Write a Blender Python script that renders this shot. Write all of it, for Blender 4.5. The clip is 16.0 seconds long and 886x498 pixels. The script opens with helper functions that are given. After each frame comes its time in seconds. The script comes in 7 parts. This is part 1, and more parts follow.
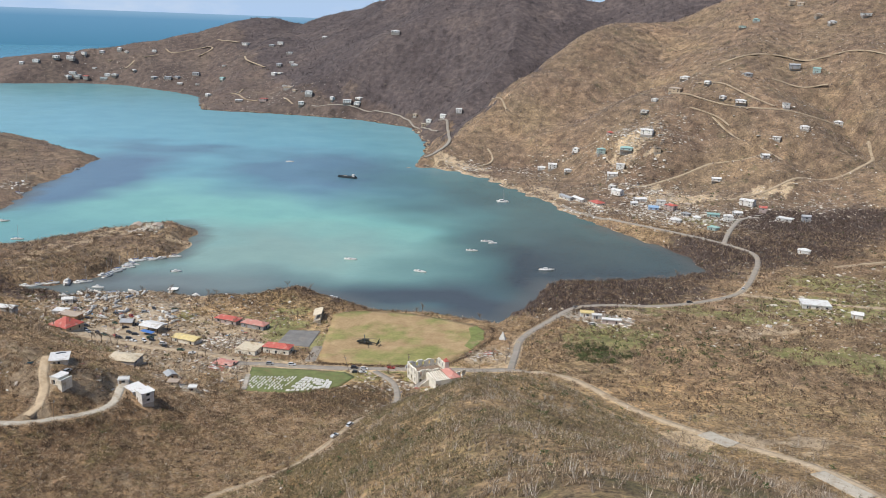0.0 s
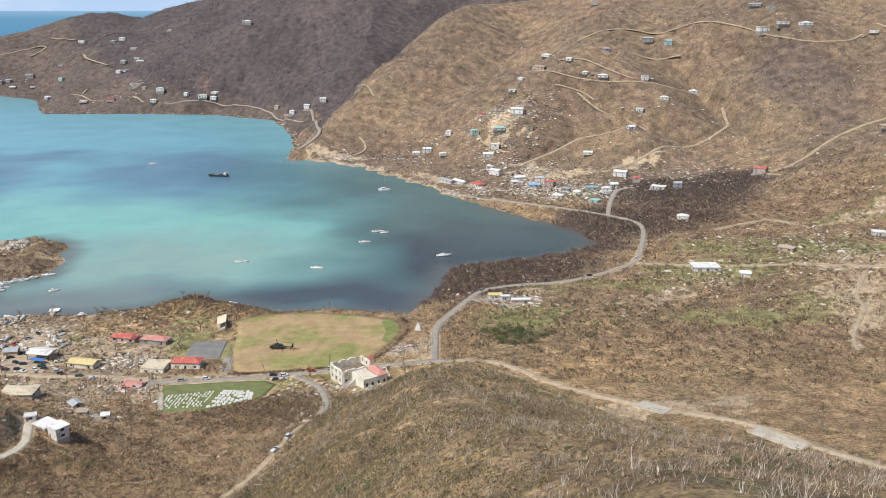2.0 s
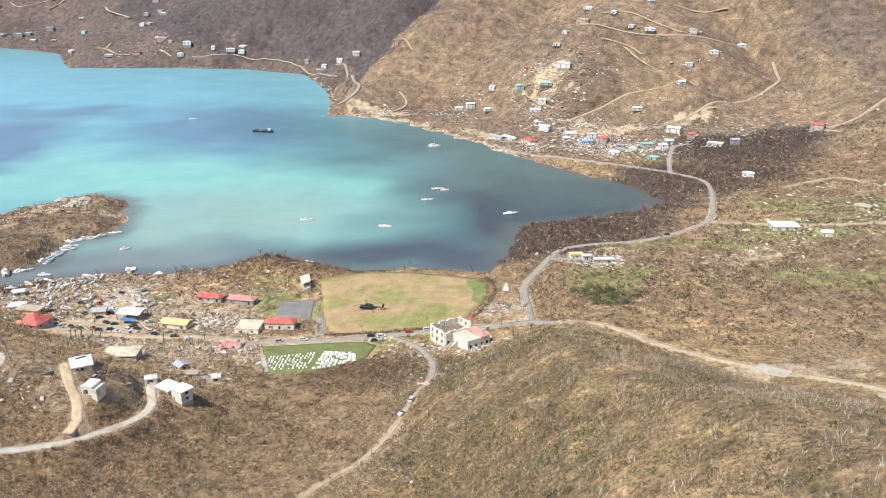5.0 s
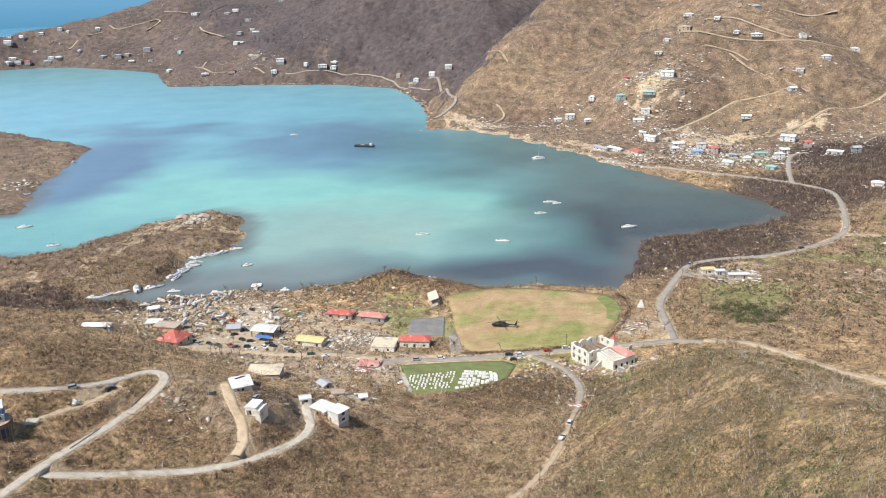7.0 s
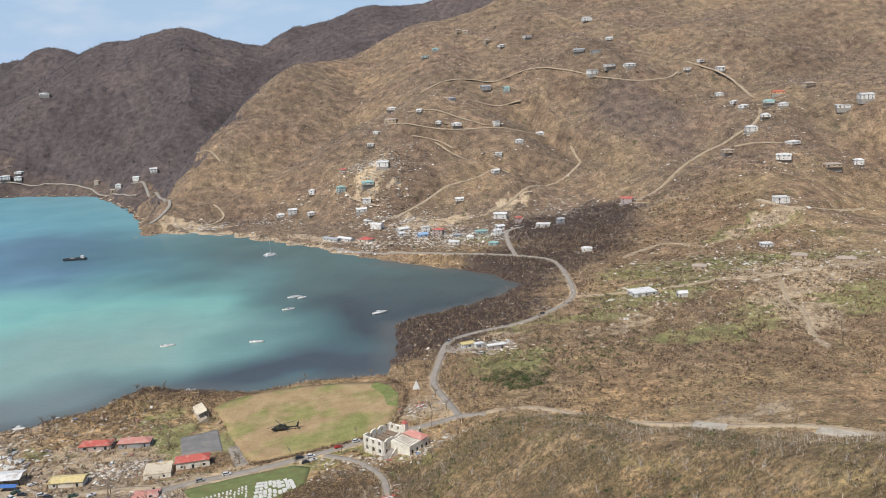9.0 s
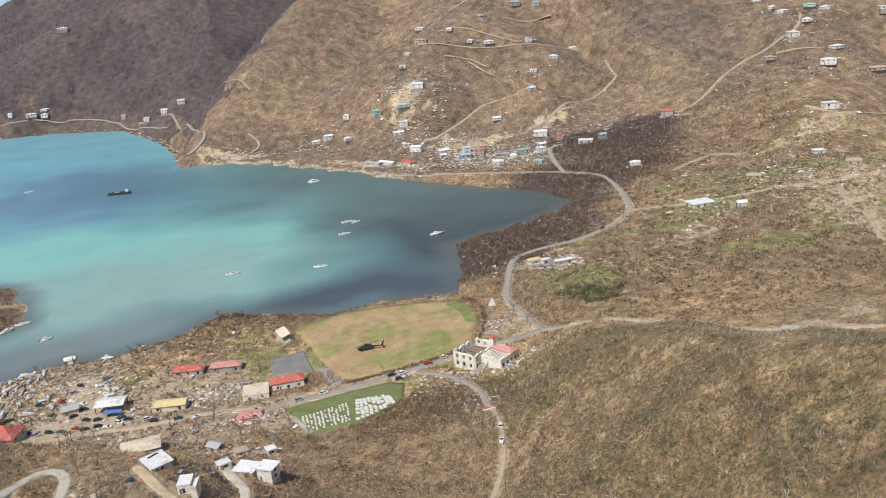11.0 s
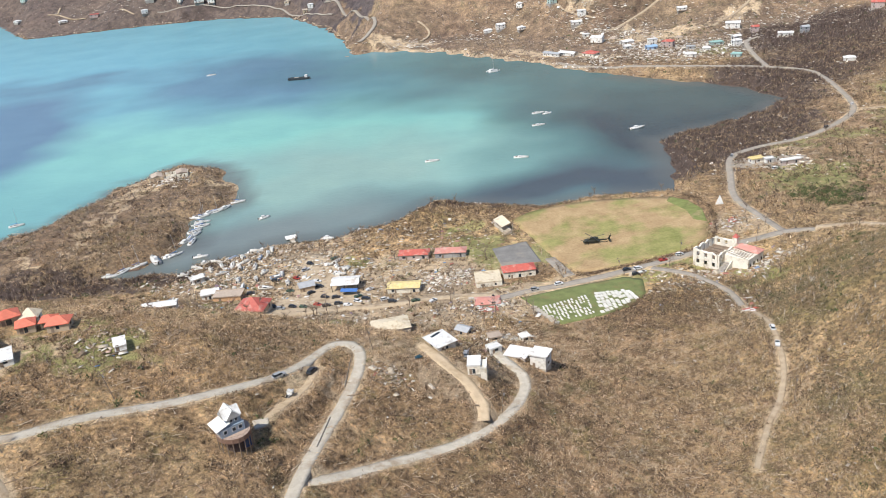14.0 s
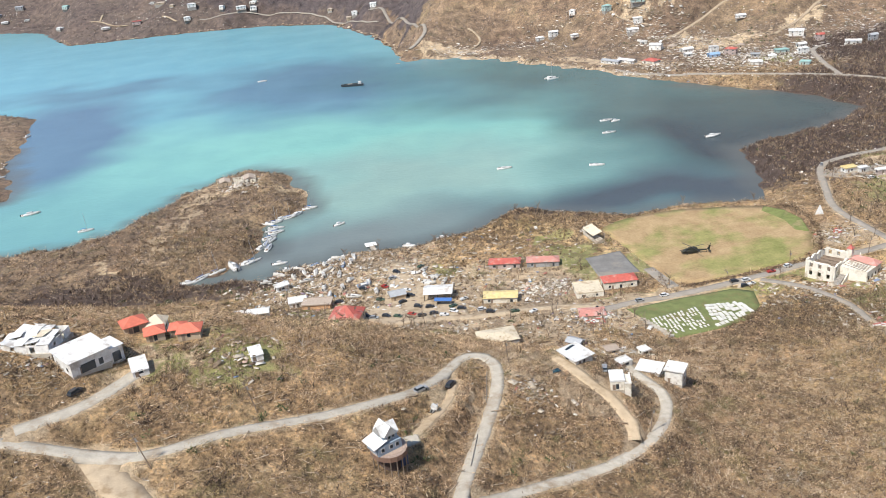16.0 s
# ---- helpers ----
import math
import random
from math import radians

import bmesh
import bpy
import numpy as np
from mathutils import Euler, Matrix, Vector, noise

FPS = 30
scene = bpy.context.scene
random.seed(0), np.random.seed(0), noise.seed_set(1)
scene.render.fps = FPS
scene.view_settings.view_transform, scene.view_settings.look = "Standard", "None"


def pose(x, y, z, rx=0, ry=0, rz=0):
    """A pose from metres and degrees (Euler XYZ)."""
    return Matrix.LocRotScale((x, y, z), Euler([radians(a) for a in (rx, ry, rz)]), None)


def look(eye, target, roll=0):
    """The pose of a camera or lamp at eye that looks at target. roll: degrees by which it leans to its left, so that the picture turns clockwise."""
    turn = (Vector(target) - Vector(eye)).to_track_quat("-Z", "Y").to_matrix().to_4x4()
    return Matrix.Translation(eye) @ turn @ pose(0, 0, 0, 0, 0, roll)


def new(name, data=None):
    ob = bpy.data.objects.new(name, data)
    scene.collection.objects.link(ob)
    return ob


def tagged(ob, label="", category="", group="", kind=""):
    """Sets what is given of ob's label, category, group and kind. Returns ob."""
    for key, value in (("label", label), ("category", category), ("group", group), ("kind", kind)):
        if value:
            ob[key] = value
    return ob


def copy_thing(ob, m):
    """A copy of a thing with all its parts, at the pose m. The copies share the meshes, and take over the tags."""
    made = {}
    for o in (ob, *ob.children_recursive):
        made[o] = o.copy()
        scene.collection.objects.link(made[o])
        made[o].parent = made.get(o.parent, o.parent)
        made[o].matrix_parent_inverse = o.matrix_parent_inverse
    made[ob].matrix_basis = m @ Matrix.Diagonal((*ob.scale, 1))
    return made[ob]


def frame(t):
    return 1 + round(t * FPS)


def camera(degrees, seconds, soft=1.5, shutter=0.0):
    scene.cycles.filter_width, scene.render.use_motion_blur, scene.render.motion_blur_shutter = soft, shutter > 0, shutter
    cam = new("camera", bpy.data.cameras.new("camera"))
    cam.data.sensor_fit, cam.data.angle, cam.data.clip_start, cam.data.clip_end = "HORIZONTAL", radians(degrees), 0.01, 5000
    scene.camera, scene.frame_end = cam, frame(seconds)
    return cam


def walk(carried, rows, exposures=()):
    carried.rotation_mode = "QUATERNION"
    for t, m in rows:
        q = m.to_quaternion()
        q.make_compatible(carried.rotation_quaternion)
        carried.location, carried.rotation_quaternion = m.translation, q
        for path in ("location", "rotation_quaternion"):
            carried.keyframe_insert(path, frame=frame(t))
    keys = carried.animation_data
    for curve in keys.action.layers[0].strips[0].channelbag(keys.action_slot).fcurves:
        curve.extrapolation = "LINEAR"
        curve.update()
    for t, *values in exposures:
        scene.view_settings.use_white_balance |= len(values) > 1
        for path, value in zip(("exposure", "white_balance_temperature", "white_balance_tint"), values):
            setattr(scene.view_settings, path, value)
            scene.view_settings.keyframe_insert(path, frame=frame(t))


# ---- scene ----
cam = camera(54.47, 16.0, 0.9)

# The flight: seconds, place, heading to the left, tilt up, lean.
FLIGHT = [
    (0.0, 167.7, -489.4, 211.6, 13.64, -15.18, 2.20),
    (0.5, 160.4, -487.8, 211.8, 9.36, -14.45, 2.05),
    (1.0, 152.2, -486.8, 212.1, 6.43, -14.22, 1.10),
    (1.5, 142.9, -486.2, 212.1, 5.21, -14.22, -0.11),
    (2.0, 134.2, -484.1, 211.4, 3.90, -15.93, 0.08),
    (2.5, 125.0, -483.3, 211.0, 3.01, -18.95, 1.14),
    (3.0, 116.0, -482.8, 211.2, 3.83, -20.70, 1.25),
    (3.5, 106.8, -481.8, 211.4, 4.33, -20.33, 0.82),
    (5.8, 65.0, -475.4, 210.7, 4.30, -18.08, -0.39),
    (6.0, 61.3, -474.6, 210.8, 4.89, -17.87, -0.37),
    (6.5, 51.8, -473.0, 211.0, 5.81, -17.70, -0.44),
    (7.0, 42.1, -471.6, 210.9, 9.22, -18.08, -1.78),
    (7.5, 32.4, -470.2, 210.8, 6.32, -17.02, -2.07),
    (8.0, 22.7, -468.6, 210.1, -5.02, -13.56, -0.74),
    (8.2, 18.9, -467.7, 209.8, -8.16, -12.26, -0.39),
    (10.3, -20.2, -460.8, 208.3, -12.24, -13.60, -3.25),
    (10.5, -24.3, -460.4, 208.3, -11.89, -14.35, -3.22),
    (11.0, -34.6, -459.2, 208.3, -10.19, -17.53, -5.08),
    (11.5, -44.7, -457.1, 208.3, -9.33, -19.06, -6.18),
    (12.0, -55.0, -454.4, 207.3, -7.31, -20.09, -7.23),
    (12.5, -64.9, -450.3, 206.4, -5.18, -21.14, -7.13),
    (13.0, -75.2, -447.4, 206.1, -1.73, -21.57, -7.01),
    (13.5, -85.2, -444.0, 205.8, -0.48, -22.45, -6.63),
    (14.0, -95.2, -440.6, 205.1, -1.13, -23.52, -5.74),
    (14.5, -105.4, -437.2, 204.0, -0.99, -23.55, -6.24),
    (15.0, -115.1, -432.9, 203.4, -1.13, -23.38, -6.44),
    (15.5, -125.5, -429.0, 202.7, -0.81, -22.83, -6.16),
    (16.0, -135.7, -424.7, 201.7, 0.10, -22.72, -5.68),
]


def aim(x, y, z, heading, tilt, lean):
    return pose(x, y, z, 0, 0, heading) @ pose(0, 0, 0, 90 + tilt) @ pose(0, 0, 0, 0, 0, lean)


walk(cam, [(t, aim(*row)) for t, *row in FLIGHT],
     [(0.0, 0.0), (1.5, 0.05), (3.0, 0.46), (3.7, 0.6), (5.8, 0.5), (7.0, 0.42), (8.0, 0.12), (10.5, -0.08), (11.5, 0.27), (12.5, 0.32), (16.0, 0.4)])

# ---- sky, sun ----
SUN_HEIGHT, SUN_FROM = radians(54), radians(226)  # height; where it stands, counted from +x to +y
sky_world = bpy.data.worlds.new("sky")
scene.world = sky_world
sky_world.use_nodes = True
nt = sky_world.node_tree
sky_node = nt.nodes.new("ShaderNodeTexSky")
sky_node.sky_type = "NISHITA"
sky_node.sun_disc = False
sky_node.sun_elevation = SUN_HEIGHT
sky_node.sun_rotation = math.pi / 2 - SUN_FROM
sky_node.air_density, sky_node.dust_density, sky_node.ozone_density = 1.0, 0.4, 1.0
# thin white clouds low over the sea
coord = nt.nodes.new("ShaderNodeTexCoord")
stretch = nt.nodes.new("ShaderNodeMapping")
stretch.inputs["Scale"].default_value = (5, 5, 16)
puff = nt.nodes.new("ShaderNodeTexNoise")
puff.inputs["Scale"].default_value, puff.inputs["Detail"].default_value, puff.inputs["Roughness"].default_value = 2.2, 7, 0.55
ramp = nt.nodes.new("ShaderNodeValToRGB")
ramp.color_ramp.elements[0].position, ramp.color_ramp.elements[1].position = 0.46, 0.72
cloudy = nt.nodes.new("ShaderNodeMix")
cloudy.data_type = "RGBA"
cloudy.inputs[7].default_value = (6.6, 7.4, 8.6, 1)
half = nt.nodes.new("ShaderNodeMath")
half.operation = "MULTIPLY"
half.inputs[1].default_value = 0.55
nt.links.new(coord.outputs["Generated"], stretch.inputs["Vector"])
nt.links.new(stretch.outputs["Vector"], puff.inputs["Vector"])
nt.links.new(puff.outputs["Fac"], ramp.inputs["Fac"])
nt.links.new(ramp.outputs["Color"], half.inputs[0])
nt.links.new(half.outputs[0], cloudy.inputs[0])
clear = nt.nodes.new("ShaderNodeMix")
clear.data_type, clear.blend_type = "RGBA", "MULTIPLY"
clear.inputs[0].default_value = 1.0
clear.inputs[7].default_value = (0.8, 0.92, 1.06, 1)
nt.links.new(sky_node.outputs["Color"], clear.inputs[6])
# pale blue haze low over the horizon
split = nt.nodes.new("ShaderNodeSeparateXYZ")
nt.links.new(coord.outputs["Generated"], split.inputs[0])
rising = nt.nodes.new("ShaderNodeMapRange")
rising.inputs["From Min"].default_value, rising.inputs["From Max"].default_value = 0.0, 0.3
nt.links.new(split.outputs["Z"], rising.inputs["Value"])
hazy = nt.nodes.new("ShaderNodeMix")
hazy.data_type = "RGBA"
hazy.inputs[6].default_value = (4.4, 6.0, 8.4, 1)
nt.links.new(rising.outputs["Result"], hazy.inputs[0])
nt.links.new(clear.outputs[2], hazy.inputs[7])
nt.links.new(hazy.outputs[2], cloudy.inputs[6])
backing = nt.nodes["Background"]
nt.links.new(cloudy.outputs[2], backing.inputs["Color"])
backing.inputs["Strength"].default_value = 0.1

sun = new("sun", bpy.data.lights.new("sun", "SUN"))
sun.data.energy, sun.data.angle, sun.data.color = 4.2, radians(0.55), (1.0, 0.95, 0.87)
towards = Vector((math.cos(SUN_FROM) * math.cos(SUN_HEIGHT), math.sin(SUN_FROM) * math.cos(SUN_HEIGHT), math.sin(SUN_HEIGHT)))
sun.matrix_world = look(towards * 1000, (0, 0, 0))

# ---- the lie of the land ----
NEAR_SHORE = [(-1200, 60), (-600, 95), (-430, 111), (-376, 119), (-347, 164), (-326, 214), (-294, 259), (-260, 246), (-241, 202),
              (-229, 154), (-257, 128), (-249, 86), (-268, 55), (-298, 38), (-251, 35), (-226, 47), (-183, 66), (-158, 63), (-115, 80),
              (-90, 109), (-62, 96), (-18, 80), (16, 89), (72, 83), (87, 144), (92, 192), (130, 210), (178, 226), (227, 274)]
FAR_SHORE = [(196, 346), (119, 421), (35, 538), (-54, 648), (-127, 692), (-168, 686), (-179, 803), (-222, 947), (-294, 1111),
             (-421, 1176), (-539, 1185), (-654, 1177), (-772, 1168), (-913, 1410), (-1018, 1477), (-1221, 1565), (-1330, 1555),
             (-1480, 1420), (-1900, 1520), (-1600, 1900), (-1200, 2400), (-800, 2700), (0, 2600), (1500, 2500), (2500, 0),
             (1500, -2000), (-1200, -2000)]
WEST_SHORE = [(-487, 248), (-500, 288), (-535, 359), (-552, 431), (-589, 558), (-656, 590), (-767, 660), (-850, 690), (-1100, 640),
              (-1100, 240), (-600, 200)]

# Crests: points (x, y, height), the slope to the left and to the right of the way along them, and the roundness of the top.
SPUR_CRESTS = [
    ([(260, -560, 230), (150, -330, 126), (118, -225, 86), (108, -145, 61), (115, -85, 38), (130, -45, 21), (140, -15, 8)], 0.66, 0.28, 15),
    ([(140, -40, 13), (209, -97, 21), (255, -139, 30), (330, -220, 45)], 0.1, 0.1, 20),
    ([(-500, -205, 118), (-300, -195, 97), (-215, -188, 83), (-170, -180, 73), (-130, -172, 56), (-95, -165, 45), (-60, -155, 30), (-25, -150, 12)], 0.5, 0.21, 18),
]
TOWN_CRESTS = [
    ([(-158, 690, 3), (-128, 800, 48), (-95, 860, 78), (-30, 960, 136), (40, 1060, 192), (95, 1120, 210), (184, 1180, 220), (300, 1230, 270), (430, 1240, 310), (700, 1150, 330), (1100, 900, 320)], 0.75, 0.46, 25),
    ([(330, 1215, 270), (300, 950, 196), (270, 832, 150), (190, 775, 116), (163, 700, 72), (140, 610, 15)], 0.5, 0.5, 40),
    ([(275, 840, 150), (300, 740, 100), (300, 640, 50), (270, 580, 22)], 0.4, 0.4, 30),
]
BAY_CRESTS = [
    ([(480, 1220, 300), (520, 900, 225), (540, 790, 185), (500, 720, 120), (470, 660, 70)], 0.5, 0.5, 25),
    ([(1100, 620, 200), (800, 610, 168), (727, 602, 150), (680, 590, 130), (600, 510, 92), (545, 420, 62), (510, 330, 50), (450, 260, 20)], 0.35, 0.35, 25),
    ([(-1900, 1520, 12), (-1600, 1580, 55), (-1450, 1630, 75), (-1300, 1720, 97), (-1180, 1860, 138), (-1080, 1920, 172), (-970, 1970, 190), (-885, 2010, 166), (-667, 1878, 215)], 0.5, 0.34, 30),
]
HEIGHT_CRESTS = [
    ([(-667, 1878, 215), (-480, 1760, 266), (-397, 1700, 254), (-300, 1600, 274), (-159, 1524, 296), (-80, 1530, 272), (16, 1532, 248), (99, 1530, 289), (251, 1518, 325), (420, 1480, 345), (900, 1400, 360)], 0.5, 0.54, 30),
    ([(-600, 552, 3), (-680, 540, 16), (-800, 520, 36), (-1000, 480, 60)], 0.3, 0.3, 15),
    ([(-265, 225, 7), (-300, 160, 11), (-340, 90, 12), (-420, 40, 10)], 0.15, 0.15, 15),
    ([(-105, 78, 6), (-85, 92, 9), (-60, 84, 5)], 0.25, 0.25, 8),
]
CRESTS = SPUR_CRESTS + TOWN_CRESTS + BAY_CRESTS + HEIGHT_CRESTS


def to_polyline(x, y, line):
    """Distance from points to a polyline, the height of the nearest place on it, and the side (1: left)."""
    best = np.full(x.shape, 1e9)
    height, side = np.zeros(x.shape), np.zeros(x.shape)
    for a, b in zip(line, line[1:]):
        dx, dy = b[0] - a[0], b[1] - a[1]
        s = np.clip(((x - a[0]) * dx + (y - a[1]) * dy) / (dx * dx + dy * dy + 1e-9), 0, 1)
        ox, oy = x - a[0] - s * dx, y - a[1] - s * dy
        d = np.hypot(ox, oy)
        near = d < best
        best = np.where(near, d, best)
        if len(a) > 2:
            height = np.where(near, a[2] + s * (b[2] - a[2]), height)
        side = np.where(near, np.clip((dx * oy - dy * ox) / (np.hypot(dx, dy) * 20 + 1e-9), -1, 1), side)
    return best, height, side


def inside(x, y, ring):
    odd = np.zeros(x.shape, bool)
    for a, b in zip(ring, ring[1:] + ring[:1]):
        if a[1] != b[1]:
            odd ^= ((a[1] > y) != (b[1] > y)) & (x < (b[0] - a[0]) * (y - a[1]) / (b[1] - a[1]) + a[0])
    return odd


def waves(x, y, seed, size):
    """Smooth noise from -1 to 1 with bumps of about that size."""
    rng = np.random.RandomState(seed)
    out = np.zeros(x.shape)
    for n in range(9):
        a, p = rng.uniform(0, 6.283), rng.uniform(0, 6.283)
        k = 6.283 / (size * rng.uniform(0.7, 1.8))
        out += np.sin(k * (x * np.cos(a) + y * np.sin(a)) + p + 1.3 * np.sin(0.6 * k * (y * np.cos(a) - x * np.sin(a)) + 2 * p))
    return out / 4.5


def shore_distance(x, y):
    """Metres from the water's edge: above 0 on land."""
    best = np.full(x.shape, -1e9)
    for ring in (NEAR_SHORE + FAR_SHORE, WEST_SHORE):
        d = to_polyline(x, y, ring + ring[:1])[0]
        best = np.maximum(best, np.where(inside(x, y, ring), d, -d))
    return best + 3.0 * waves(x, y, 3, 30) * np.clip(np.hypot(x, y) / 200, 0.3, 2)


def land(x, y, rough=True):
    """Height of the ground."""
    x, y = np.asarray(x, float), np.asarray(y, float)
    shore = shore_distance(x, y)
    south = np.maximum(0, -12 - y)
    parts = [5.0 + 0.06 * np.minimum(south, 160) + 0.16 * np.maximum(0, south - 160) + 0.04 * np.clip(x - 60, 0, 500)]
    for line, left, right, top in CRESTS:
        found = [to_polyline(x, y, [a, b]) for a, b in zip(line, line[1:])]
        least = np.minimum.reduce([d for d, _, _ in found])
        total, weight = 0.0, 0.0
        for d, z, side in found:
            slope = right + (left - right) * (0.5 + 0.5 * side)
            w = np.exp((least - d) / 6)
            total, weight = total + w * (z - slope * (np.sqrt(d * d + top * top) - top)), weight + w
        parts.append(total / weight)
    soft = 5.0
    most = np.maximum.reduce(parts)
    h = most + soft * np.log(sum(np.exp((p - most) / soft) for p in parts)) - 1.5
    h = h + 5.5 * np.exp(-((x + 93) ** 2 + (y + 173) ** 2) / 578)
    h = h + 2.2 * np.exp(-((x + 80) ** 2 + (y + 180) ** 2) / 90)
    hilly = np.clip((h - 14) / 40, 0, 1)
    if rough:
        far = np.clip((np.hypot(x, y + 200) - 350) / 500, 0, 1)
        h = h + hilly * (2.0 * waves(x, y, 11, 60) + far * (11 * waves(x, y, 12, 260) + 4 * waves(x, y, 14, 110)))
    low = np.where(shore > 0, 0.15 + np.minimum(0.16 * shore, 0.9) + 0.75 * np.maximum(0, shore - 5), 0.12 * shore)
    return np.where(shore > 0, np.minimum(h, low), np.maximum(low, -4))



# Roads: width, whether paved, points.
SPUR_ROADS = [
    (4.5, 1, [(-255, -236), (-226, -239), (-215, -238), (-199, -230), (-182, -222), (-164, -213), (-151, -203), (-141, -187), (-134, -173), (-128, -170), (-123, -175), (-123, -187), (-127, -202), (-131, -215), (-135, -228), (-138, -240), (-142, -258), (-150, -285)]),
    (4.5, 1, [(-138, -241), (-129, -237), (-115, -228), (-98, -218), (-84, -208), (-73, -195), (-66, -179), (-65, -168), (-70, -157), (-73, -148)]),
    (4.6, 0, [(-82.7, -204), (-82.5, -196), (-86.5, -187.5), (-92, -181), (-97, -173.5), (-101, -167)]),
    (3.2, 0, [(-150, -222), (-145, -212), (-139, -199), (-137, -187)]),
]
TOWN_ROADS = [
    (9.0, 0, [(-231, -238), (-224, -246), (-214, -256), (-205, -270)]),
    (5.5, 1, [(-252, -232), (-240, -224), (-232, -214), (-226, -204)]),
    (5.0, 0, [(-165, -48), (-140, -46), (-121, -47), (-93, -45), (-78, -46), (-62, -50)]),
    (5.4, 1, [(-72, -54), (-59, -53), (-45, -49), (-25, -46), (3, -40), (36, -31), (52, -27), (79, -24), (98, -22), (112, -27)]),
    (4.8, 1, [(98, -22), (96, 7), (95, 42), (106, 80), (121, 119), (145, 133), (173, 138), (201, 151), (240, 186), (258, 246), (265, 309), (241, 346), (197, 383), (137, 425), (106, 454), (70, 500)]),
]
CHURCH_ROADS = [
    (4.0, 1, [(20, -40), (34, -52), (42, -67), (46, -82), (45, -100)]),
    (2.5, 0, [(45, -100), (44, -118), (40, -146), (35, -165), (27, -182), (17, -196), (10, -208), (2, -222)]),
    (4.5, 0, [(112, -27), (140, -44), (175, -72), (205, -90), (241, -112), (262, -134), (272, -150), (300, -190)]),
    (3.6, 0, [(246, 185), (293, 178), (333, 175), (371, 177), (419, 168), (474, 169), (560, 160)]),
    (3, 0, [(409, 153), (383, 102), (377, 73), (353, 28), (345, 0)]),
]
VALLEY_ROADS = [
    (4.2, 0, [(255, 543), (305, 586), (362, 632), (402, 640), (429, 666), (430, 707)]),
    (4.2, 0, [(144, 594), (196, 631), (233, 657), (242, 660), (280, 653), (307, 662)]),
    (3.6, 0, [(238, 734), (281, 682), (324, 656)]),
    (3.4, 0, [(179, 805), (220, 763), (289, 736), (347, 736), (403, 750)]),
    (3.4, 0, [(245, 873), (335, 903), (398, 891), (443, 858), (535, 764), (595, 755), (627, 772)]),
    (4.6, 0, [(441, 510), (471, 510), (515, 528), (596, 552), (627, 557), (656, 591), (678, 646), (679, 723), (664, 764), (652, 793)]),
]
HILL_ROADS = [
    (3.6, 0, [(438, 503), (450, 470), (470, 450)]),
    (3.4, 0, [(330, 288), (370, 310), (391, 314), (414, 279)]),
    (5, 1, [(283, 477), (263, 460), (248, 399), (240, 348)]),
    (5, 1, [(-220, 1040), (-203, 1020), (-190, 985), (-160, 870), (-133, 766), (-142, 728), (-156, 708)]),
    (4, 1, [(-541, 1213), (-476, 1213), (-427, 1205), (-379, 1184), (-342, 1164), (-304, 1131), (-268, 1080), (-240, 1030), (-205, 975)]),
    (5, 0, [(-1191, 1722), (-1158, 1704), (-1118, 1737), (-1082, 1753), (-1056, 1740), (-1082, 1706)]),
    (5, 0, [(-859, 1545), (-831, 1505), (-760, 1450)]),
    (5, 0, [(-1253, 1616), (-1246, 1636), (-1246, 1652)]),
]
CAPE_ROADS = [
    (5, 0, [(-1064, 1787), (-1045, 1775), (-982, 1758)]),
    (4, 0, [(-1221, 1659), (-1193, 1687)]),
    (4, 0, [(-773, 1300), (-751, 1293), (-715, 1265), (-688, 1261)]),
    (3.4, 0, [(-751, 1293), (-754, 1324)]),
    (3.4, 0, [(-614, 1234), (-583, 1212)]),
    (3.4, 0, [(-101, 927), (-63, 848)]),
    (3, 0, [(-74, 764), (-61, 738), (-76, 704)]),
]
RIDGE_ROADS = [
    (2.8, 0, [(214, 814), (247, 796), (280, 763), (316, 738)]),
    (2.8, 0, [(318, 834), (347, 837), (393, 829)]),
    (2.8, 0, [(102, 683), (112, 659), (137, 631)]),
    (3, 0, [(208, 748), (246, 731), (260, 715)]),
    (5, 0, [(504, 343), (512, 316), (534, 310), (628, 343)]),
    (5, 0, [(644, 491), (610, 498), (571, 510)]),
]
ROADS = SPUR_ROADS + TOWN_ROADS + CHURCH_ROADS + VALLEY_ROADS + HILL_ROADS + CAPE_ROADS + RIDGE_ROADS


def curve(points, step):
    """A smooth way through points, at even steps."""
    p = np.array([points[0]] + list(points) + [points[-1]], float)
    fine = []
    for a, b, c, d in zip(p, p[1:], p[2:], p[3:]):
        for s in np.linspace(0, 1, 12, endpoint=False):
            fine.append(0.5 * (2 * b + (c - a) * s + (2 * a - 5 * b + 4 * c - d) * s**2 + (3 * b - a - 3 * c + d) * s**3))
    fine = np.array(fine + [p[-1]])
    run = np.r_[0, np.cumsum(np.hypot(*np.diff(fine, axis=0).T))]
    at = np.linspace(0, run[-1], max(3, int(run[-1] / step)))
    return np.stack([np.interp(at, run, fine[:, 0]), np.interp(at, run, fine[:, 1])], -1)


def road_line(points, step):
    """The middle of a road with its height, evened out along the way."""
    way = curve(points, step)
    z = land(way[:, 0], way[:, 1], False)
    reach = max(1, int(12 / step))
    padded = np.pad(z, reach, mode="edge")
    z = np.convolve(padded, np.ones(2 * reach + 1) / (2 * reach + 1), "valid")
    return np.c_[way, np.maximum(z, 0.8)]


ROAD_LINES = [(w, paved, road_line(p, 3.0 if w < 20 else 6.0)) for w, paved, p in ROADS]


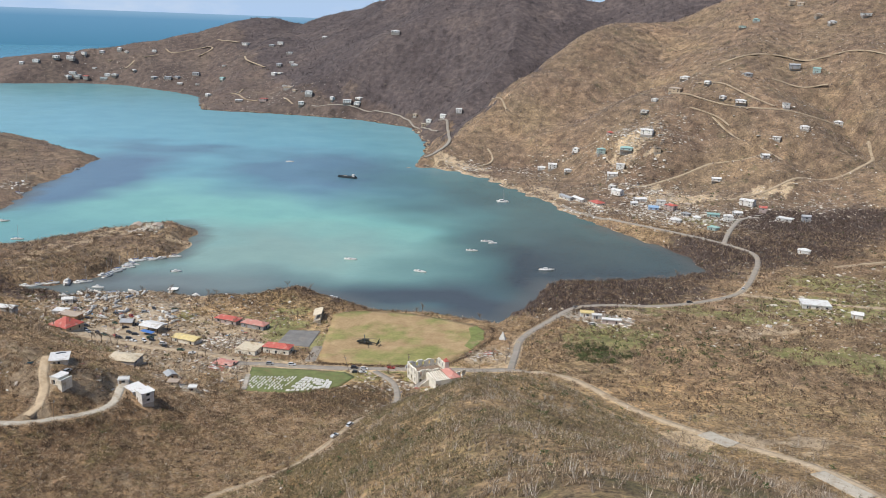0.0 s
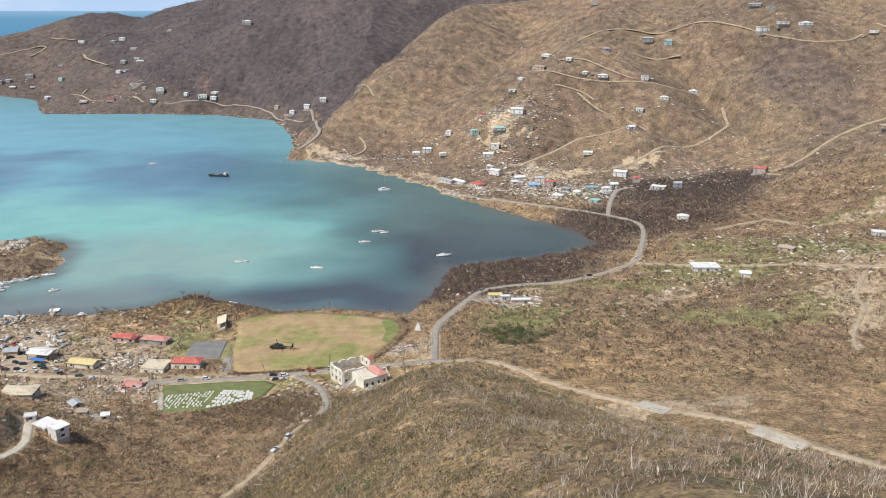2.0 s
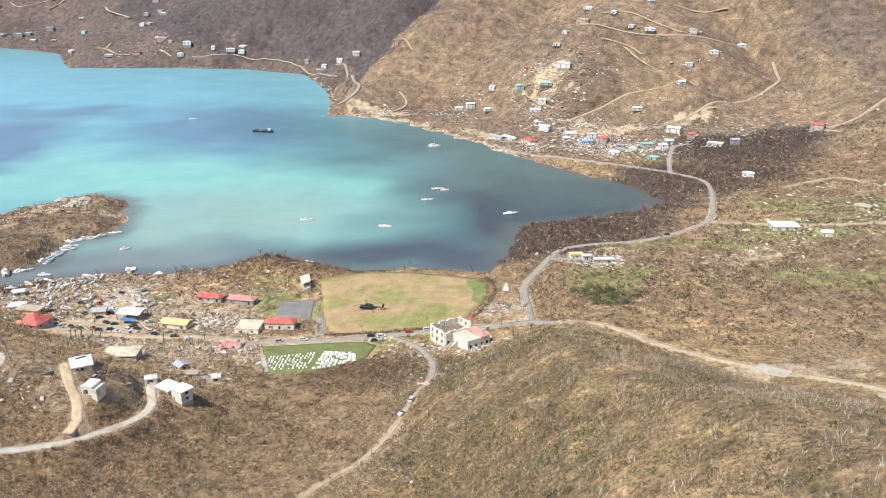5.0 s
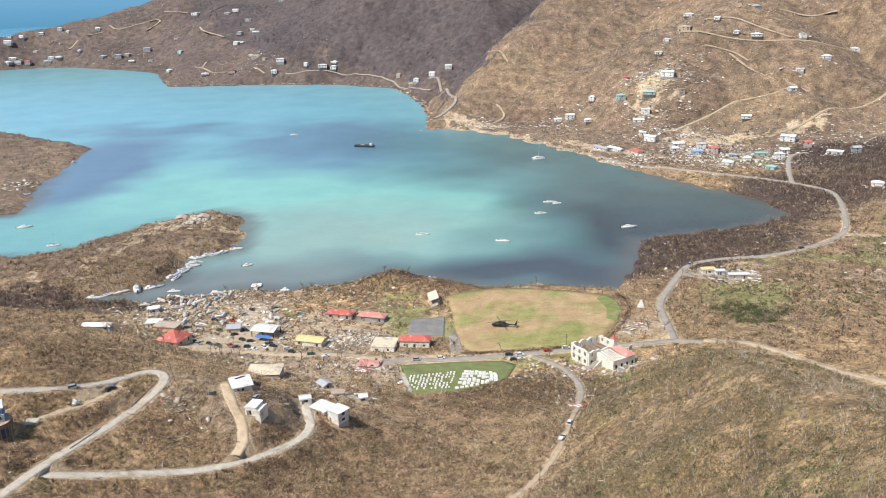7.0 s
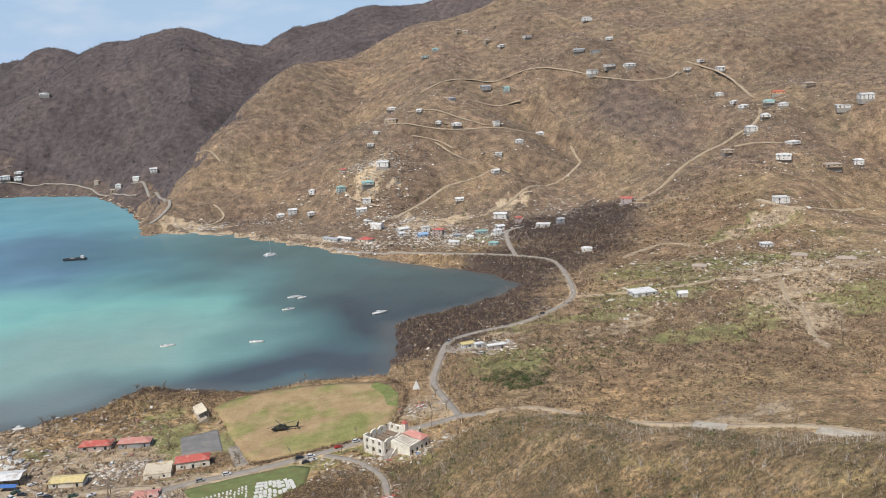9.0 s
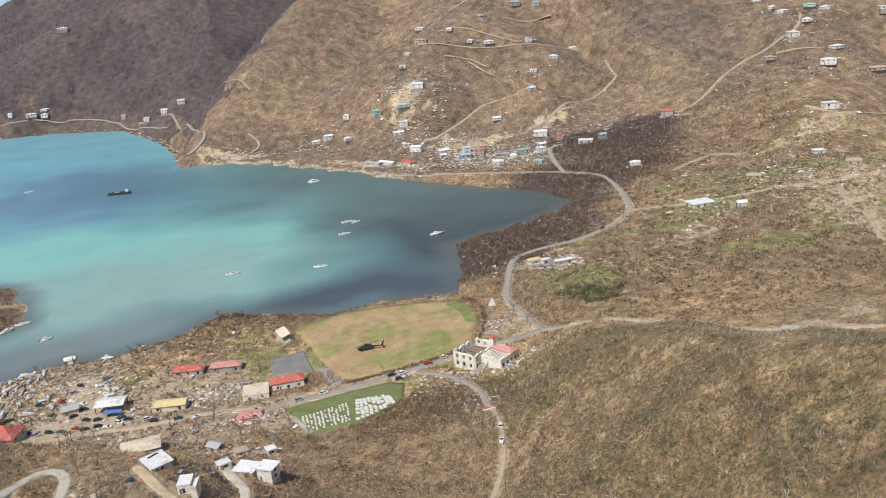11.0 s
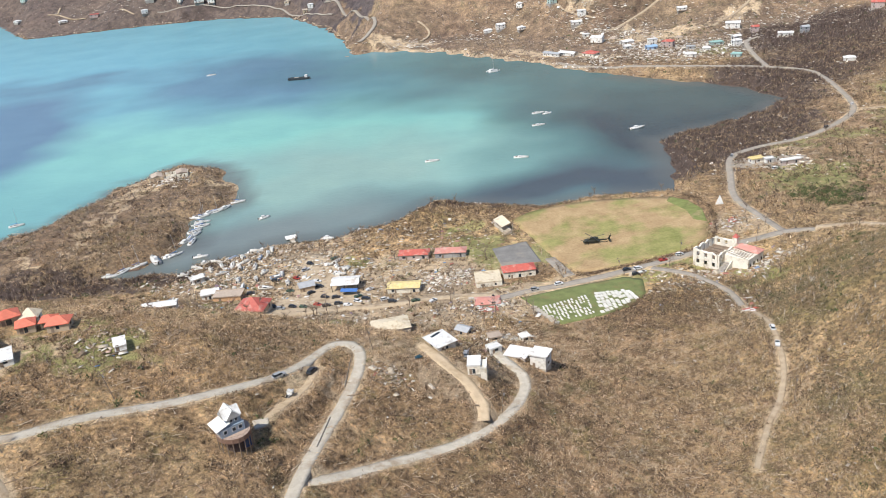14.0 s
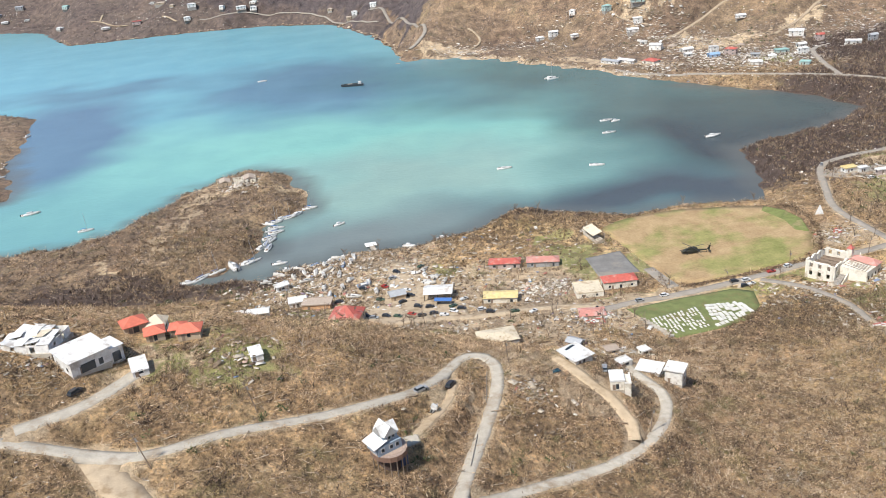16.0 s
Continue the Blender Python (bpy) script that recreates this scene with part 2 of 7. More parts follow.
def road_distance(x, y):
    """Metres outside the nearest road's edge, and that road's height."""
    best, level = np.full(x.shape, 1e9), np.zeros(x.shape)
    for w, _, line in ROAD_LINES:
        lo, hi = line.min(0) - 25, line.max(0) + 25
        some = (x > lo[0]) & (x < hi[0]) & (y > lo[1]) & (y < hi[1]) & np.ones(x.shape, bool)
        if some.any():
            d, z, _ = to_polyline(x[some], y[some], [tuple(p) for p in line[::2]] + [tuple(line[-1])])
            d = d - w / 2
            near = d < best[some]
            best[some] = np.where(near, d, best[some])
            level[some] = np.where(near, z, level[some])
    return best, level


def surface(x, y):
    """The ground with the roads cut into it."""
    x, y = np.asarray(x, float), np.asarray(y, float)
    z = land(x, y)
    d, level = road_distance(x, y)
    k = np.clip((7 - d) / 6, 0, 1)
    return z + (level - z) * k * k * (3 - 2 * k) * (z > 0)

# ---- materials ----
def shader(name, rough=0.8, metal=0.0):
    """A node material; returns it, its nodes, a linker and its main shader."""
    mat = bpy.data.materials.new(name)
    mat.use_nodes = True
    main = mat.node_tree.nodes["Principled BSDF"]
    main.inputs["Roughness"].default_value, main.inputs["Metallic"].default_value = rough, metal
    return mat, mat.node_tree.nodes, mat.node_tree.links.new, main


def noise_at(nodes, link, size, detail=4, rough=0.55, where="Object"):
    """Noise with bumps of about that many metres."""
    at = nodes.new("ShaderNodeTexCoord") if where == "Object" else None
    tex = nodes.new("ShaderNodeTexNoise")
    tex.inputs["Scale"].default_value, tex.inputs["Detail"].default_value, tex.inputs["Roughness"].default_value = 1 / size, detail, rough
    if at:
        link(at.outputs["Object"], tex.inputs["Vector"])
    else:
        place = nodes.new("ShaderNodeNewGeometry")
        link(place.outputs["Position"], tex.inputs["Vector"])
    return tex.outputs["Fac"]


def ramped(nodes, link, value, *stops):
    """Colours (or greys) along a value: (position, colour), ..."""
    ramp = nodes.new("ShaderNodeValToRGB")
    while len(ramp.color_ramp.elements) < len(stops):
        ramp.color_ramp.elements.new(0.5)
    for e, (p, c) in zip(ramp.color_ramp.elements, stops):
        e.position = p
        e.color = (c, c, c, 1) if isinstance(c, (int, float)) else (*c, 1)
    link(value, ramp.inputs["Fac"])
    return ramp.outputs["Color"]


def mixed(nodes, link, fac, a, b, blend="MIX"):
    mix = nodes.new("ShaderNodeMix")
    mix.data_type, mix.blend_type = "RGBA", blend
    for socket, v in ((mix.inputs[0], fac), (mix.inputs[6], a), (mix.inputs[7], b)):
        if isinstance(v, bpy.types.NodeSocket):
            link(v, socket)
        else:
            socket.default_value = (*v, 1) if isinstance(v, tuple) else v
    return mix.outputs[2]


def bumped(nodes, link, main, value, height, strength=1.0):
    b = nodes.new("ShaderNodeBump")
    b.inputs["Strength"].default_value, b.inputs["Distance"].default_value = strength, height
    link(value, b.inputs["Height"])
    link(b.outputs["Normal"], main.inputs["Normal"])


def plain(name, colour, rough=0.7, metal=0.0, vary=0.15, size=1.5, bump=0.0, dirt=None):
    """A surface with two scales of wear, shifted from object to object."""
    mat, nodes, link, main = shader(name, rough, metal)
    coarse, fine = noise_at(nodes, link, size, 5), noise_at(nodes, link, size / 7, 3)
    dark = tuple(c * (1 - vary) for c in colour)
    light = tuple(min(1, c * (1 + vary)) for c in colour)
    tone = ramped(nodes, link, coarse, (0.3, dark), (0.7, light))
    tone = mixed(nodes, link, 0.3, tone, ramped(nodes, link, fine, (0.3, dark), (0.7, light)))
    if dirt:
        patches = ramped(nodes, link, noise_at(nodes, link, size * 2.3, 6, 0.65), (0.52, 0.0), (0.66, 1.0))
        tone = mixed(nodes, link, patches, tone, dirt)
    info = nodes.new("ShaderNodeObjectInfo")
    shift = ramped(nodes, link, info.outputs["Random"], (0.0, 0.86), (1.0, 1.0))
    tone = mixed(nodes, link, 1.0, tone, shift, "MULTIPLY")
    link(tone, main.inputs["Base Color"])
    if bump:
        bumped(nodes, link, main, fine, bump)
    return mat


def ground_material():
    mat, nodes, link, main = shader("scrub_ground", 0.95)
    big = noise_at(nodes, link, 85, 6, 0.6)
    mid = noise_at(nodes, link, 14, 6, 0.62)
    small = noise_at(nodes, link, 1.9, 6, 0.78)
    brown = ramped(nodes, link, mid, (0.25, (0.14, 0.088, 0.05)), (0.5, (0.365, 0.24, 0.135)), (0.75, (0.62, 0.435, 0.26)))
    ochre = ramped(nodes, link, mid, (0.25, (0.2, 0.138, 0.07)), (0.75, (0.56, 0.405, 0.22)))
    tone = mixed(nodes, link, ramped(nodes, link, big, (0.38, 0.0), (0.66, 1.0)), brown, ochre)
    straw = nodes.new("ShaderNodeAttribute")
    straw.attribute_name = "straw"
    dry = ramped(nodes, link, mid, (0.3, (0.165, 0.115, 0.06)), (0.5, (0.31, 0.212, 0.113)), (0.7, (0.49, 0.345, 0.2)))
    dry = mixed(nodes, link, ramped(nodes, link, noise_at(nodes, link, 38, 6, 0.65), (0.5, 0.0), (0.64, 0.7)), dry, ramped(nodes, link, mid, (0.3, (0.12, 0.115, 0.045)), (0.7, (0.27, 0.235, 0.1))))
    tone = mixed(nodes, link, straw.outputs["Fac"], tone, dry)
    olive = ramped(nodes, link, mid, (0.3, (0.1, 0.1, 0.036)), (0.7, (0.25, 0.22, 0.09)))
    tone = mixed(nodes, link, ramped(nodes, link, noise_at(nodes, link, 19, 6, 0.7), (0.56, 0.0), (0.66, 0.7)), tone, olive)
    speck = ramped(nodes, link, small, (0.34, (0.25, 0.22, 0.19)), (0.5, (1.0, 1.0, 1.0)), (0.66, (1.7, 1.62, 1.48)))
    tone = mixed(nodes, link, 1.0, tone, speck, "MULTIPLY")
    # the taller grey leafless forest, with the mountain's cloud shade put into the tone
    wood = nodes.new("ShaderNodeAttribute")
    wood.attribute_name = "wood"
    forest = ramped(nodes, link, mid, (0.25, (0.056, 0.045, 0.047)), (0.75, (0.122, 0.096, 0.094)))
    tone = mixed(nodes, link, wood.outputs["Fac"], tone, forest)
    # what covers the soil: red grass, green pale dirt, blue dark mangrove mud
    cover = nodes.new("ShaderNodeAttribute")
    cover.attribute_name = "cover"
    parts = nodes.new("ShaderNodeSeparateColor")
    link(cover.outputs["Color"], parts.inputs["Color"])
    edge = noise_at(nodes, link, 5, 5, 0.7)
    def where(channel):
        add = nodes.new("ShaderNodeMath")
        add.operation = "ADD"
        link(parts.outputs[channel], add.inputs[0])
        link(edge, add.inputs[1])
        return ramped(nodes, link, add.outputs[0], (0.72, 0.0), (0.98, 1.0))
    grass = ramped(nodes, link, mid, (0.3, (0.18, 0.185, 0.062)), (0.7, (0.4, 0.36, 0.16)))
    tone = mixed(nodes, link, where("Red"), tone, grass)
    dirt = ramped(nodes, link, small, (0.3, (0.36, 0.262, 0.165)), (0.7, (0.66, 0.52, 0.35)))
    tone = mixed(nodes, link, where("Green"), tone, dirt)
    mud = ramped(nodes, link, small, (0.3, (0.05, 0.035, 0.03)), (0.7, (0.125, 0.088, 0.07)))
    tone = mixed(nodes, link, where("Blue"), tone, mud)
    drift = ramped(nodes, link, noise_at(nodes, link, 130, 5, 0.6), (0.32, (0.74, 0.72, 0.72)), (0.5, (1.0, 1.0, 1.0)), (0.68, (1.28, 1.25, 1.16)))
    tone = mixed(nodes, link, 1.0, tone, drift, "MULTIPLY")
    clump = ramped(nodes, link, noise_at(nodes, link, 10, 7, 0.72), (0.36, (0.64, 0.62, 0.61)), (0.5, (1.0, 1.0, 1.0)), (0.63, (1.3, 1.28, 1.24)))
    tone = mixed(nodes, link, 1.0, tone, clump, "MULTIPLY")
    link(tone, main.inputs["Base Color"])
    add = nodes.new("ShaderNodeMath")
    add.operation = "MULTIPLY_ADD"
    link(mid, add.inputs[0])
    add.inputs[1].default_value = 1.5
    link(small, add.inputs[2])
    bumped(nodes, link, main, add.outputs[0], 1.6)
    return mat


def water_material():
    mat, nodes, link, main = shader("bay_water", 0.22)
    hue = nodes.new("ShaderNodeAttribute")
    hue.attribute_name = "hue"
    drift = ramped(nodes, link, noise_at(nodes, link, 60, 5, 0.6), (0.3, (0.88, 0.9, 0.92)), (0.7, (1.08, 1.06, 1.04)))
    tone = mixed(nodes, link, 1.0, hue.outputs["Color"], drift, "MULTIPLY")
    link(tone, main.inputs["Base Color"])
    main.inputs["IOR"].default_value = 1.33
    main.inputs["Specular IOR Level"].default_value = 0.24
    bumped(nodes, link, main, noise_at(nodes, link, 3.5, 4, 0.6), 0.25)
    return mat


# ---- ground and water ----
def graded(*bands):
    """Coordinates from stretches (from, to, step)."""
    out = []
    for a, b, step in bands:
        out += list(np.arange(a, b, step))
    return np.array(out + [bands[-1][1]], float)


def sheet(name, xs, ys, zs, material, colours=None, layer=""):
    """A grid mesh; colours: one row of red, green, blue a vertex."""
    nx, ny = len(xs), len(ys)
    gx, gy = np.meshgrid(xs, ys)
    co = np.stack([gx, gy, zs], -1).reshape(-1, 3)
    n = np.arange(nx * ny).reshape(ny, nx)
    quads = np.stack([n[:-1, :-1], n[:-1, 1:], n[1:, 1:], n[1:, :-1]], -1).reshape(-1, 4)
    me = bpy.data.meshes.new(name)
    me.from_pydata(co.tolist(), [], quads.tolist())
    me.polygons.foreach_set("use_smooth", np.ones(len(me.polygons), bool))
    if colours is not None:
        attr = me.color_attributes.new(layer, "FLOAT_COLOR", "POINT")
        rgba = np.ones((nx * ny, 4), np.float32)
        rgba[:, :3] = colours.reshape(-1, 3)
        attr.data.foreach_set("color", rgba.ravel())
    me.materials.append(material)
    me.update()
    return new(name, me)


def spot(x, y, cx, cy, rx, ry, turn=0.0, soft=0.35):
    """1 inside an ellipse, fading to 0 over its edge."""
    c, s = math.cos(radians(turn)), math.sin(radians(turn))
    u, v = ((x - cx) * c + (y - cy) * s) / rx, ((y - cy) * c - (x - cx) * s) / ry
    return np.clip((1 + soft - np.hypot(u, v)) / (2 * soft), 0, 1)


xs = graded((-3000, -1600, 60), (-1600, -640, 16), (-640, -400, 7), (-400, 330, 2.6), (330, 640, 6), (640, 1200, 14), (1200, 3000, 90))
ys = graded((-2200, -700, 90), (-700, -330, 10), (-330, 300, 2.6), (300, 760, 5), (760, 1300, 9), (1300, 2100, 13), (2100, 3000, 60))
gx, gy = np.meshgrid(xs, ys)
gz = surface(gx, gy)
shore = shore_distance(gx, gy)
NEAR_GRASS = [(235, 130, 30, 9, -10), (300, 60, 40, 14, 0), (-205, -200, 14, 7, 10), (325, 228, 36, 18, -10), (400, 190, 60, 16, -5), (-120, 8, 9, 5, 0), (-86, 22, 9, 4, 0), (-112, -66, 8, 6, 0), (-73, 47, 10, 5, 0), (-140, 20, 8, 4, 0), (-48, -40, 16, 3, 0), (-150, -70, 18, 5, 0), (-210, -200, 20, 8, 20)]
VALLEY_GRASS = [(35, -38, 30, 7, 20), (300, 165, 40, 22, 0), (420, 215, 90, 20, -15), (150, 62, 24, 22, 0), (-70, 5, 20, 12, 0), (420, 90, 70, 30, 0), (60, -75, 12, 8, 0), (-100, -70, 24, 8, 0), (-30, 0, 6, 10, 0), (230, 450, 30, 14, 0), (170, 130, 25, 10, 40), (-200, -30, 18, 8, 0), (-65, 20, 14, 9, 0), (470, 300, 40, 14, 0)]
GRASS = NEAR_GRASS + VALLEY_GRASS
NEAR_DIRT = [(122, 488, 14, 6, -40), (250, 100, 24, 7, 20), (-150, -30, 40, 24, 0), (-190, 20, 40, 18, 20), (-110, -50, 40, 12, 0), (-105, -175, 9, 16, 20), (-60, -50, 40, 8, 10), (-110, -20, 40, 30, 0), (-80, -70, 50, 12, 10), (-170, 45, 30, 12, 20), (80, 0, 12, 14, 0), (150, 112, 20, 10, 20), (-70, 650, 50, 9, -35)]
VALLEY_DIRT = [(200, 560, 40, 16, 0), (110, 500, 34, 10, -50), (50, 560, 40, 10, -52), (390, 110, 50, 12, 60), (-235, 195, 20, 8, 0), (225, -92, 40, 7, 8), (140, 680, 30, 14, 60), (-20, -174, 3, 7, 20), (-37, -215, 5, 4, 0), (-105, 706, 34, 9, -25), (-66, -112, 12, 7, 20), (-80, -100, 20, 5, 10)]
DIRT = NEAR_DIRT + VALLEY_DIRT
YARD_DIRT = [(-80, -167, 10, 9, 20), (-72, -152, 9, 6, -30), (-66, -110, 15, 9, 0), (-88, -160, 8, 6, 30), (-100, -62, 30, 10, 0), (-90, -78, 26, 7, 0), (-125, -58, 18, 6, 0), (-228, -206, 9, 6, 40), (-140, -195, 3, 9, -25)]
POINT_DIRT = [(-296, 176, 14, 8, 60), (-292, 206, 20, 8, 10), (-310, 148, 4, 34, 0), (-317, 90, 3, 26, 8), (-333, 40, 3, 22, 35), (150, 690, 9, 4, 0), (165, 655, 8, 4, 10), (-95, 700, 40, 8, -20), (120, 640, 10, 4, 0), (180, 600, 14, 5, 20), (300, 580, 30, 8, 30), (450, 175, 62, 22, -5), (415, 128, 50, 16, 20), (380, 60, 30, 12, 60), (480, 300, 40, 9, 10)]
DIRT = DIRT + POINT_DIRT + YARD_DIRT
MUD = [(120, 160, 36, 60, -30), (190, 260, 50, 40, 0), (250, 330, 60, 50, 0), (-320, 20, 90, 18, 10), (-60, 95, 34, 12, 0), (155, 200, 50, 50, -30), (325, 440, 62, 66, 20), (395, 500, 34, 40, 0), (322, 345, 34, 26, 20)]
bx, by = gx + 9 * waves(gx, gy, 31, 24) + 4 * waves(gx, gy, 33, 9), gy + 9 * waves(gx, gy, 32, 24) + 4 * waves(gx, gy, 34, 9)
cover = np.stack([np.maximum.reduce([spot(bx, by, *e, 0.8) for e in some]) for some in (GRASS, DIRT, MUD)], -1)
beach = 0.8 * np.clip(1.2 - np.abs(shore - 2.5) / 4, 0, 1) * (gy > 455) * (gy < 700) * (gx > -140)
verge = np.clip(1 - road_distance(gx, gy)[0] / 2.2, 0, 1) * 0.7 * (gy < 420)
cover[..., 1] = np.maximum.reduce([cover[..., 1], beach, verge])
ground = tagged(sheet("ground", xs, ys, gz, ground_material(), cover, "cover"), "brown storm-stripped scrub hills round a bay", "terrain", kind="structure")
# where the cloud shade over the mountain is put into the ground's colour
FOREST_SHADE = [(-168, 775), (-74, 945), (12, 1100), (165, 1235), (425, 1310), (1200, 1000), (1500, 2500), (-1000, 2700), (-1080, 1900), (-800, 1500), (-620, 1300), (-300, 1150), (-200, 1000)]
shade_and_wood = np.clip(inside(gx + 24 * waves(gx, gy, 35, 90) + 9 * waves(gx, gy, 45, 30), gy + 24 * waves(gx, gy, 36, 90) + 9 * waves(gx, gy, 46, 30), FOREST_SHADE) * 0.97, 0, 1)
# far hills greyed for haze, far shore darkened to share the cloud shade
shade_and_wood = np.maximum(shade_and_wood, 0.5 * np.clip((gy - 300) / 200, 0, 1) * (gx > -190) + 0.85 * (gy > 900) * (gx < -190))
# ravine darkened to the forest tone in place of a cloud's shade
shade_and_wood = np.maximum(shade_and_wood, 0.75 * spot(gx, gy, 530, 690, 75, 150, 15, 0.5))
shade_and_wood = np.maximum(shade_and_wood, 0.45 * (gx < -215) * (gy > 5))
shade_and_wood = np.maximum(shade_and_wood, 0.22 * np.clip((gx - 90) / 60, 0, 1) * np.clip((gy + 40) / 60, 0, 1))
shade_and_wood = np.maximum(shade_and_wood, 0.6 * (gx < -480) * (gy > 180))
HILL = [(45, -72), (100, -48), (200, -95), (340, -130), (340, -420), (40, -420), (22, -230), (50, -150)]
straw = inside(gx + 5 * waves(gx, gy, 37, 30), gy + 5 * waves(gx, gy, 38, 30), HILL) * 0.9
layer = ground.data.attributes.new("straw", "FLOAT", "POINT")
layer.data.foreach_set("value", straw.ravel().astype(np.float32))
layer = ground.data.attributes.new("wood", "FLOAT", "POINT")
layer.data.foreach_set("value", shade_and_wood.ravel().astype(np.float32))


def water_colour(x, y):
    """Sand, depth and dark patches of the water, with cloud shade painted among them."""
    def rgb(r, g, b):
        return np.array([r, g, b])
    out = np.empty(x.shape + (3,))
    out[:] = rgb(0.15, 0.33, 0.33)
    def lay(colour, amount):
        out[:] = out + (rgb(*colour) - out) * np.clip(amount, 0, 1)[..., None]
    w = 34 * waves(x, y, 21, 170) + 12 * waves(x, y, 22, 60)
    u, v = x + w, y + 26 * waves(x, y, 23, 130) + 8 * waves(x, y, 24, 45)
    lay((0.155, 0.37, 0.44), spot(u, v, -650, 960, 640, 440, -30, 0.5))
    lay((0.10, 0.26, 0.36), np.clip((np.hypot(x + 200, y - 300) - 1500) / 700, 0, 1))
    lay((0.205, 0.44, 0.385), spot(u, v, -190, 310, 300, 105, -8, 0.7))
    lay((0.24, 0.355, 0.31), 0.95 * spot(u, v, -170, 190, 130, 95, 10, 0.6))
    # two dark blue patches that put cloud shade on the bay into its colour
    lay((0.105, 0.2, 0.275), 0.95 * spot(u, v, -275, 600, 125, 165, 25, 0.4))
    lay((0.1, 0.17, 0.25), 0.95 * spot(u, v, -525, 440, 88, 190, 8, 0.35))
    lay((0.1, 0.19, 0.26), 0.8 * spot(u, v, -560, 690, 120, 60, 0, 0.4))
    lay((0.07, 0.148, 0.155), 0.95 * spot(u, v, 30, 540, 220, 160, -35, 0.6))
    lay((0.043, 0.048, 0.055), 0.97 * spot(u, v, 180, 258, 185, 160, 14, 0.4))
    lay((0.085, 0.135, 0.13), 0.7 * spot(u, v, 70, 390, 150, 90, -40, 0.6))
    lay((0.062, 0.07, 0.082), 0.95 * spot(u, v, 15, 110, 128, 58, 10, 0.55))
    lay((0.15, 0.19, 0.18), 0.85 * spot(u, v, -250, 65, 80, 45, 0, 0.7))
    lay((0.165, 0.19, 0.185), 0.9 * spot(u, v, -195, 84, 120, 42, -5, 0.6))
    lay((0.11, 0.118, 0.112), np.clip(1 + shore_distance(x, y) / 22, 0, 0.8) * (y < 420))
    return out


wx = graded((-5000, -1600, 100), (-1600, -700, 20), (-700, 260, 8), (260, 3000, 400))
wy = graded((-200, 20, 40), (20, 760, 7), (760, 1700, 16), (1700, 4700, 100))
wgx, wgy = np.meshgrid(wx, wy)
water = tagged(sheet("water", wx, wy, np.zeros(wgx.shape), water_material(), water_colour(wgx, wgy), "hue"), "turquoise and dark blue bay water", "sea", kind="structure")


def far_sea():
    """A glowing upright backdrop of open sea, from the edge of the sheet up to the horizon."""
    bm = bmesh.new()
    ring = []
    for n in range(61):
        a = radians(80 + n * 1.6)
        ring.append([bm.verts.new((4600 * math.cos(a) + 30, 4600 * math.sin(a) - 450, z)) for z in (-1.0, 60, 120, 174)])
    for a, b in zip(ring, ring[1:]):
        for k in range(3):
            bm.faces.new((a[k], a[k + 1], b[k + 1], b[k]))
    mat, nodes, link, main = shader("glowing_sea", 0.35)
    tone = ramped(nodes, link, noise_at(nodes, link, 400, 4), (0.3, (0.03, 0.06, 0.08)), (0.7, (0.035, 0.07, 0.09)))
    link(tone, main.inputs["Base Color"])
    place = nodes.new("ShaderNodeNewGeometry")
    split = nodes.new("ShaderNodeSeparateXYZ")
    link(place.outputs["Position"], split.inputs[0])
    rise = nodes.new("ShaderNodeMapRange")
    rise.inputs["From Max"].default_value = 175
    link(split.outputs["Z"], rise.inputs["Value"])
    # the glow pales upward, which puts sea haze into the colour
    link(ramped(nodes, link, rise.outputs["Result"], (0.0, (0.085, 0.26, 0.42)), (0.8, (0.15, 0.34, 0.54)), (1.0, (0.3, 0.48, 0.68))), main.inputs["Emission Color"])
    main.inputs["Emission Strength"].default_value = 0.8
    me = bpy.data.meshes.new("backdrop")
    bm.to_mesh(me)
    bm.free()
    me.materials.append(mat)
    return tagged(new("backdrop", me), "glowing deep blue sea backdrop, paler towards the horizon", "sea", kind="structure")


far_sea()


# ---- helpers for things ----
def height(x, y):
    return float(surface(np.array([float(x)]), np.array([float(y)]))[0])


def thing(name, x, y, z=None, turn=0.0, label="", category="", group="", kind=""):
    """An empty at the base of a thing."""
    ob = new(name)
    ob.empty_display_size = 0.3
    ob.matrix_world = pose(x, y, height(x, y) if z is None else z, 0, 0, turn)
    return tagged(ob, label, category, group, kind)


def finish(name, bm, material, smooth=False):
    me = bpy.data.meshes.new(name)
    bm.normal_update()
    bm.to_mesh(me)
    bm.free()
    me.materials.append(material)
    if smooth:
        me.polygons.foreach_set("use_smooth", np.ones(len(me.polygons), bool))
    return me


def part(name, bm, material, parent, label="", smooth=False):
    ob = new(name, finish(name, bm, material, smooth))
    ob.parent = parent
    return tagged(ob, label)


def box(bm, x0, x1, y0, y1, z0, z1, m=None):
    v = [bm.verts.new((x, y, z)) for z in (z0, z1) for y in (y0, y1) for x in (x0, x1)]
    for f in ((0, 2, 3, 1), (4, 5, 7, 6), (0, 1, 5, 4), (1, 3, 7, 5), (3, 2, 6, 7), (2, 0, 4, 6)):
        bm.faces.new([v[k] for k in f])
    if m is not None:
        bmesh.ops.transform(bm, matrix=m, verts=v)
    return v


def one_box(*a):
    bm = bmesh.new()
    box(bm, *a)
    return bm


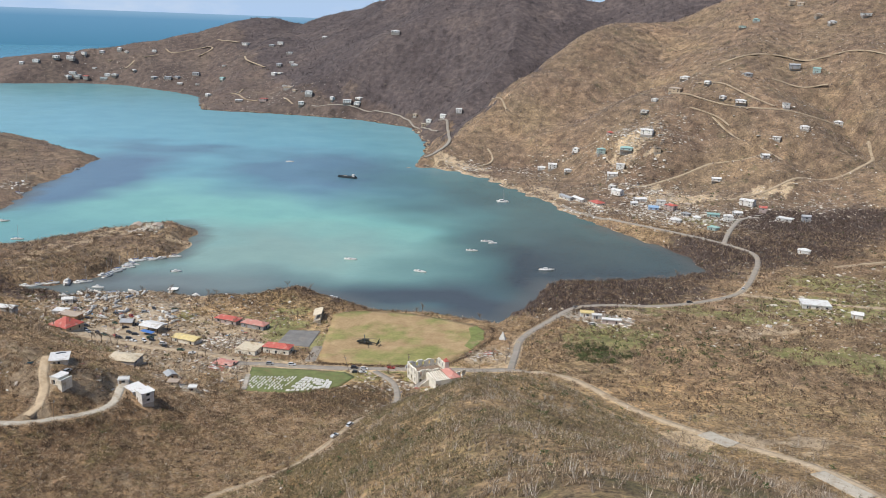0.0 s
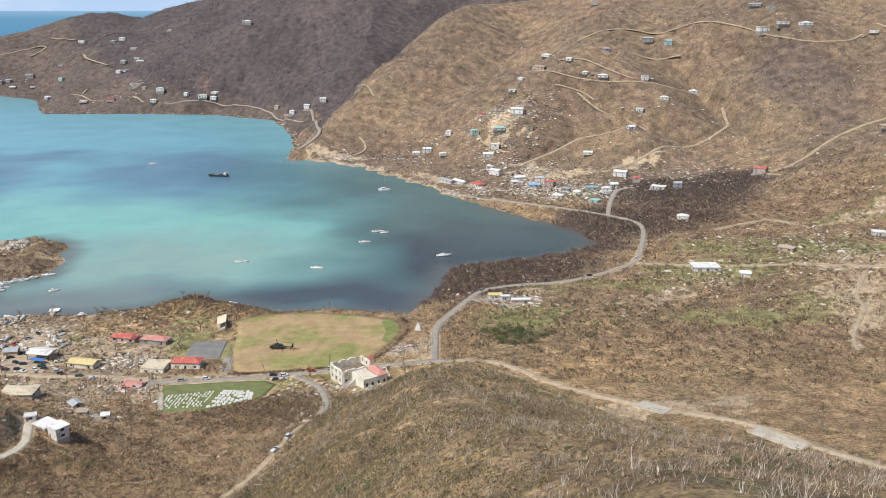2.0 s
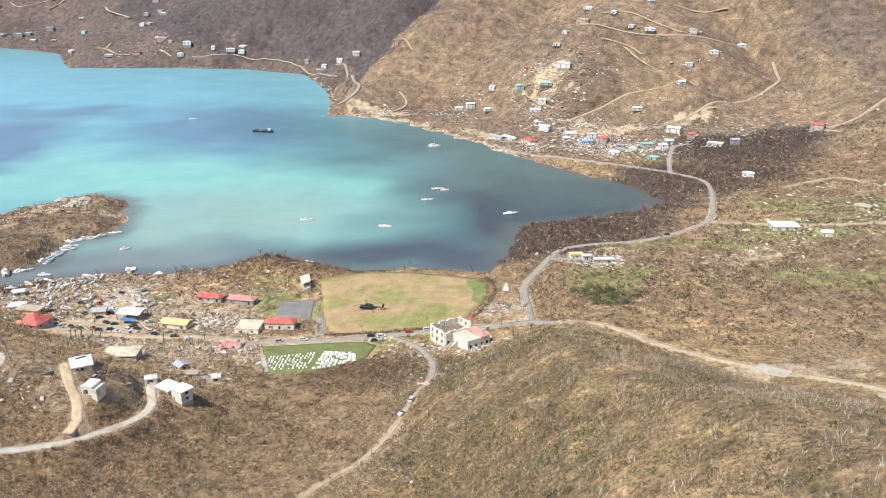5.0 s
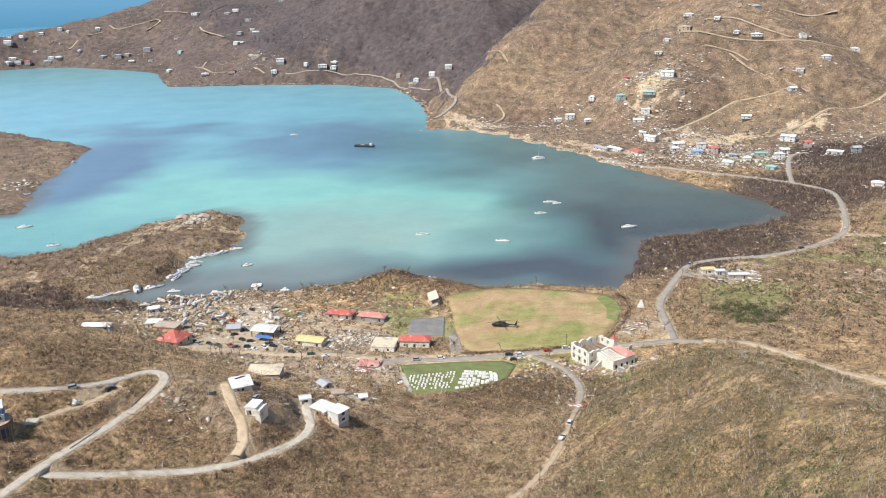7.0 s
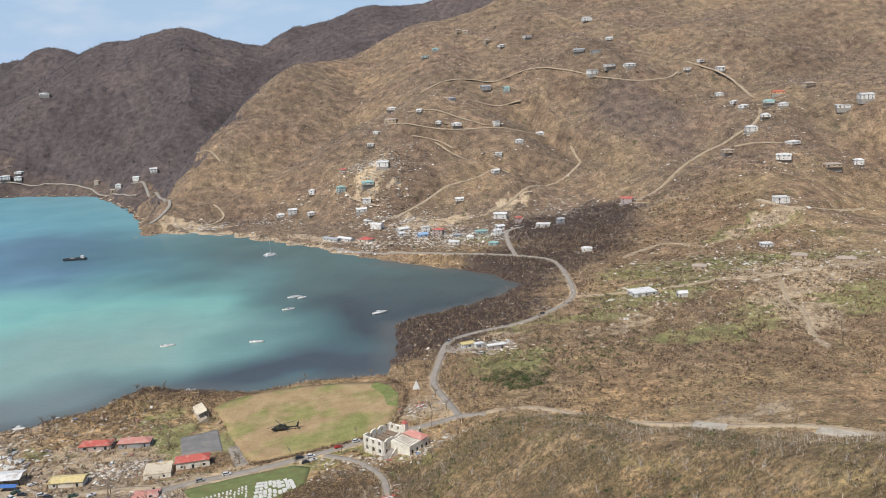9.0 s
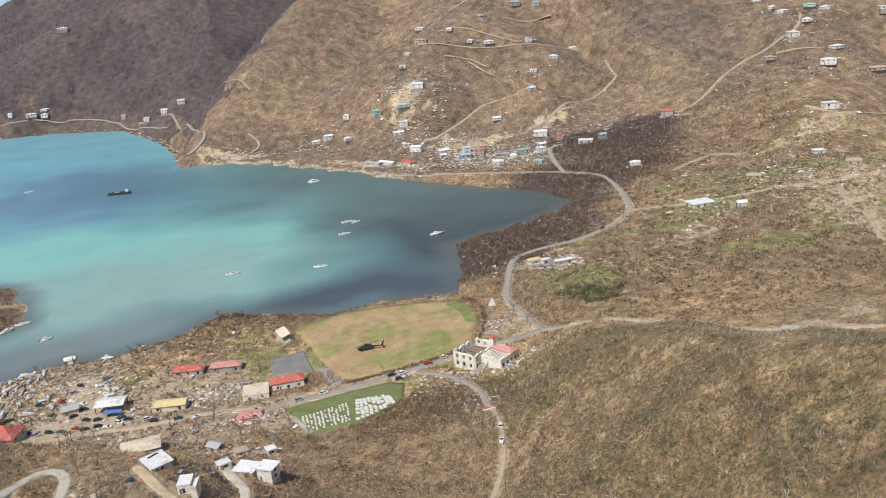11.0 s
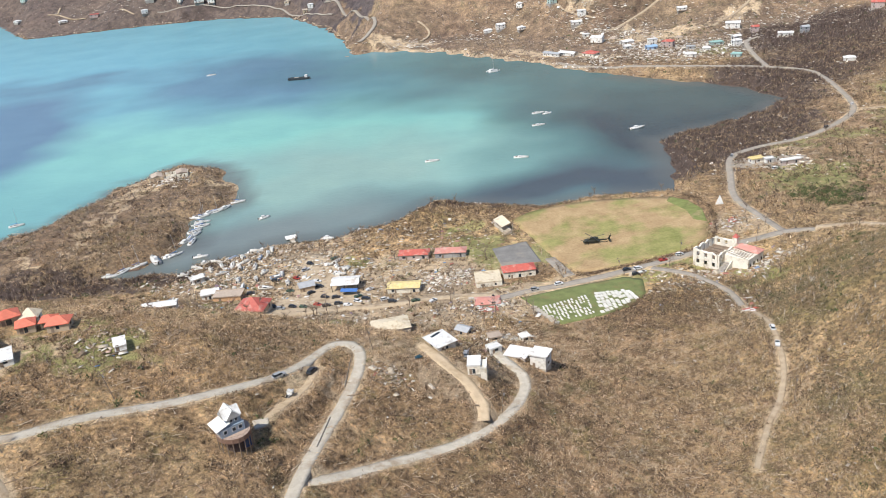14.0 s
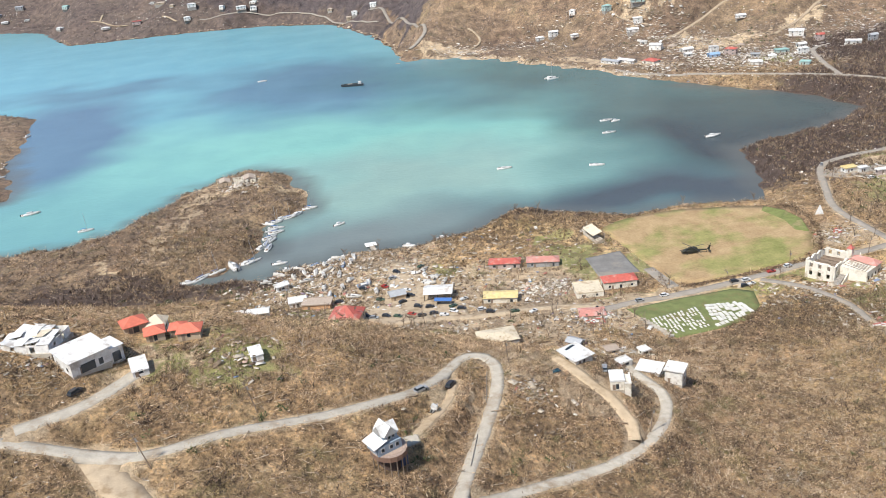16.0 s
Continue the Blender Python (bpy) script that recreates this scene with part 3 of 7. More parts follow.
def prism(bm, ring, z0, z1):
    """An upright prism on a ring of (x, y)."""
    low, high = [bm.verts.new((x, y, z0)) for x, y in ring], [bm.verts.new((x, y, z1)) for x, y in ring]
    n = len(ring)
    for k in range(n):
        bm.faces.new((low[k], low[(k + 1) % n], high[(k + 1) % n], high[k]))
    bm.faces.new(high)
    bm.faces.new(low[::-1])
    return low + high


def rod(bm, a, b, r0, r1=None, n=6):
    a, b = Vector(a), Vector(b)
    r1 = r0 if r1 is None else r1
    turn = (b - a).to_track_quat("Z", "Y").to_matrix()
    rings = []
    for p, r in ((a, r0), (b, r1)):
        rings.append([bm.verts.new(p + turn @ Vector((r * math.cos(6.2832 * k / n), r * math.sin(6.2832 * k / n), 0))) for k in range(n)])
    for k in range(n):
        bm.faces.new((rings[0][k], rings[0][(k + 1) % n], rings[1][(k + 1) % n], rings[1][k]))
    bm.faces.new(rings[1])
    bm.faces.new(rings[0][::-1])


def loft(bm, rings, close=True):
    rows = [[bm.verts.new(p) for p in ring] for ring in rings]
    n = len(rows[0])
    for a, b in zip(rows, rows[1:]):
        for k in range(n if close else n - 1):
            bm.faces.new((a[k], a[(k + 1) % n], b[(k + 1) % n], b[k]))
    if close:
        bm.faces.new(rows[0][::-1])
        bm.faces.new(rows[-1])


def hip_roof(w, d, rise, eave=0.5, gable=False, thick=0.2):
    """A roof over a w by d plan, its ridge along the longer side."""
    bm = bmesh.new()
    flip = d > w
    if flip:
        w, d = d, w
    a, b = w / 2 + eave, d / 2 + eave
    r = a if gable else max(0.05, a - b)
    def shell(z, k):
        v = [bm.verts.new(p) for p in ((-a, -b, z), (a, -b, z), (a, b, z), (-a, b, z), (-r, 0, z + rise), (r, 0, z + rise))]
        for f in ((0, 1, 5, 4), (2, 3, 4, 5), (1, 2, 5), (3, 0, 4)):
            bm.faces.new([v[n] for n in (f if k else f[::-1])])
        return v
    low, high = shell(0, 0), shell(thick, 1)
    for k in range(4):
        bm.faces.new((low[k], low[(k + 1) % 4], high[(k + 1) % 4], high[k]))
    if flip:
        bmesh.ops.rotate(bm, verts=bm.verts, cent=(0, 0, 0), matrix=Matrix.Rotation(radians(90), 3, "Z"))
    return bm


def wall_holes(bm, length, high, thick, holes, z0=0.0, m=None):
    """A wall along x with openings (from, to, sill, head) that go through it."""
    cuts = sorted({0.0, length, *[h[0] for h in holes], *[h[1] for h in holes]})
    for a, b in zip(cuts, cuts[1:]):
        over = sorted((h[2], h[3]) for h in holes if h[0] <= a + 1e-6 and h[1] >= b - 1e-6)
        z = z0
        for s, t in over:
            if s > z:
                box(bm, a, b, -thick / 2, thick / 2, z, s, m)
            z = t
        if high > z:
            box(bm, a, b, -thick / 2, thick / 2, z, high, m)


def drape(name, ring, lift, material, step=3.0, label="", category="", kind=""):
    """A flat patch with a clear edge that lies on the ground."""
    bm = bmesh.new()
    edge = []
    for a, b in zip(ring, ring[1:] + ring[:1]):
        n = max(1, int(math.dist(a, b) / step))
        edge += [(a[0] + (b[0] - a[0]) * k / n, a[1] + (b[1] - a[1]) * k / n) for k in range(n)]
    cx, cy = sum(p[0] for p in edge) / len(edge), sum(p[1] for p in edge) / len(edge)
    rows = 10
    pts = np.array([[(cx + (x - cx) * k / rows, cy + (y - cy) * k / rows) for x, y in edge] for k in range(1, rows + 1)])
    zs = surface(pts[..., 0], pts[..., 1]) + lift
    grid = [[bm.verts.new((*p, z)) for p, z in zip(r, zr)] for r, zr in zip(pts, zs)]
    mid = bm.verts.new((cx, cy, height(cx, cy) + lift))
    n = len(edge)
    for k in range(n):
        j = (k + 1) % n
        bm.faces.new((mid, grid[0][k], grid[0][j]))
        for a, b in zip(grid, grid[1:]):
            bm.faces.new((a[k], b[k], b[j], a[j]))
    skirt = [bm.verts.new((*p, z - lift - 0.6)) for p, z in zip(pts[-1], zs[-1])]
    for k in range(n):
        bm.faces.new((grid[-1][k], skirt[k], skirt[(k + 1) % n], grid[-1][(k + 1) % n]))
    ob = new(name, finish(name, bm, material, True))
    return tagged(ob, label, category, kind=kind)


# ---- materials of built things ----
WALL = {"w": plain("white_render", (0.78, 0.76, 0.71), 0.8, dirt=(0.5, 0.45, 0.38)), "g": plain("grey_render", (0.36, 0.36, 0.36), 0.8, dirt=(0.25, 0.23, 0.2)),
        "t": plain("pale_teal_paint", (0.44, 0.56, 0.52), 0.8), "b": plain("pale_blue_paint", (0.38, 0.5, 0.66), 0.8), "n": plain("tan_render", (0.5, 0.39, 0.27), 0.85),
        "r": plain("pink_render", (0.5, 0.4, 0.36), 0.85, dirt=(0.34, 0.3, 0.27)), "o": plain("orange_render", (0.66, 0.4, 0.22), 0.85), "y": plain("cream_render", (0.8, 0.75, 0.64), 0.85, dirt=(0.5, 0.42, 0.3))}
ROOF = {"w": plain("white_metal_roof", (0.74, 0.73, 0.7), 0.5, dirt=(0.46, 0.41, 0.35)), "g": plain("grey_roof", (0.4, 0.41, 0.42), 0.6), "t": plain("teal_roof", (0.3, 0.5, 0.46), 0.6, dirt=(0.42, 0.46, 0.42)),
        "b": plain("blue_roof", (0.3, 0.46, 0.66), 0.6, dirt=(0.4, 0.46, 0.52)), "n": plain("weathered_roof", (0.42, 0.34, 0.27), 0.8), "r": plain("red_metal_roof", (0.5, 0.115, 0.085), 0.6, vary=0.25, dirt=(0.5, 0.3, 0.24)),
        "c": plain("cream_roof", (0.66, 0.57, 0.42), 0.8, dirt=(0.45, 0.34, 0.22)), "o": plain("orange_tile_roof", (0.62, 0.165, 0.1), 0.7, vary=0.2), "y": plain("yellow_roof", (0.66, 0.53, 0.24), 0.7, vary=0.25, dirt=(0.5, 0.42, 0.28)), "p": plain("faded_red_roof", (0.56, 0.25, 0.2), 0.7, dirt=(0.5, 0.38, 0.32))}
GLASS_DARK = shader("window_glass", 0.12)[0]
GLASS_DARK.node_tree.nodes["Principled BSDF"].inputs["Base Color"].default_value = (0.03, 0.04, 0.05, 1)
WOOD = plain("grey_wood", (0.24, 0.18, 0.13), 0.85, vary=0.3, size=0.8)
CONCRETE = plain("concrete", (0.49, 0.44, 0.36), 0.9, vary=0.2, size=3, dirt=(0.36, 0.29, 0.21))
ASPHALT = plain("worn_asphalt", (0.335, 0.295, 0.245), 0.95, vary=0.18, size=4, dirt=(0.4, 0.335, 0.25))
TRACK = plain("pale_dirt", (0.44, 0.345, 0.235), 0.95, vary=0.2, size=3, dirt=(0.28, 0.2, 0.12))
CLAY = plain("orange_dirt", (0.5, 0.385, 0.255), 0.95, vary=0.15, size=2.5, dirt=(0.38, 0.28, 0.17))
DARK = plain("dark_metal", (0.03, 0.032, 0.03), 0.5)
STONE = plain("grey_stone", (0.34, 0.31, 0.27), 0.9, vary=0.25, size=1.2)


# ---- roads ----
def road(width, paved, line, label):
    """A ribbon with a slight crown and sides that go into the ground."""
    tangent = np.gradient(line[:, :2], axis=0)
    tangent /= np.linalg.norm(tangent, axis=1)[:, None] + 1e-9
    side = np.stack([-tangent[:, 1], tangent[:, 0]], -1)
    rng = np.random.RandomState(int(abs(line[0, 0]) + abs(line[0, 1])))
    bm = bmesh.new()
    rows = []
    for p, s in zip(line, side):
        row = []
        lift = 1.6 if p[1] > 700 else 0.8 if p[1] > 300 else -0.1 if not paved and width < 4 and p[1] < -180 else 0.0
        for u, dz in ((-1.04, -1.2), (-1, 0.16), (-0.4, 0.24), (0.4, 0.24), (1, 0.16), (1.04, -1.2)):
            half = width / 2 * (0.92 + (0.08 if paved else 0.16) * rng.uniform(-1, 1))
            row.append((p[0] + s[0] * u * half, p[1] + s[1] * u * half, p[2] + dz + lift))
        rows.append(row)
    loft(bm, rows, False)
    bmesh.ops.reverse_faces(bm, faces=bm.faces)
    return tagged(new("road", finish("road", bm, CONCRETE if paved == 1 and line[0, 1] < -150 else ASPHALT if paved else CLAY if line[0, 1] < -190 and width < 5 else TRACK, True)), label, "road", kind="structure")


for w, paved, line in ROAD_LINES:
    road(w, paved, line, "pale worn paved road with debris" if paved else "pale bare dirt road")


# ---- playing field, court, cemetery lawn ----
def field_material():
    mat, nodes, link, main = shader("dry_turf", 0.95)
    big, mid, small = noise_at(nodes, link, 26, 4), noise_at(nodes, link, 8, 5, 0.6), noise_at(nodes, link, 1.2, 4)
    tan = ramped(nodes, link, mid, (0.3, (0.31, 0.205, 0.105)), (0.7, (0.43, 0.31, 0.165)))
    green = ramped(nodes, link, mid, (0.3, (0.17, 0.18, 0.05)), (0.7, (0.31, 0.28, 0.105)))
    tone = mixed(nodes, link, ramped(nodes, link, big, (0.46, 0.0), (0.62, 1.0)), tan, green)
    tone = mixed(nodes, link, 1.0, tone, ramped(nodes, link, small, (0.3, (0.85, 0.85, 0.85)), (0.7, (1.12, 1.12, 1.1))), "MULTIPLY")
    link(tone, main.inputs["Base Color"])
    return mat


FIELD_RING = [(-42, 51), (-32, 60), (-20, 66), (-4, 70), (13, 71.5), (40, 67), (60, 61), (68, 50), (71, 32), (67, 10), (60, -9), (50, -19), (38, -24), (12, -30), (-10, -34), (-18, -33), (-24, -18), (-31, 12), (-37, 35)]
drape("playing_field", FIELD_RING, 0.14, field_material(), 4, "dry brown and green turf playing field", "field", "structure")
drape("grass_verge", [(60, 61), (68, 50), (71, 32), (67, 12), (61, 18), (62, 34), (56, 54)], 0.2, plain("green_turf", (0.19, 0.215, 0.065), 0.95, vary=0.3, size=4, dirt=(0.33, 0.26, 0.13)), 3, "green grass strip at the edge of the field", "grass", "structure")
drape("court", [(-58, 13), (-37.5, 18), (-33.5, -11.5), (-55.5, -12)], 0.2, plain("dark_court", (0.2, 0.19, 0.175), 0.8, vary=0.25, size=5, dirt=(0.27, 0.24, 0.2)), 3, "dark grey paved ball court", "court", "structure")
drape("path", [(-31, -9), (-25.5, -8), (-19.5, -36), (-26, -37)], 0.2, ASPHALT, 3, "grey paved path beside the field", "path", "structure")
LAWN = plain("cemetery_grass", (0.165, 0.19, 0.065), 0.95, vary=0.3, size=5, dirt=(0.2, 0.17, 0.07))
drape("cemetery_lawn", [(-51, -56), (-24, -50), (4, -46), (12, -52), (9, -68), (1, -80), (-16, -87), (-37, -92), (-46, -70)], 0.16, LAWN, 4, "green cemetery lawn with white graves", "lawn", "structure")
drape("parking_lot", [(-168, 38), (-152, 30), (-140, -20), (-128, -30), (-126, -48), (-180, -52), (-195, -40), (-170, -22)], 0.12, TRACK, 4, "pale dirt parking lot with debris", "ground", "structure")
drape("paved_yard", [(113, 101), (122, 114), (145, 112), (166, 102), (163, 88), (140, 87), (122, 92)], 0.2, ASPHALT, 3, "grey paved yard round the trailers", "yard", "structure")
drape("concrete_pad", [(201, -92), (207, -86), (220, -97), (214, -103)], 0.5, CONCRETE, 3, "pale concrete house pad stripped bare", "pad", "structure")
drape("concrete_pad", [(246, -128), (252, -124), (268, -146), (261, -150)], 0.5, CONCRETE, 3, "pale concrete house pad stripped bare", "pad", "structure")


# ---- houses ----
def windows(root, w, d, storeys, high, rng, sill=1.0, mat=None):
    """Glazed windows on the four sides, each set a little proud in its frame."""
    for level in range(storeys):
        z = level * high + sill
        for sx, sy, run in ((0, -1, w), (0, 1, w), (1, 0, d), (-1, 0, d)):
            n = max(1, int(run / 5.5))
            for k in range(n):
                if rng.random() < 0.12:
                    continue
                u = (k + 0.5) / n * run - run / 2
                wide, tall = rng.choice((1.0, 1.3, 1.7)), rng.choice((1.1, 1.2, 1.9))
                if tall > 1.5:
                    z_here = z - 0.7
                else:
                    z_here = z
                bm = bmesh.new()
                if sx == 0:
                    box(bm, u - wide / 2, u + wide / 2, sy * d / 2 - 0.05, sy * d / 2 + 0.05, z_here, z_here + tall)
                else:
                    box(bm, sx * w / 2 - 0.05, sx * w / 2 + 0.05, u - wide / 2, u + wide / 2, z_here, z_here + tall)
                part("window", bm, mat or GLASS_DARK, root)


def house(x, y, w, d, turn, wall="w", roof="w", storeys=1, style="hip", rise=1.6, label="", group="", z=None, high=2.9, deck=False, seed=0, eave=0.5, foot=4.0):
    rng = random.Random(seed)
    c, s = math.cos(radians(turn)), math.sin(radians(turn))
    if z is None:
        us = np.array([(0, 0), (-0.9, -0.9), (0.9, -0.9), (0.9, 0.9), (-0.9, 0.9)])
        zs = surface(x + c * us[:, 0] * w / 2 - s * us[:, 1] * d / 2, y + s * us[:, 0] * w / 2 + c * us[:, 1] * d / 2)
        z = 0.25 * zs.max() + 0.75 * zs[0]
    root = thing("house", x, y, z, turn, label, "house", group)
    top = storeys * high
    bm = bmesh.new()
    box(bm, -w / 2, w / 2, -d / 2, d / 2, -0.1, top)
    part("wall", bm, WALL[wall], root)
    bm = bmesh.new()
    box(bm, -w / 2 + 0.1, w / 2 - 0.1, -d / 2 + 0.1, d / 2 - 0.1, -foot, -0.1)
    # far plinths take darker stone, to read like stilts and shade below
    part("plinth", bm, STONE if foot == 6.0 and y > 100 else CONCRETE, root)
    if style == "flat":
        bm = bmesh.new()
        box(bm, -w / 2 - eave, w / 2 + eave, -d / 2 - eave, d / 2 + eave, top, top + 0.25)
        box(bm, -w / 2 - eave, w / 2 + eave, -d / 2 - eave, -d / 2 - eave + 0.25, top + 0.25, top + 0.6)
        box(bm, -w / 2 - eave, w / 2 + eave, d / 2 + eave - 0.25, d / 2 + eave, top + 0.25, top + 0.6)
    elif style == "shed":
        bm = bmesh.new()
        v = box(bm, -w / 2 - eave, w / 2 + eave, -d / 2 - eave, d / 2 + eave, top, top + 0.22)
        for k in v:
            k.co.z += rise * (k.co.y + d / 2 + eave) / (d + 2 * eave)
        fill = one_box(-w / 2, w / 2, d / 2 - 0.2, d / 2, top, top + rise * 0.92)
        part("gable_wall", fill, WALL[wall], root)
    else:
        bm = hip_roof(w, d, rise, eave, style == "gable")
        bmesh.ops.translate(bm, verts=bm.verts, vec=(0, 0, top))
        if style == "gable":
            bm2 = hip_roof(w - 0.3, d - 0.1, rise * 0.97, 0, True, 0.05)
            bmesh.ops.translate(bm2, verts=bm2.verts, vec=(0, 0, top - 0.02))
            part("gable_wall", bm2, WALL[wall], root)
    part("roof", bm, ROOF[roof], root)
    windows(root, w, d, storeys, high, rng)
    part("door", one_box(-w / 4 - 0.5, -w / 4 + 0.5, -d / 2 - 0.06, -d / 2 + 0.06, 0, 2.1), WOOD, root)
    if deck:
        bm = bmesh.new()
        box(bm, -w / 2, w / 2, -d / 2 - 2.6, -d / 2 - 0.02, -0.3, -0.05)
        part("deck", bm, WOOD, root)
        for k in range(4):
            u = -w / 2 + 0.2 + k * (w - 0.4) / 3
            part("post", one_box(u - 0.1, u + 0.1, -d / 2 - 2.5, -d / 2 - 2.3, -foot, -0.3), WOOD, root)
        part("railing", one_box(-w / 2, w / 2, -d / 2 - 2.6, -d / 2 - 2.52, 0.85, 0.95), WOOD, root)
    return root


KIND = {"w": "white", "g": "grey", "t": "teal", "b": "blue", "n": "tan", "r": "red-roofed", "o": "orange"}
HILLSIDE = [(353, 883, 17, "g"), (380, 858, 11, "t"), (285, 826, 12, "g"), (201, 881, 16, "w"), (187, 806, 20, "n"), (273, 747, 16, "w"), (148, 746, 11, "w"), (317, 684, 11, "w"),
            (350, 695, 13, "w"), (400, 754, 12, "w"), (155, 682, 18, "w"), (301, 644, 11, "w"), (245, 621, 13, "w"), (97, 683, 12, "t"), (131, 662, 18, "t"), (117, 630, 15, "w"), (126, 641, 12, "w"), (60, 720, 9, "w"), (170, 655, 10, "n"), (105, 720, 9, "r"), (160, 770, 9, "w"), (230, 800, 9, "w"), (330, 740, 10, "w"), (250, 760, 9, "w")]
SEASIDE = [(276, 533, 18, "w"), (309, 469, 18, "w"), (309, 331, 12, "w"), (128, 564, 16, "w"), (156, 540, 16, "w"), (172, 496, 13, "b"), (191, 497, 14, "r"), (196, 436, 13, "w"), (236, 473, 15, "t"),
           (250, 453, 11, "w"), (150, 515, 9, "w"), (207, 470, 10, "g"), (218, 452, 9, "w"), (262, 486, 11, "w"), (290, 505, 9, "r"), (330, 470, 10, "g"), (180, 520, 11, "w"), (120, 590, 9, "w"), (210, 520, 9, "n"), (145, 560, 9, "n"), (233, 408, 11, "t"), (432, 515, 16, "r"), (518, 324, 17, "w"), (563, 509, 16, "n"), (599, 446, 20, "w"), (639, 489, 18, "w"), (651, 428, 22, "n"), (697, 443, 13, "w")]
RIDGE = [(756, 514, 20, "w"), (733, 526, 20, "w"), (731, 601, 20, "n"), (695, 612, 20, "o"), (664, 584, 18, "t"), (675, 568, 14, "w"), (641, 554, 14, "w"), (609, 534, 16, "w"), (645, 614, 14, "w"),
         (649, 687, 13, "w"), (647, 643, 11, "w"), (683, 747, 14, "w"), (640, 768, 13, "w"), (667, 777, 12, "w"), (500, 800, 18, "w"), (524, 791, 18, "w"), (551, 779, 18, "w"), (504, 867, 20, "g"), (522, 840, 16, "g")]
HEIGHTS = [(368, 1134, 12, "n"), (382, 1127, 12, "n"), (285, 1030, 13, "t"), (306, 1042, 12, "t"), (400, 1043, 13, "n"), (416, 1008, 13, "w"), (464, 1014, 16, "w"), (576, 1018, 20, "w"), (574, 913, 13, "w"),
           (-184, 1041, 13, "w"), (-212, 1040, 13, "w"), (15, 708, 12, "w"), (31, 700, 13, "w"), (55, 677, 11, "w"), (458, 252, 12, "w"), (463, 208, 15, "n"), (490, 180, 18, "n"), (370, 216, 14, "n"), (319, 148, 9, "w")]
FAR_SIDE = [(-420, 1406, 22, "w"), (-962, 1756, 22, "w"), (-631, 1299, 22, "n"), (-558, 1238, 18, "w"), (-464, 1218, 20, "w"), (-442, 1231, 16, "w"), (-441, 1216, 14, "w"), (-731, 1257, 18, "w"), (-669, 1252, 18, "r"), (-564, 1212, 14, "w"), (-719, 1415, 14, "w"), (-707, 1420, 14, "w"), (-690, 1464, 18, "w"), (-729, 1465, 14, "g"), (-702, 1477, 12, "w"), (-867, 1442, 14, "t"), (-844, 1328, 15, "w"), (-804, 1587, 16, "g"), (-788, 1603, 16, "w"), (-731, 1531, 16, "w"), (-684, 1645, 17, "w"), (-294, 1143, 11, "n"), (-247, 1068, 11, "w"), (-258, 1072, 9, "n"), (-600, 1262, 10, "n"), (-655, 1330, 9, "w"), (-500, 1226, 10, "w")]
FAR_POINT = [(-1496, 1514, 12, "w"), (-1464, 1531, 18, "w"), (-1433, 1572, 18, "w"), (-1404, 1594, 22, "w"), (-1388, 1631, 16, "w"), (-1416, 1621, 14, "w"), (-1351, 1658, 16, "w"), (-1304, 1672, 14, "w"), (-1282, 1672, 12, "w"), (-1374, 1558, 20, "w"), (-1377, 1542, 18, "w"), (-1361, 1559, 18, "w"), (-1339, 1565, 16, "r"), (-1293, 1578, 22, "w"), (-1288, 1587, 16, "w"), (-1268, 1592, 20, "w"), (-1341, 1608, 12, "w"), (-1224, 1616, 14, "w"), (-1210, 1695, 14, "w"), (-1132, 1566, 20, "g"), (-1095, 1571, 20, "g"), (-1079, 1588, 18, "g"), (-1039, 1617, 20, "g"), (-1054, 1559, 16, "w"), (-1009, 1569, 12, "w"), (-968, 1639, 12, "w"), (-1313, 1640, 12, "n")]
seed = 100
for some, group, words in ((HILLSIDE, "houses on the hillside", "on a scrub hillside"), (SEASIDE, "houses along the shore road", "beside the shore road"), (RIDGE, "houses on the ridge", "on a bare ridge"),
                           (HEIGHTS, "houses high on the hill", "high on a brown hill"), (FAR_SIDE, "houses across the bay", "on the far side of the bay"), (FAR_POINT, "houses on the far point", "on the far point of the bay")):
    for x, y, size, tone in some:
        seed += 1
        rng = random.Random(seed)
        wall, roof = (tone, tone) if tone in "tb" else ("r", "r") if tone == "r" else (tone, "w" if rng.random() < 0.7 and tone == "w" else tone)
        storeys = 2 if rng.random() < 0.4 else 1
        style = rng.choice(("hip", "hip", "gable", "flat"))
        house(x, y, size * 0.85, size * rng.uniform(0.5, 0.7), rng.uniform(-35, 25), wall, roof, storeys, style, 1.7, "%s %s house, %s roof, %s" % (KIND[tone], "two-storey" if storeys == 2 else "small", {"hip": "hipped", "gable": "gabled", "flat": "flat"}[style], words), group, deck=rng.random() < 0.5, seed=seed, foot=6.0)

# the long white sheds and red-roofed house on the far beach
house(70, 534, 24, 7, -52, "w", "g", 1, "gable", 1.5, "long white shed with a grey roof on the beach", "beach sheds", seed=11)
house(86, 526, 22, 7, -52, "w", "w", 1, "gable", 1.5, "long white shed with a white roof on the beach", "beach sheds", seed=12)
house(108, 508, 16, 12, -50, "y", "r", 1, "hip", 2.4, "beach house with a bright red hipped roof", seed=13)

# the town behind the near shore
house(-103, 14, 17, 7.5, -8, "r", "r", 1, "hip", 1.8, "long school building with a bright red roof partly stripped", "school buildings", seed=21)
house(-82, 11.5, 17.5, 7.5, -8, "g", "p", 1, "hip", 1.8, "long school building with a faded red roof", "school buildings", seed=22)
house(-109.5, -29, 17, 8, -8, "y", "y", 1, "gable", 1.2, "low building with a torn yellow roof", seed=23)
house(-65, -31, 13.5, 13.5, 0, "y", "c", 1, "flat", 1, "square cream building with a bare flat roof", seed=24, eave=0.1, high=2.7)
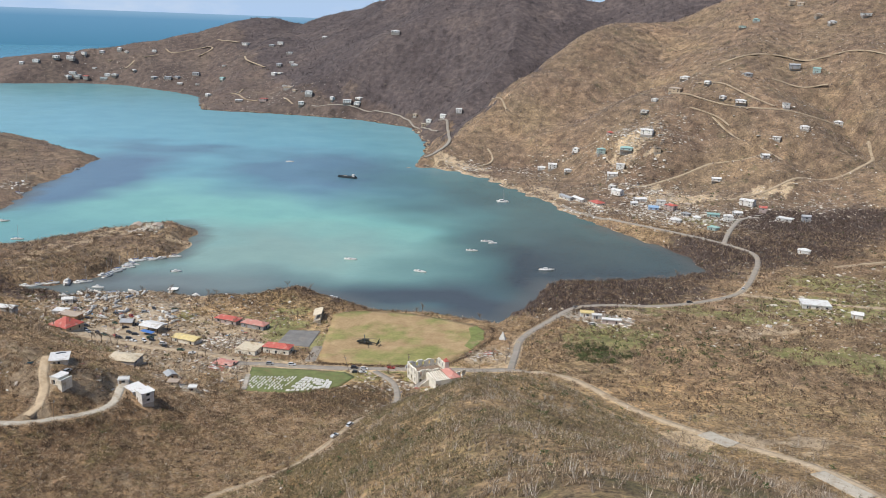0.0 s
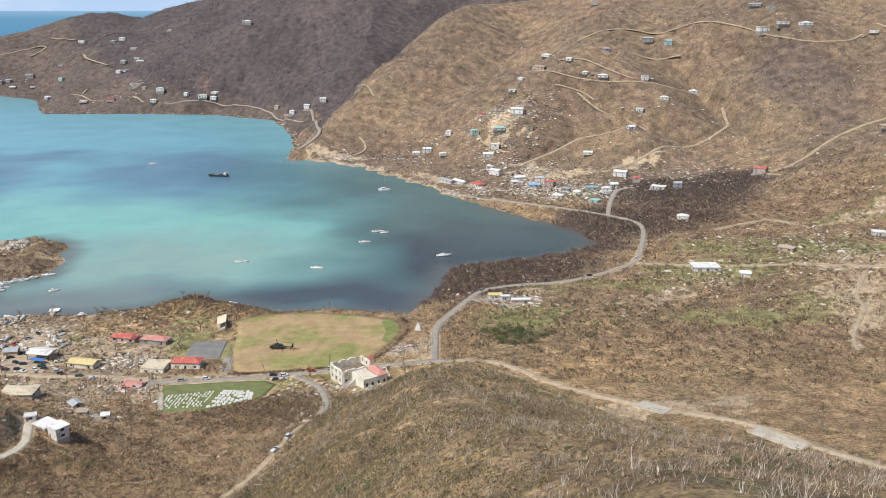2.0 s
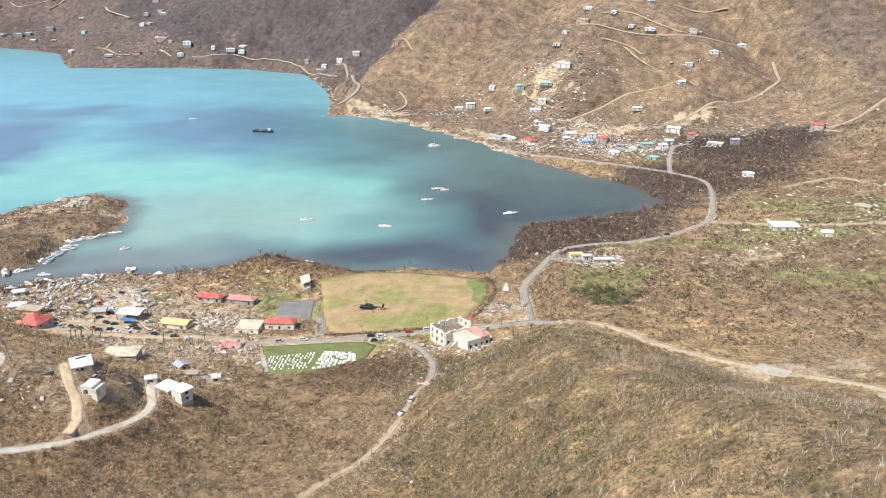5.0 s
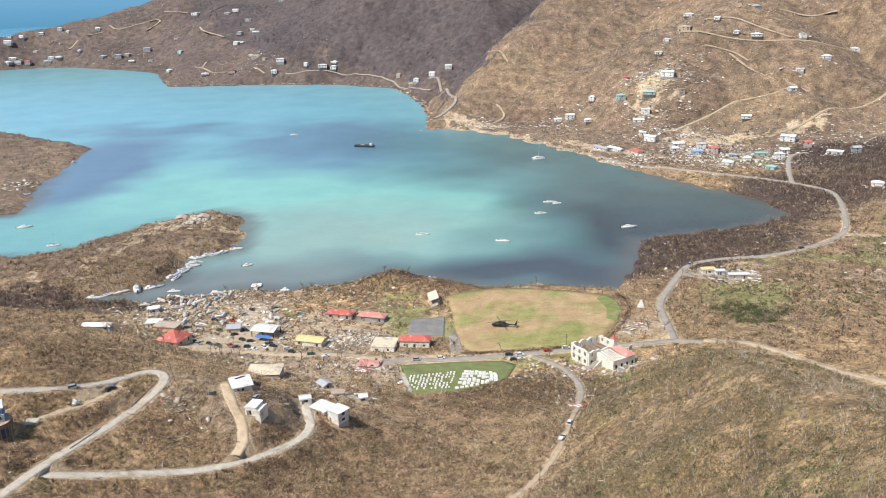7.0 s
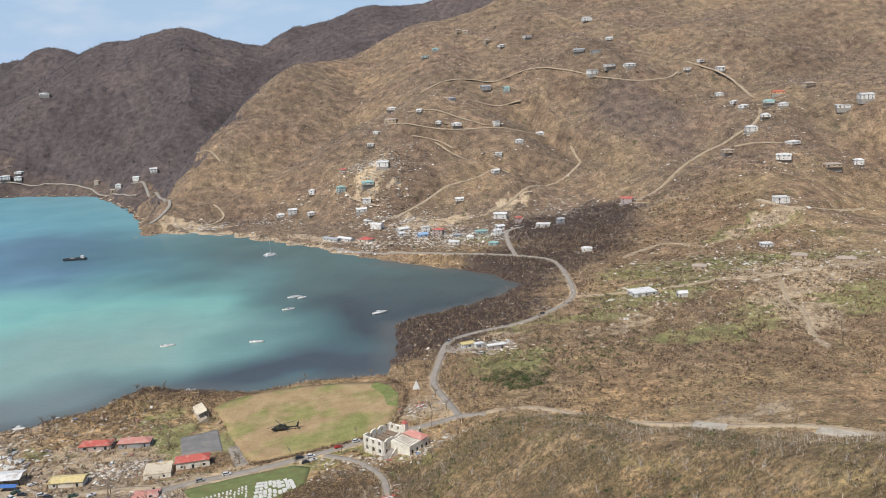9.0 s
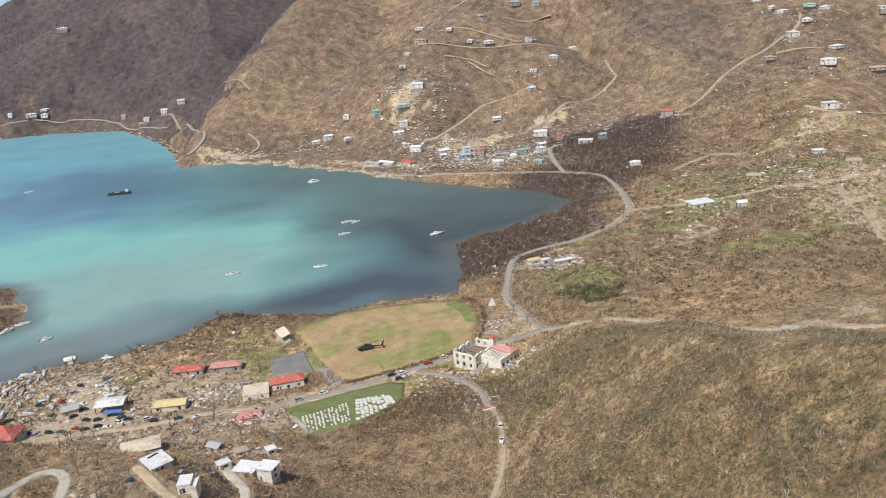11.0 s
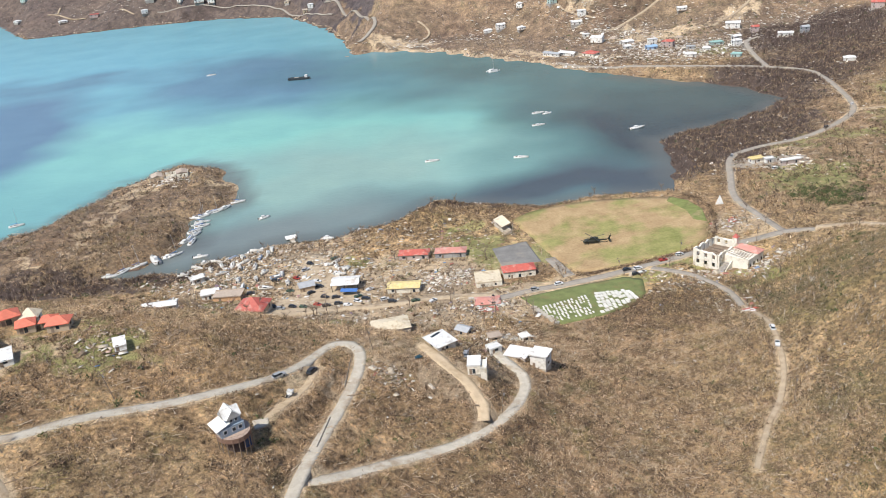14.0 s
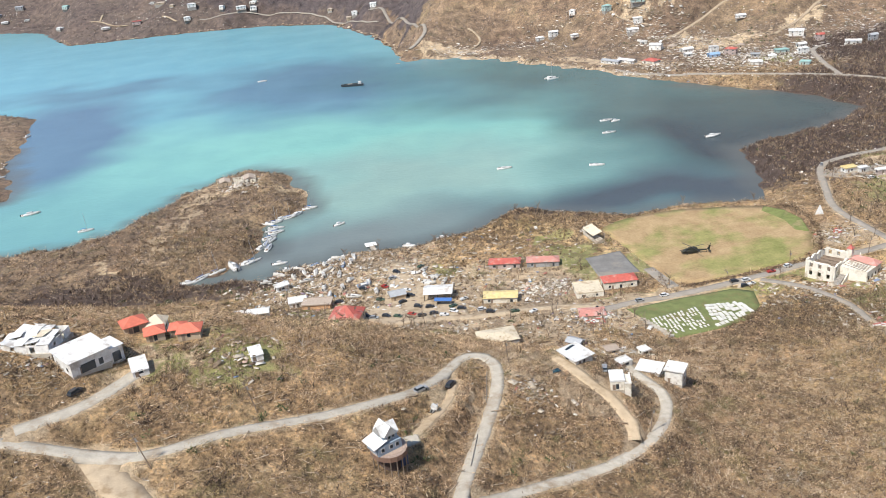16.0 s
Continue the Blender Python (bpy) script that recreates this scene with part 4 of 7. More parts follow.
house(-48, -26, 17, 8, 2, "y", "r", 1, "hip", 2.0, "long building with a bright red roof and open gallery", seed=25, high=3.9)
house(-68, -57, 12, 8, -4, "n", "p", 1, "hip", 1.1, "collapsed house under a red metal roof", seed=26, high=1.0)
house(-116, -86, 17, 12, 8, "g", "c", 1, "hip", 1.5, "low hall with a pale metal roof behind the hill", seed=27, high=1.9)
house(-187, -43, 15, 14, -12, "n", "r", 1, "hip", 4.6, "house with a steep bright red hipped roof", seed=28)
house(-216, -11, 9, 7, 10, "w", "w", 1, "flat", 1, "small white roofless-looking building in the town", seed=29)
house(-205, -16, 15, 8, -5, "o", "n", 1, "flat", 1, "low ochre building with a torn roof", seed=30)
house(-233, -44, 17, 6, 5, "g", "w", 1, "gable", 1.0, "long low white-roofed building with holes in the roof", seed=31)
house(-163, -13, 8, 7, 15, "n", "g", 1, "gable", 1.4, "small shed with a grey roof by the parking lot", seed=32)
house(-228, 12, 7, 5, 30, "w", "w", 1, "gable", 1.2, "small white shed among wrecked boats", seed=33)
house(132, 103, 9, 5, 12, "w", "y", 1, "flat", 1, "white and yellow trailer on a dirt yard", "yard trailers", seed=34)
house(139, 99, 6, 3, 12, "w", "w", 1, "flat", 1, "small white trailer on a dirt yard", "yard trailers", seed=35)
house(150, 91, 13, 3, 6, "r", "w", 1, "flat", 1, "long red and white trailer on a dirt yard", "yard trailers", seed=36)
house(294, 168, 20, 14, 4, "w", "w", 1, "flat", 1, "large white building on the valley floor", seed=37)

# houses on the near spur
west = house(-94.2, -166.2, 7.6, 8.8, 31, "y", "w", 1, "shed", 0.4, "square cream house with a white metal roof and dark panels", seed=41, eave=0.7, high=2.8, z=47.2, foot=5)
for k in range(3):
    bm = bmesh.new()
    box(bm, -0.9, 0.9, -0.45, 0.45, 0, 0.08, pose(1.5 - 1.3 * k, 3.6 - 0.3 * k, 3.4, 3, 0, 4 * k))
    part("solar_panel", bm, GLASS_DARK, west, "dark loose solar panel")
middle = house(-83.3, -181, 4.4, 6.4, -7, "y", "w", 1, "flat", 1, "small cream house with a flat white roof beside a driveway", seed=42, high=3.2, z=45, eave=0.2, foot=4)
porch = part("porch", one_box(2.25, 4.4, -3.4, 2.8, -4, 2.3), WALL["y"], middle, "low cream side porch")
part("parapet", one_box(4.1, 4.5, -3.5, 2.9, 2.3, 2.9), WALL["w"], porch)
part("parapet", one_box(2.25, 4.1, -3.5, -3.2, 2.3, 2.9), WALL["w"], porch)
house(-56.5, -156.5, 6.4, 6, -30, "w", "w", 2, "flat", 1, "tall white house block with a flat roof on the slope", seed=43, high=2.6, foot=6, z=28.9)
house(-64.6, -151.6, 8.4, 6.6, -30, "w", "w", 1, "shed", 0.5, "low white house wing with a metal roof", seed=44, z=29.4, foot=6)
house(-73.5, -148, 5, 4, 25, "w", "w", 1, "flat", 1, "small white garage at the end of the road", seed=56, high=2.2, eave=0.2)
house(-70, -110, 5, 4.5, 10, "n", "n", 1, "flat", 1, "tan ruined shed without a roof", seed=45, high=2.2)
house(-57, -113, 3.6, 3.6, 20, "y", "w", 1, "flat", 0.5, "cream cistern hut beside ruins", seed=46, high=2.4)
house(-82.4, -93, 6.5, 5, -40, "n", "g", 1, "gable", 1.2, "small brown shed with a broken roof", seed=47, high=2.0)
compound = house(-242.7, -204, 11.6, 11, 45, "w", "w", 1, "shed", 0.7, "white house with a broad white metal roof", seed=48, eave=0.7, high=4.4)
part("wing", one_box(5.9, 10.2, -4.6, 3, -4, 3.0), WALL["w"], compound, "low white garage wing")
part("wing_roof", one_box(5.85, 10.6, -5, 3.4, 3.0, 3.2), ROOF["w"], compound)
# dark slabs on the walls stand in for the shade inside open doorways
part("garage_door", one_box(6.8, 9.2, -4.72, -4.56, -1.4, 1.6), GLASS_DARK, compound, "dark panel standing for shade in the open garage doorway")
part("shutter", one_box(-3.0, 1.2, -5.62, -5.46, 0, 2.6), GLASS_DARK, compound, "dark panel standing for shade in the open lower doorway")


def broken_house(x, y, turn):
    """A white house whose roof has come apart in sheets."""
    root = thing("broken_house", x, y, None, turn, "white house with its metal roof torn into sheets", "house")
    part("slab", one_box(-8, 8, -6.5, 6.5, -3, 0.2), CONCRETE, root)
    for u, v, run, rot in ((-7.5, -6, 15, 0), (-7.5, 6, 15, 0), (-7.5, -5.8, 11.6, 90), (7.5, -5.8, 11.6, 90), (0.5, -5.8, 11.6, 90)):
        bm = bmesh.new()
        wall_holes(bm, run, 2.7, 0.3, [(run * 0.2, run * 0.2 + 1.3, 1, 2.2), (run * 0.6, run * 0.6 + 1.6, 0.2, 2.2)], 0.2, pose(u, v, 0, 0, 0, rot))
        part("wall", bm, WALL["w"], root)
    r = random.Random(8)
    for k in range(11):
        bm = bmesh.new()
        box(bm, -r.uniform(1.6, 3), r.uniform(1.6, 3), -2.2, 2.2, 0, 0.12, pose(-5.4 + 3.6 * (k % 4) + r.uniform(-0.5, 0.5), -4.2 + 4.1 * (k // 4) + r.uniform(-0.4, 0.4), 2.95 + r.uniform(0, 0.5), r.uniform(-11, 11), r.uniform(-11, 11), r.uniform(-14, 14)))
        part("roof_sheet", bm, ROOF["c" if k == 6 else "w"], root)
    return root


broken_house(-259, -195, -8)
house(-226.8, -205.2, 4.5, 7.5, 24, "w", "w", 1, "shed", 0.9, "small white shed with a tilted roof", seed=50, high=1.8, eave=0.2)
house(-234.8, -181.8, 7, 6.4, 30, "n", "o", 1, "hip", 2.0, "villa wing with a bright orange-red hipped roof", "villa wings", seed=51, high=2.6)
house(-227, -187, 5.6, 5.4, 20, "n", "o", 1, "hip", 1.8, "villa wing with a bright orange-red hipped roof", "villa wings", seed=52, high=2.4)
house(-216, -187.6, 6.8, 5.6, 6, "n", "o", 1, "hip", 1.9, "villa wing with a bright orange-red hipped roof", "villa wings", seed=53, high=2.5)
house(-220.5, -184.6, 4.6, 4.6, 6, "n", "o", 1, "hip", 1.6, "villa wing with a bright orange-red hipped roof", "villa wings", seed=57, high=2.5)
house(-228, -180.4, 5.4, 5.4, 5, "y", "c", 1, "hip", 2.7, "villa wing stripped to pale boards", "villa wings", seed=54, high=2.8)
house(-194.8, -197.6, 3.6, 5.4, 20, "w", "w", 1, "shed", 0.6, "small white hut with a tilted roof among debris", seed=55, high=1.6, eave=0.2)


def villa_ruin(x, y, turn):
    """A long house on the point with no roof left: rooms with broken walls."""
    root = thing("ruined_villa", x, y, None, turn, "long pale roofless villa with broken walls on the point", "ruin")
    part("slab", one_box(-14.5, 14.5, -6, 6, -3, 0.35), CONCRETE, root)
    r = random.Random(3)
    for k, (u, v, run, rot) in enumerate(((-14, -5.4, 10, 0), (-2, -5.4, 7, 0), (6, -5.4, 8, 0), (-14, 5.2, 9, 0), (-3, 5.2, 16, 0), (-14, -5.2, 10, 90), (-4, -5.2, 10, 90), (5, -5.2, 7, 90), (14, -5.2, 10, 90), (-9, -2, 5, 90))):
        bm = bmesh.new()
        wall_holes(bm, run, 3.1, 0.35, [(run * 0.3, run * 0.3 + 1.2, 1.0, 2.3)] + ([(run * 0.65, run * 0.65 + 1.1, 0.35, 2.4)] if run > 7 else []), 0.3, pose(u, v, 0, 0, 0, rot))
        for q in bm.verts:
            if q.co.z > 3:
                q.co.z -= r.choice((0, 0, 0.3, 0.8))
        part("wall", bm, WALL["y" if k % 3 else "n"], root)
    for u, v in ((-9, 0), (9.5, 1)):
        bm = hip_roof(8, 9, 1.4, 0.3, True)
        bmesh.ops.transform(bm, matrix=pose(u, v, 3.0, 3, 2, 4), verts=bm.verts)
        part("roof_remnant", bm, ROOF["n"], root, "weathered remnant of roof")
    return root


villa_ruin(-288, 206, 12)


def open_stand(x, y, turn):
    """The grandstand by the field: a white roof on posts over steps."""
    root = thing("grandstand", x, y, None, turn, "open grandstand with a bent white metal roof", "grandstand")
    bm = bmesh.new()
    v = box(bm, -5.5, 8, -3, 3, 5, 5.2)
    for k in v:
        k.co.z += 0.28 * k.co.y - 0.05 * max(0, k.co.x)
    part("roof", bm, ROOF["c"], root)
    for k in range(5):
        part("post", one_box(-11 + k * 5.5, -10.7 + k * 5.5, 2.6, 2.9, -0.5, 5.6), CONCRETE, root)
    for k in range(4):
        part("step", one_box(-11, 11, -2.5 + k * 1.2, -1.3 + k * 1.2, -0.5, 0.5 + 0.5 * k), CONCRETE, root)


open_stand(-49, 42, -74)


def canopy(x, y, turn):
    root = thing("canopy", x, y, None, turn, "wide white canopy roof over a yard", "canopy")
    part("roof", hip_roof(15, 11, 1.2, 0.2, True), ROOF["w"], root)
    root.children[0].location.z = 4.2
    for u in (-7, 0, 7):
        for v in (-5, 5):
            part("post", one_box(u - 0.15, u + 0.15, v - 0.15, v + 0.15, -0.3, 4.25), DARK, root)


canopy(-141, -17, -6)


def church(x, y, turn):
    """The roofless two-storey church hall and its red-roofed annex."""
    cream = WALL["y"]
    root = thing("church", x, y, None, turn, "roofless two-storey cream church beside a red-roofed annex", "church")
    w, d, h, t = 17, 12, 8.2, 0.7
    holes = lambda run, n: [((k + 0.5) / n * run - 0.7, (k + 0.5) / n * run + 0.7, z, z + 2.2) for k in range(n) for z in (1.2, 5.0)]
    for name, m, run, n in (("front_wall", pose(-w / 2, -d / 2, 0), w, 5), ("back_wall", pose(-w / 2, d / 2, 0), w, 5),
                            ("side_wall", pose(-w / 2, -d / 2 + t / 2, 0, 0, 0, 90), d - t, 3), ("side_wall", pose(w / 2, -d / 2 + t / 2, 0, 0, 0, 90), d - t, 3)):
        bm = bmesh.new()
        wall_holes(bm, run, h, t, holes(run, n), -2.0, m)
        broken = random.Random(len(name) + run)
        drops = {}
        for v in bm.verts:
            if v.co.z > h - 0.1:
                key = (round(v.co.x), round(v.co.y))
                drops.setdefault(key, broken.choice((0, 0, 0.3, 0.7, 1.1)))
                v.co.z -= min(1.0, drops[key]) + (max(0.0, 0.3 * (v.co.x - 1.5)) if name == "front_wall" else 0)
        part(name, bm, cream, root, "cream plastered wall with window openings")
    part("floor", one_box(-w / 2 + 0.4, w / 2 - 0.4, -d / 2 + 0.4, d / 2 - 0.4, 3.7, 3.9), WOOD, root)
    for k in range(6):
        bm = bmesh.new()
        rod(bm, (-8 + 3 * k, -5.6, 3.9 + (k % 3) * 0.5), (-7 + 2.6 * k, 5.6, 4.6), 0.16)
        part("beam", bm, WOOD, root, "fallen roof beam")
    # annex in front with half its red roof
    a = part("annex", one_box(-4, 9, -17.5, -6.4, -3, 6.6), cream, root)
    bm = hip_roof(5, 11, 1.9, 0.4)
    bmesh.ops.translate(bm, verts=bm.verts, vec=(6.5, -12, 6.6))
    part("annex_roof", bm, ROOF["p"], a, "faded red hipped roof with holes")
    for k in range(4):
        part("annex_window", one_box(-2.8 + 3.2 * k, -1.8 + 3.2 * k, -17.56, -17.44, 2, 4.2), GLASS_DARK, a)
    for k in range(3):
        part("annex_window", one_box(8.94, 9.06, -16 + 3.4 * k, -15 + 3.4 * k, 2, 4.2), GLASS_DARK, a)
    for k in range(7):
        bm = bmesh.new()
        rod(bm, (-3.6 + 1.1 * k, -17, 6.6), (-3.2 + 1.1 * k, -7 - (k % 3), 7.6 + 0.3 * (k % 2)), 0.13, n=4)
        part("rafter", bm, WOOD, a, "bare broken rafter")
    root.scale = (1.16, 1.16, 1.1)
    tower = part("tower", one_box(6.2, 8.4, -6.2, -4.0, -1, 10.6), cream, root)
    bm = bmesh.new()
    loft(bm, [[(6.0, -6.4, 10.6), (8.6, -6.4, 10.6), (8.6, -3.8, 10.6), (6.0, -3.8, 10.6)], [(7.2, -5.2, 12.4), (7.4, -5.2, 12.4), (7.4, -5.0, 12.4), (7.2, -5.0, 12.4)]])
    part("tower_cap", bm, ROOF["r"], tower, "small red pyramid cap")
    for k in range(9):
        part("stair_step", one_box(-12.3 + 0.9 * k, -11.4 + 0.9 * k, -9.2, -6.6, -2, 0.2 + 0.35 * k), STONE, root)
    bm = bmesh.new()
    wall_holes(bm, 9, 4.2, 0.5, [(1.5, 2.8, 1, 3), (5, 6.4, 1, 4.2)], -2, pose(10, -8, 0, 0, 0, 20))
    wall_holes(bm, 7, 3.6, 0.5, [(2, 3.4, 1, 3.6)], -2, pose(12, -15, 0, 0, 0, 70))
    part("ruined_wall", bm, cream, root)
    bm = bmesh.new()
    v = box(bm, -9.5, -4.1, -10.2, -9.7, -3, 4.6)
    for k in v:
        if k.co.z > 0 and k.co.x < -8:
            k.co.z = 1.0
    part("stair_wall", bm, cream, root, "sloping white stair wall")


church(53, -42, 40)


def gable_house(x, y, turn):
    """The tall blue house on stilts with a round deck."""
    z = height(x, y) + 5.2
    root = thing("stilt_house", x, y, z, turn, "pale blue gabled house on tall timber stilts", "house")
    blue = plain("pale_blue_boards", (0.27, 0.33, 0.39), 0.75, vary=0.12)
    white = ROOF["w"]
    body = part("wall", one_box(-4.2, 4.2, -3.6, 3.6, 0, 3.0), blue, root)
    bm = bmesh.new()
    v = box(bm, -5.6, -0.6, -3.7, 3.7, 3.0, 3.2)
    for k in v:
        k.co.z += 0.28 * (k.co.x + 6.4) - 0.5
    part("lower_roof", bm, white, root)
    upper = part("upper_wall", one_box(-1.4, 3.5, -2.8, 2.8, 3.0, 5.2), blue, root)
    for m, w, d in ((pose(1.1, 0, 5.2), 5.6, 4.6), (pose(1.1, 0, 5.2, 0, 0, 90), 6.0, 4.4)):
        bm = hip_roof(w, d, 2.7, 0.35, True, 0.18)
        bmesh.ops.transform(bm, matrix=m, verts=bm.verts)
        part("gable_roof", bm, white, root)
        bm = hip_roof(w - 0.2, d - 0.3, 2.75, 0, True, 0.05)
        bmesh.ops.transform(bm, matrix=m, verts=bm.verts)
        part("gable_wall", bm, blue, root)
    for u in (-2.6, 0.4, 2.6):
        win = part("window", one_box(u - 0.7, u + 0.7, -3.66, -3.58, 1.0, 2.4), white, root)
        part("pane", one_box(u - 0.55, u + 0.55, -3.7, -3.62, 1.12, 2.28), GLASS_DARK, win)
    for u in (0.3, 1.9):
        win = part("window", one_box(u - 0.5, u + 0.5, -3.12, -2.76, 4.0, 6.0), white, root)
        part("pane", one_box(u - 0.4, u + 0.4, -3.16, -3.08, 4.1, 5.9), GLASS_DARK, win)
    ring = [(5.6 * math.cos(radians(a)) + 1, 6.4 * math.sin(radians(a)) - 0.6) for a in range(0, 360, 20)]
    bm = bmesh.new()
    prism(bm, ring, -0.35, -0.02)
    skirt = [(1 + 1.01 * (u - 1), 1.01 * v) for u, v in ring[8:] + ring[:2]]
    part("deck", bm, plain("red_brown_deck", (0.4, 0.3, 0.24), 0.85, vary=0.25, size=0.8), root)
    for a, b in zip(skirt, skirt[1:]):
        bm = bmesh.new()
        turn_to = math.degrees(math.atan2(b[1] - a[1], b[0] - a[0]))
        box(bm, 0, math.dist(a, b), -0.05, 0.05, -1.7, -0.1, pose(a[0], a[1], 0, 0, 0, turn_to))
        part("skirt_board", bm, plain("brown_deck_boards", (0.2, 0.12, 0.085), 0.85, vary=0.3, size=0.6), root)
    bm = bmesh.new()
    for a, b in zip(ring, ring[1:] + ring[:1]):
        rod(bm, (*a, 0.95), (*b, 0.95), 0.05, n=4)
        rod(bm, (*a, -0.02), (*a, 0.95), 0.05, n=4)
    part("railing", bm, WOOD, root)
    for p in ring[9:18]:
        part("stilt", one_box(p[0] - 0.14, p[0] + 0.14, p[1] - 0.14 + 0.3, p[1] + 0.14 + 0.3, -9, -0.35), WOOD, root)
    root.scale = (0.86, 0.86, 0.9)
    bm = bmesh.new()
    prism(bm, [(1 + 0.62 * (u - 1), 0.62 * v) for u, v in ring], -8, -0.36)
    part("under_wall", bm, plain("red_brown_boards", (0.1, 0.066, 0.052), 0.85, vary=0.35, size=0.7), root, "red-brown boarded wall under the deck")
    part("tarp", one_box(2.0, 4.6, -5.6, -5.4, -5.5, -0.6), plain("dark_blue_tarp", (0.035, 0.06, 0.13), 0.7), root, "dark blue tarpaulin hung under the deck")


gable_house(-156.8, -232.6, 34)


def gravestones():
    """White slab graves in rows on the lawn."""
    white = plain("white_marble", (0.66, 0.64, 0.59), 0.7, dirt=(0.5, 0.47, 0.42))
    def grave(w, l, h):
        bm = bmesh.new()
        box(bm, -w / 2, w / 2, -l / 2, l / 2, -0.3, h * 0.5)
        box(bm, -w / 2 + 0.12, w / 2 - 0.12, -l / 2 + 0.12, l / 2 - 0.12, h * 0.5, h)
        return finish("grave", bm, white)
    meshes = [grave(1.0, 2.0, 0.28), grave(0.8, 1.8, 0.22), grave(2.0, 2.5, 0.4), grave(1.7, 2.4, 0.3)]
    rng = random.Random(5)
    def put(x, y, big):
        ob = new("grave", meshes[2 + rng.randrange(2) if big else rng.randrange(2)])
        ob.matrix_world = pose(x, y, height(x, y) + 0.1, rng.uniform(-2, 2), rng.uniform(-2, 2), 10 + rng.uniform(-4, 4))
        tagged(ob, "white weathered slab grave on the lawn", "grave", "graves in the cemetery")
    def block(corners, across, along, keep, big):
        """Rows of graves over a four-sided patch."""
        a, b, c, d = (Vector(p) for p in corners)
        for k in range(across):
            for j in range(along):
                if rng.random() < keep:
                    u, v = (k + 0.5 + rng.uniform(-0.12, 0.12)) / across, (j + 0.5 + rng.uniform(-0.12, 0.12)) / along
                    p = a.lerp(b, u).lerp(d.lerp(c, u), v)
                    put(p.x, p.y, big)
    block(((-15, -60.5), (2, -62), (4.5, -73), (-17, -86)), 9, 7, 0.9, True)
    block(((-43, -70), (-19, -62), (-19, -84), (-42, -89)), 13, 8, 0.8, False)


gravestones()
bm = bmesh.new()
zs = [height(-47 + 8.5 * k / 9, -69 - 22 * k / 9) for k in range(10)]
for k in range(9):
    box(bm, -1.3, 1.3, -1.3, 1.3, -0.6, 0.7, pose(-46.6 + 8.5 * k / 9, -70.2 - 22 * k / 9, zs[k], 0, 0, 69))
tagged(new("cemetery_wall", finish("cemetery_wall", bm, CONCRETE)), "low broad pale concrete wall beside the graves", "wall")


# thin low kerbs between the two lanes of the hairpin
for (x0, y0), (x1, y1) in (((-125.7, -179), (-127.4, -195.3)), ((-131.3, -211.1), (-134.3, -226.3))):
    bm = bmesh.new()
    turn = math.degrees(math.atan2(y1 - y0, x1 - x0))
    for k in range(6):
        x, y = x0 + (x1 - x0) * (k + 0.5) / 6, y0 + (y1 - y0) * (k + 0.5) / 6
        box(bm, -1.4, 1.4, -0.09, 0.09, -0.4, 0.62, pose(x, y, height(x, y), 0, 0, turn))
    tagged(new("barrier", finish("barrier", bm, STONE)), "thin low grey barrier along the hairpin road", "barrier", "road barriers")
drape("concrete_pad", [(-153, -221), (-148.5, -219.5), (-147.5, -223.5), (-151.5, -225.5)], 0.4, CONCRETE, 2, "small pale concrete slab beside the stilt house", "pad", "structure")
drape("concrete_pad", [(-74, -106), (-60, -104), (-59, -113), (-72, -117)], 0.4, CONCRETE, 2, "cracked pale house slab stripped bare", "pad", "structure")


def roof_wreck(x, y, turn):
    """Red roofing sheets torn from the church and dropped on the road."""
    root = thing("roof_wreck", x, y, None, turn, "torn red and white roofing sheets fallen beside the road", "debris")
    rng = random.Random(9)
    for k in range(14):
        bm = bmesh.new()
        w = rng.uniform(0.8, 2.0)
        box(bm, -w, w, -0.5, 0.5, 0, 0.06, pose(rng.uniform(-4, 4), rng.uniform(-2.5, 2.5), rng.uniform(0.3, 0.8), rng.uniform(-15, 15), rng.uniform(-12, 12), rng.uniform(0, 180)))
        part("sheet", bm, ROOF["r"] if k % 3 else ROOF["w"], root)


roof_wreck(46, -109, 10)
roof_wreck(80, 8, 60)
roof_wreck(-68, -66, 20)


# ---- boats ----
WHITE_HULL = plain("white_gelcoat", (0.66, 0.65, 0.62), 0.4, vary=0.14, dirt=(0.42, 0.4, 0.36))
DARK_HULL = plain("dark_hull_paint", (0.045, 0.055, 0.06), 0.55, vary=0.2)
CANVAS = plain("blue_canvas", (0.08, 0.2, 0.5), 0.85)
MAST = plain("pale_aluminium", (0.6, 0.6, 0.6), 0.4, 0.6)


def hull(bm, length, beam, deep, free, bow=0.0):
    """A boat's shell: rounded stations from stern to bow."""
    rings = []
    for k in range(9):
        s = k / 8
        half = beam / 2 * (0.82 + 0.18 * math.sin(s * 3.0)) * (1 - max(0, (s - 0.45) / 0.55) ** 2.1)
        half = max(half, 0.03)
        sheer = free * (1 + 0.3 * s * s) + bow * s
        keel = -deep * (1 - 0.85 * max(0, (s - 0.5) / 0.5) ** 2)
        x = -length / 2 + length * s
        rings.append([(x, -half, sheer), (x, -half * 0.86, 0), (x, -half * 0.3, keel), (x, half * 0.3, keel), (x, half * 0.86, 0), (x, half, sheer)])
    loft(bm, rings)


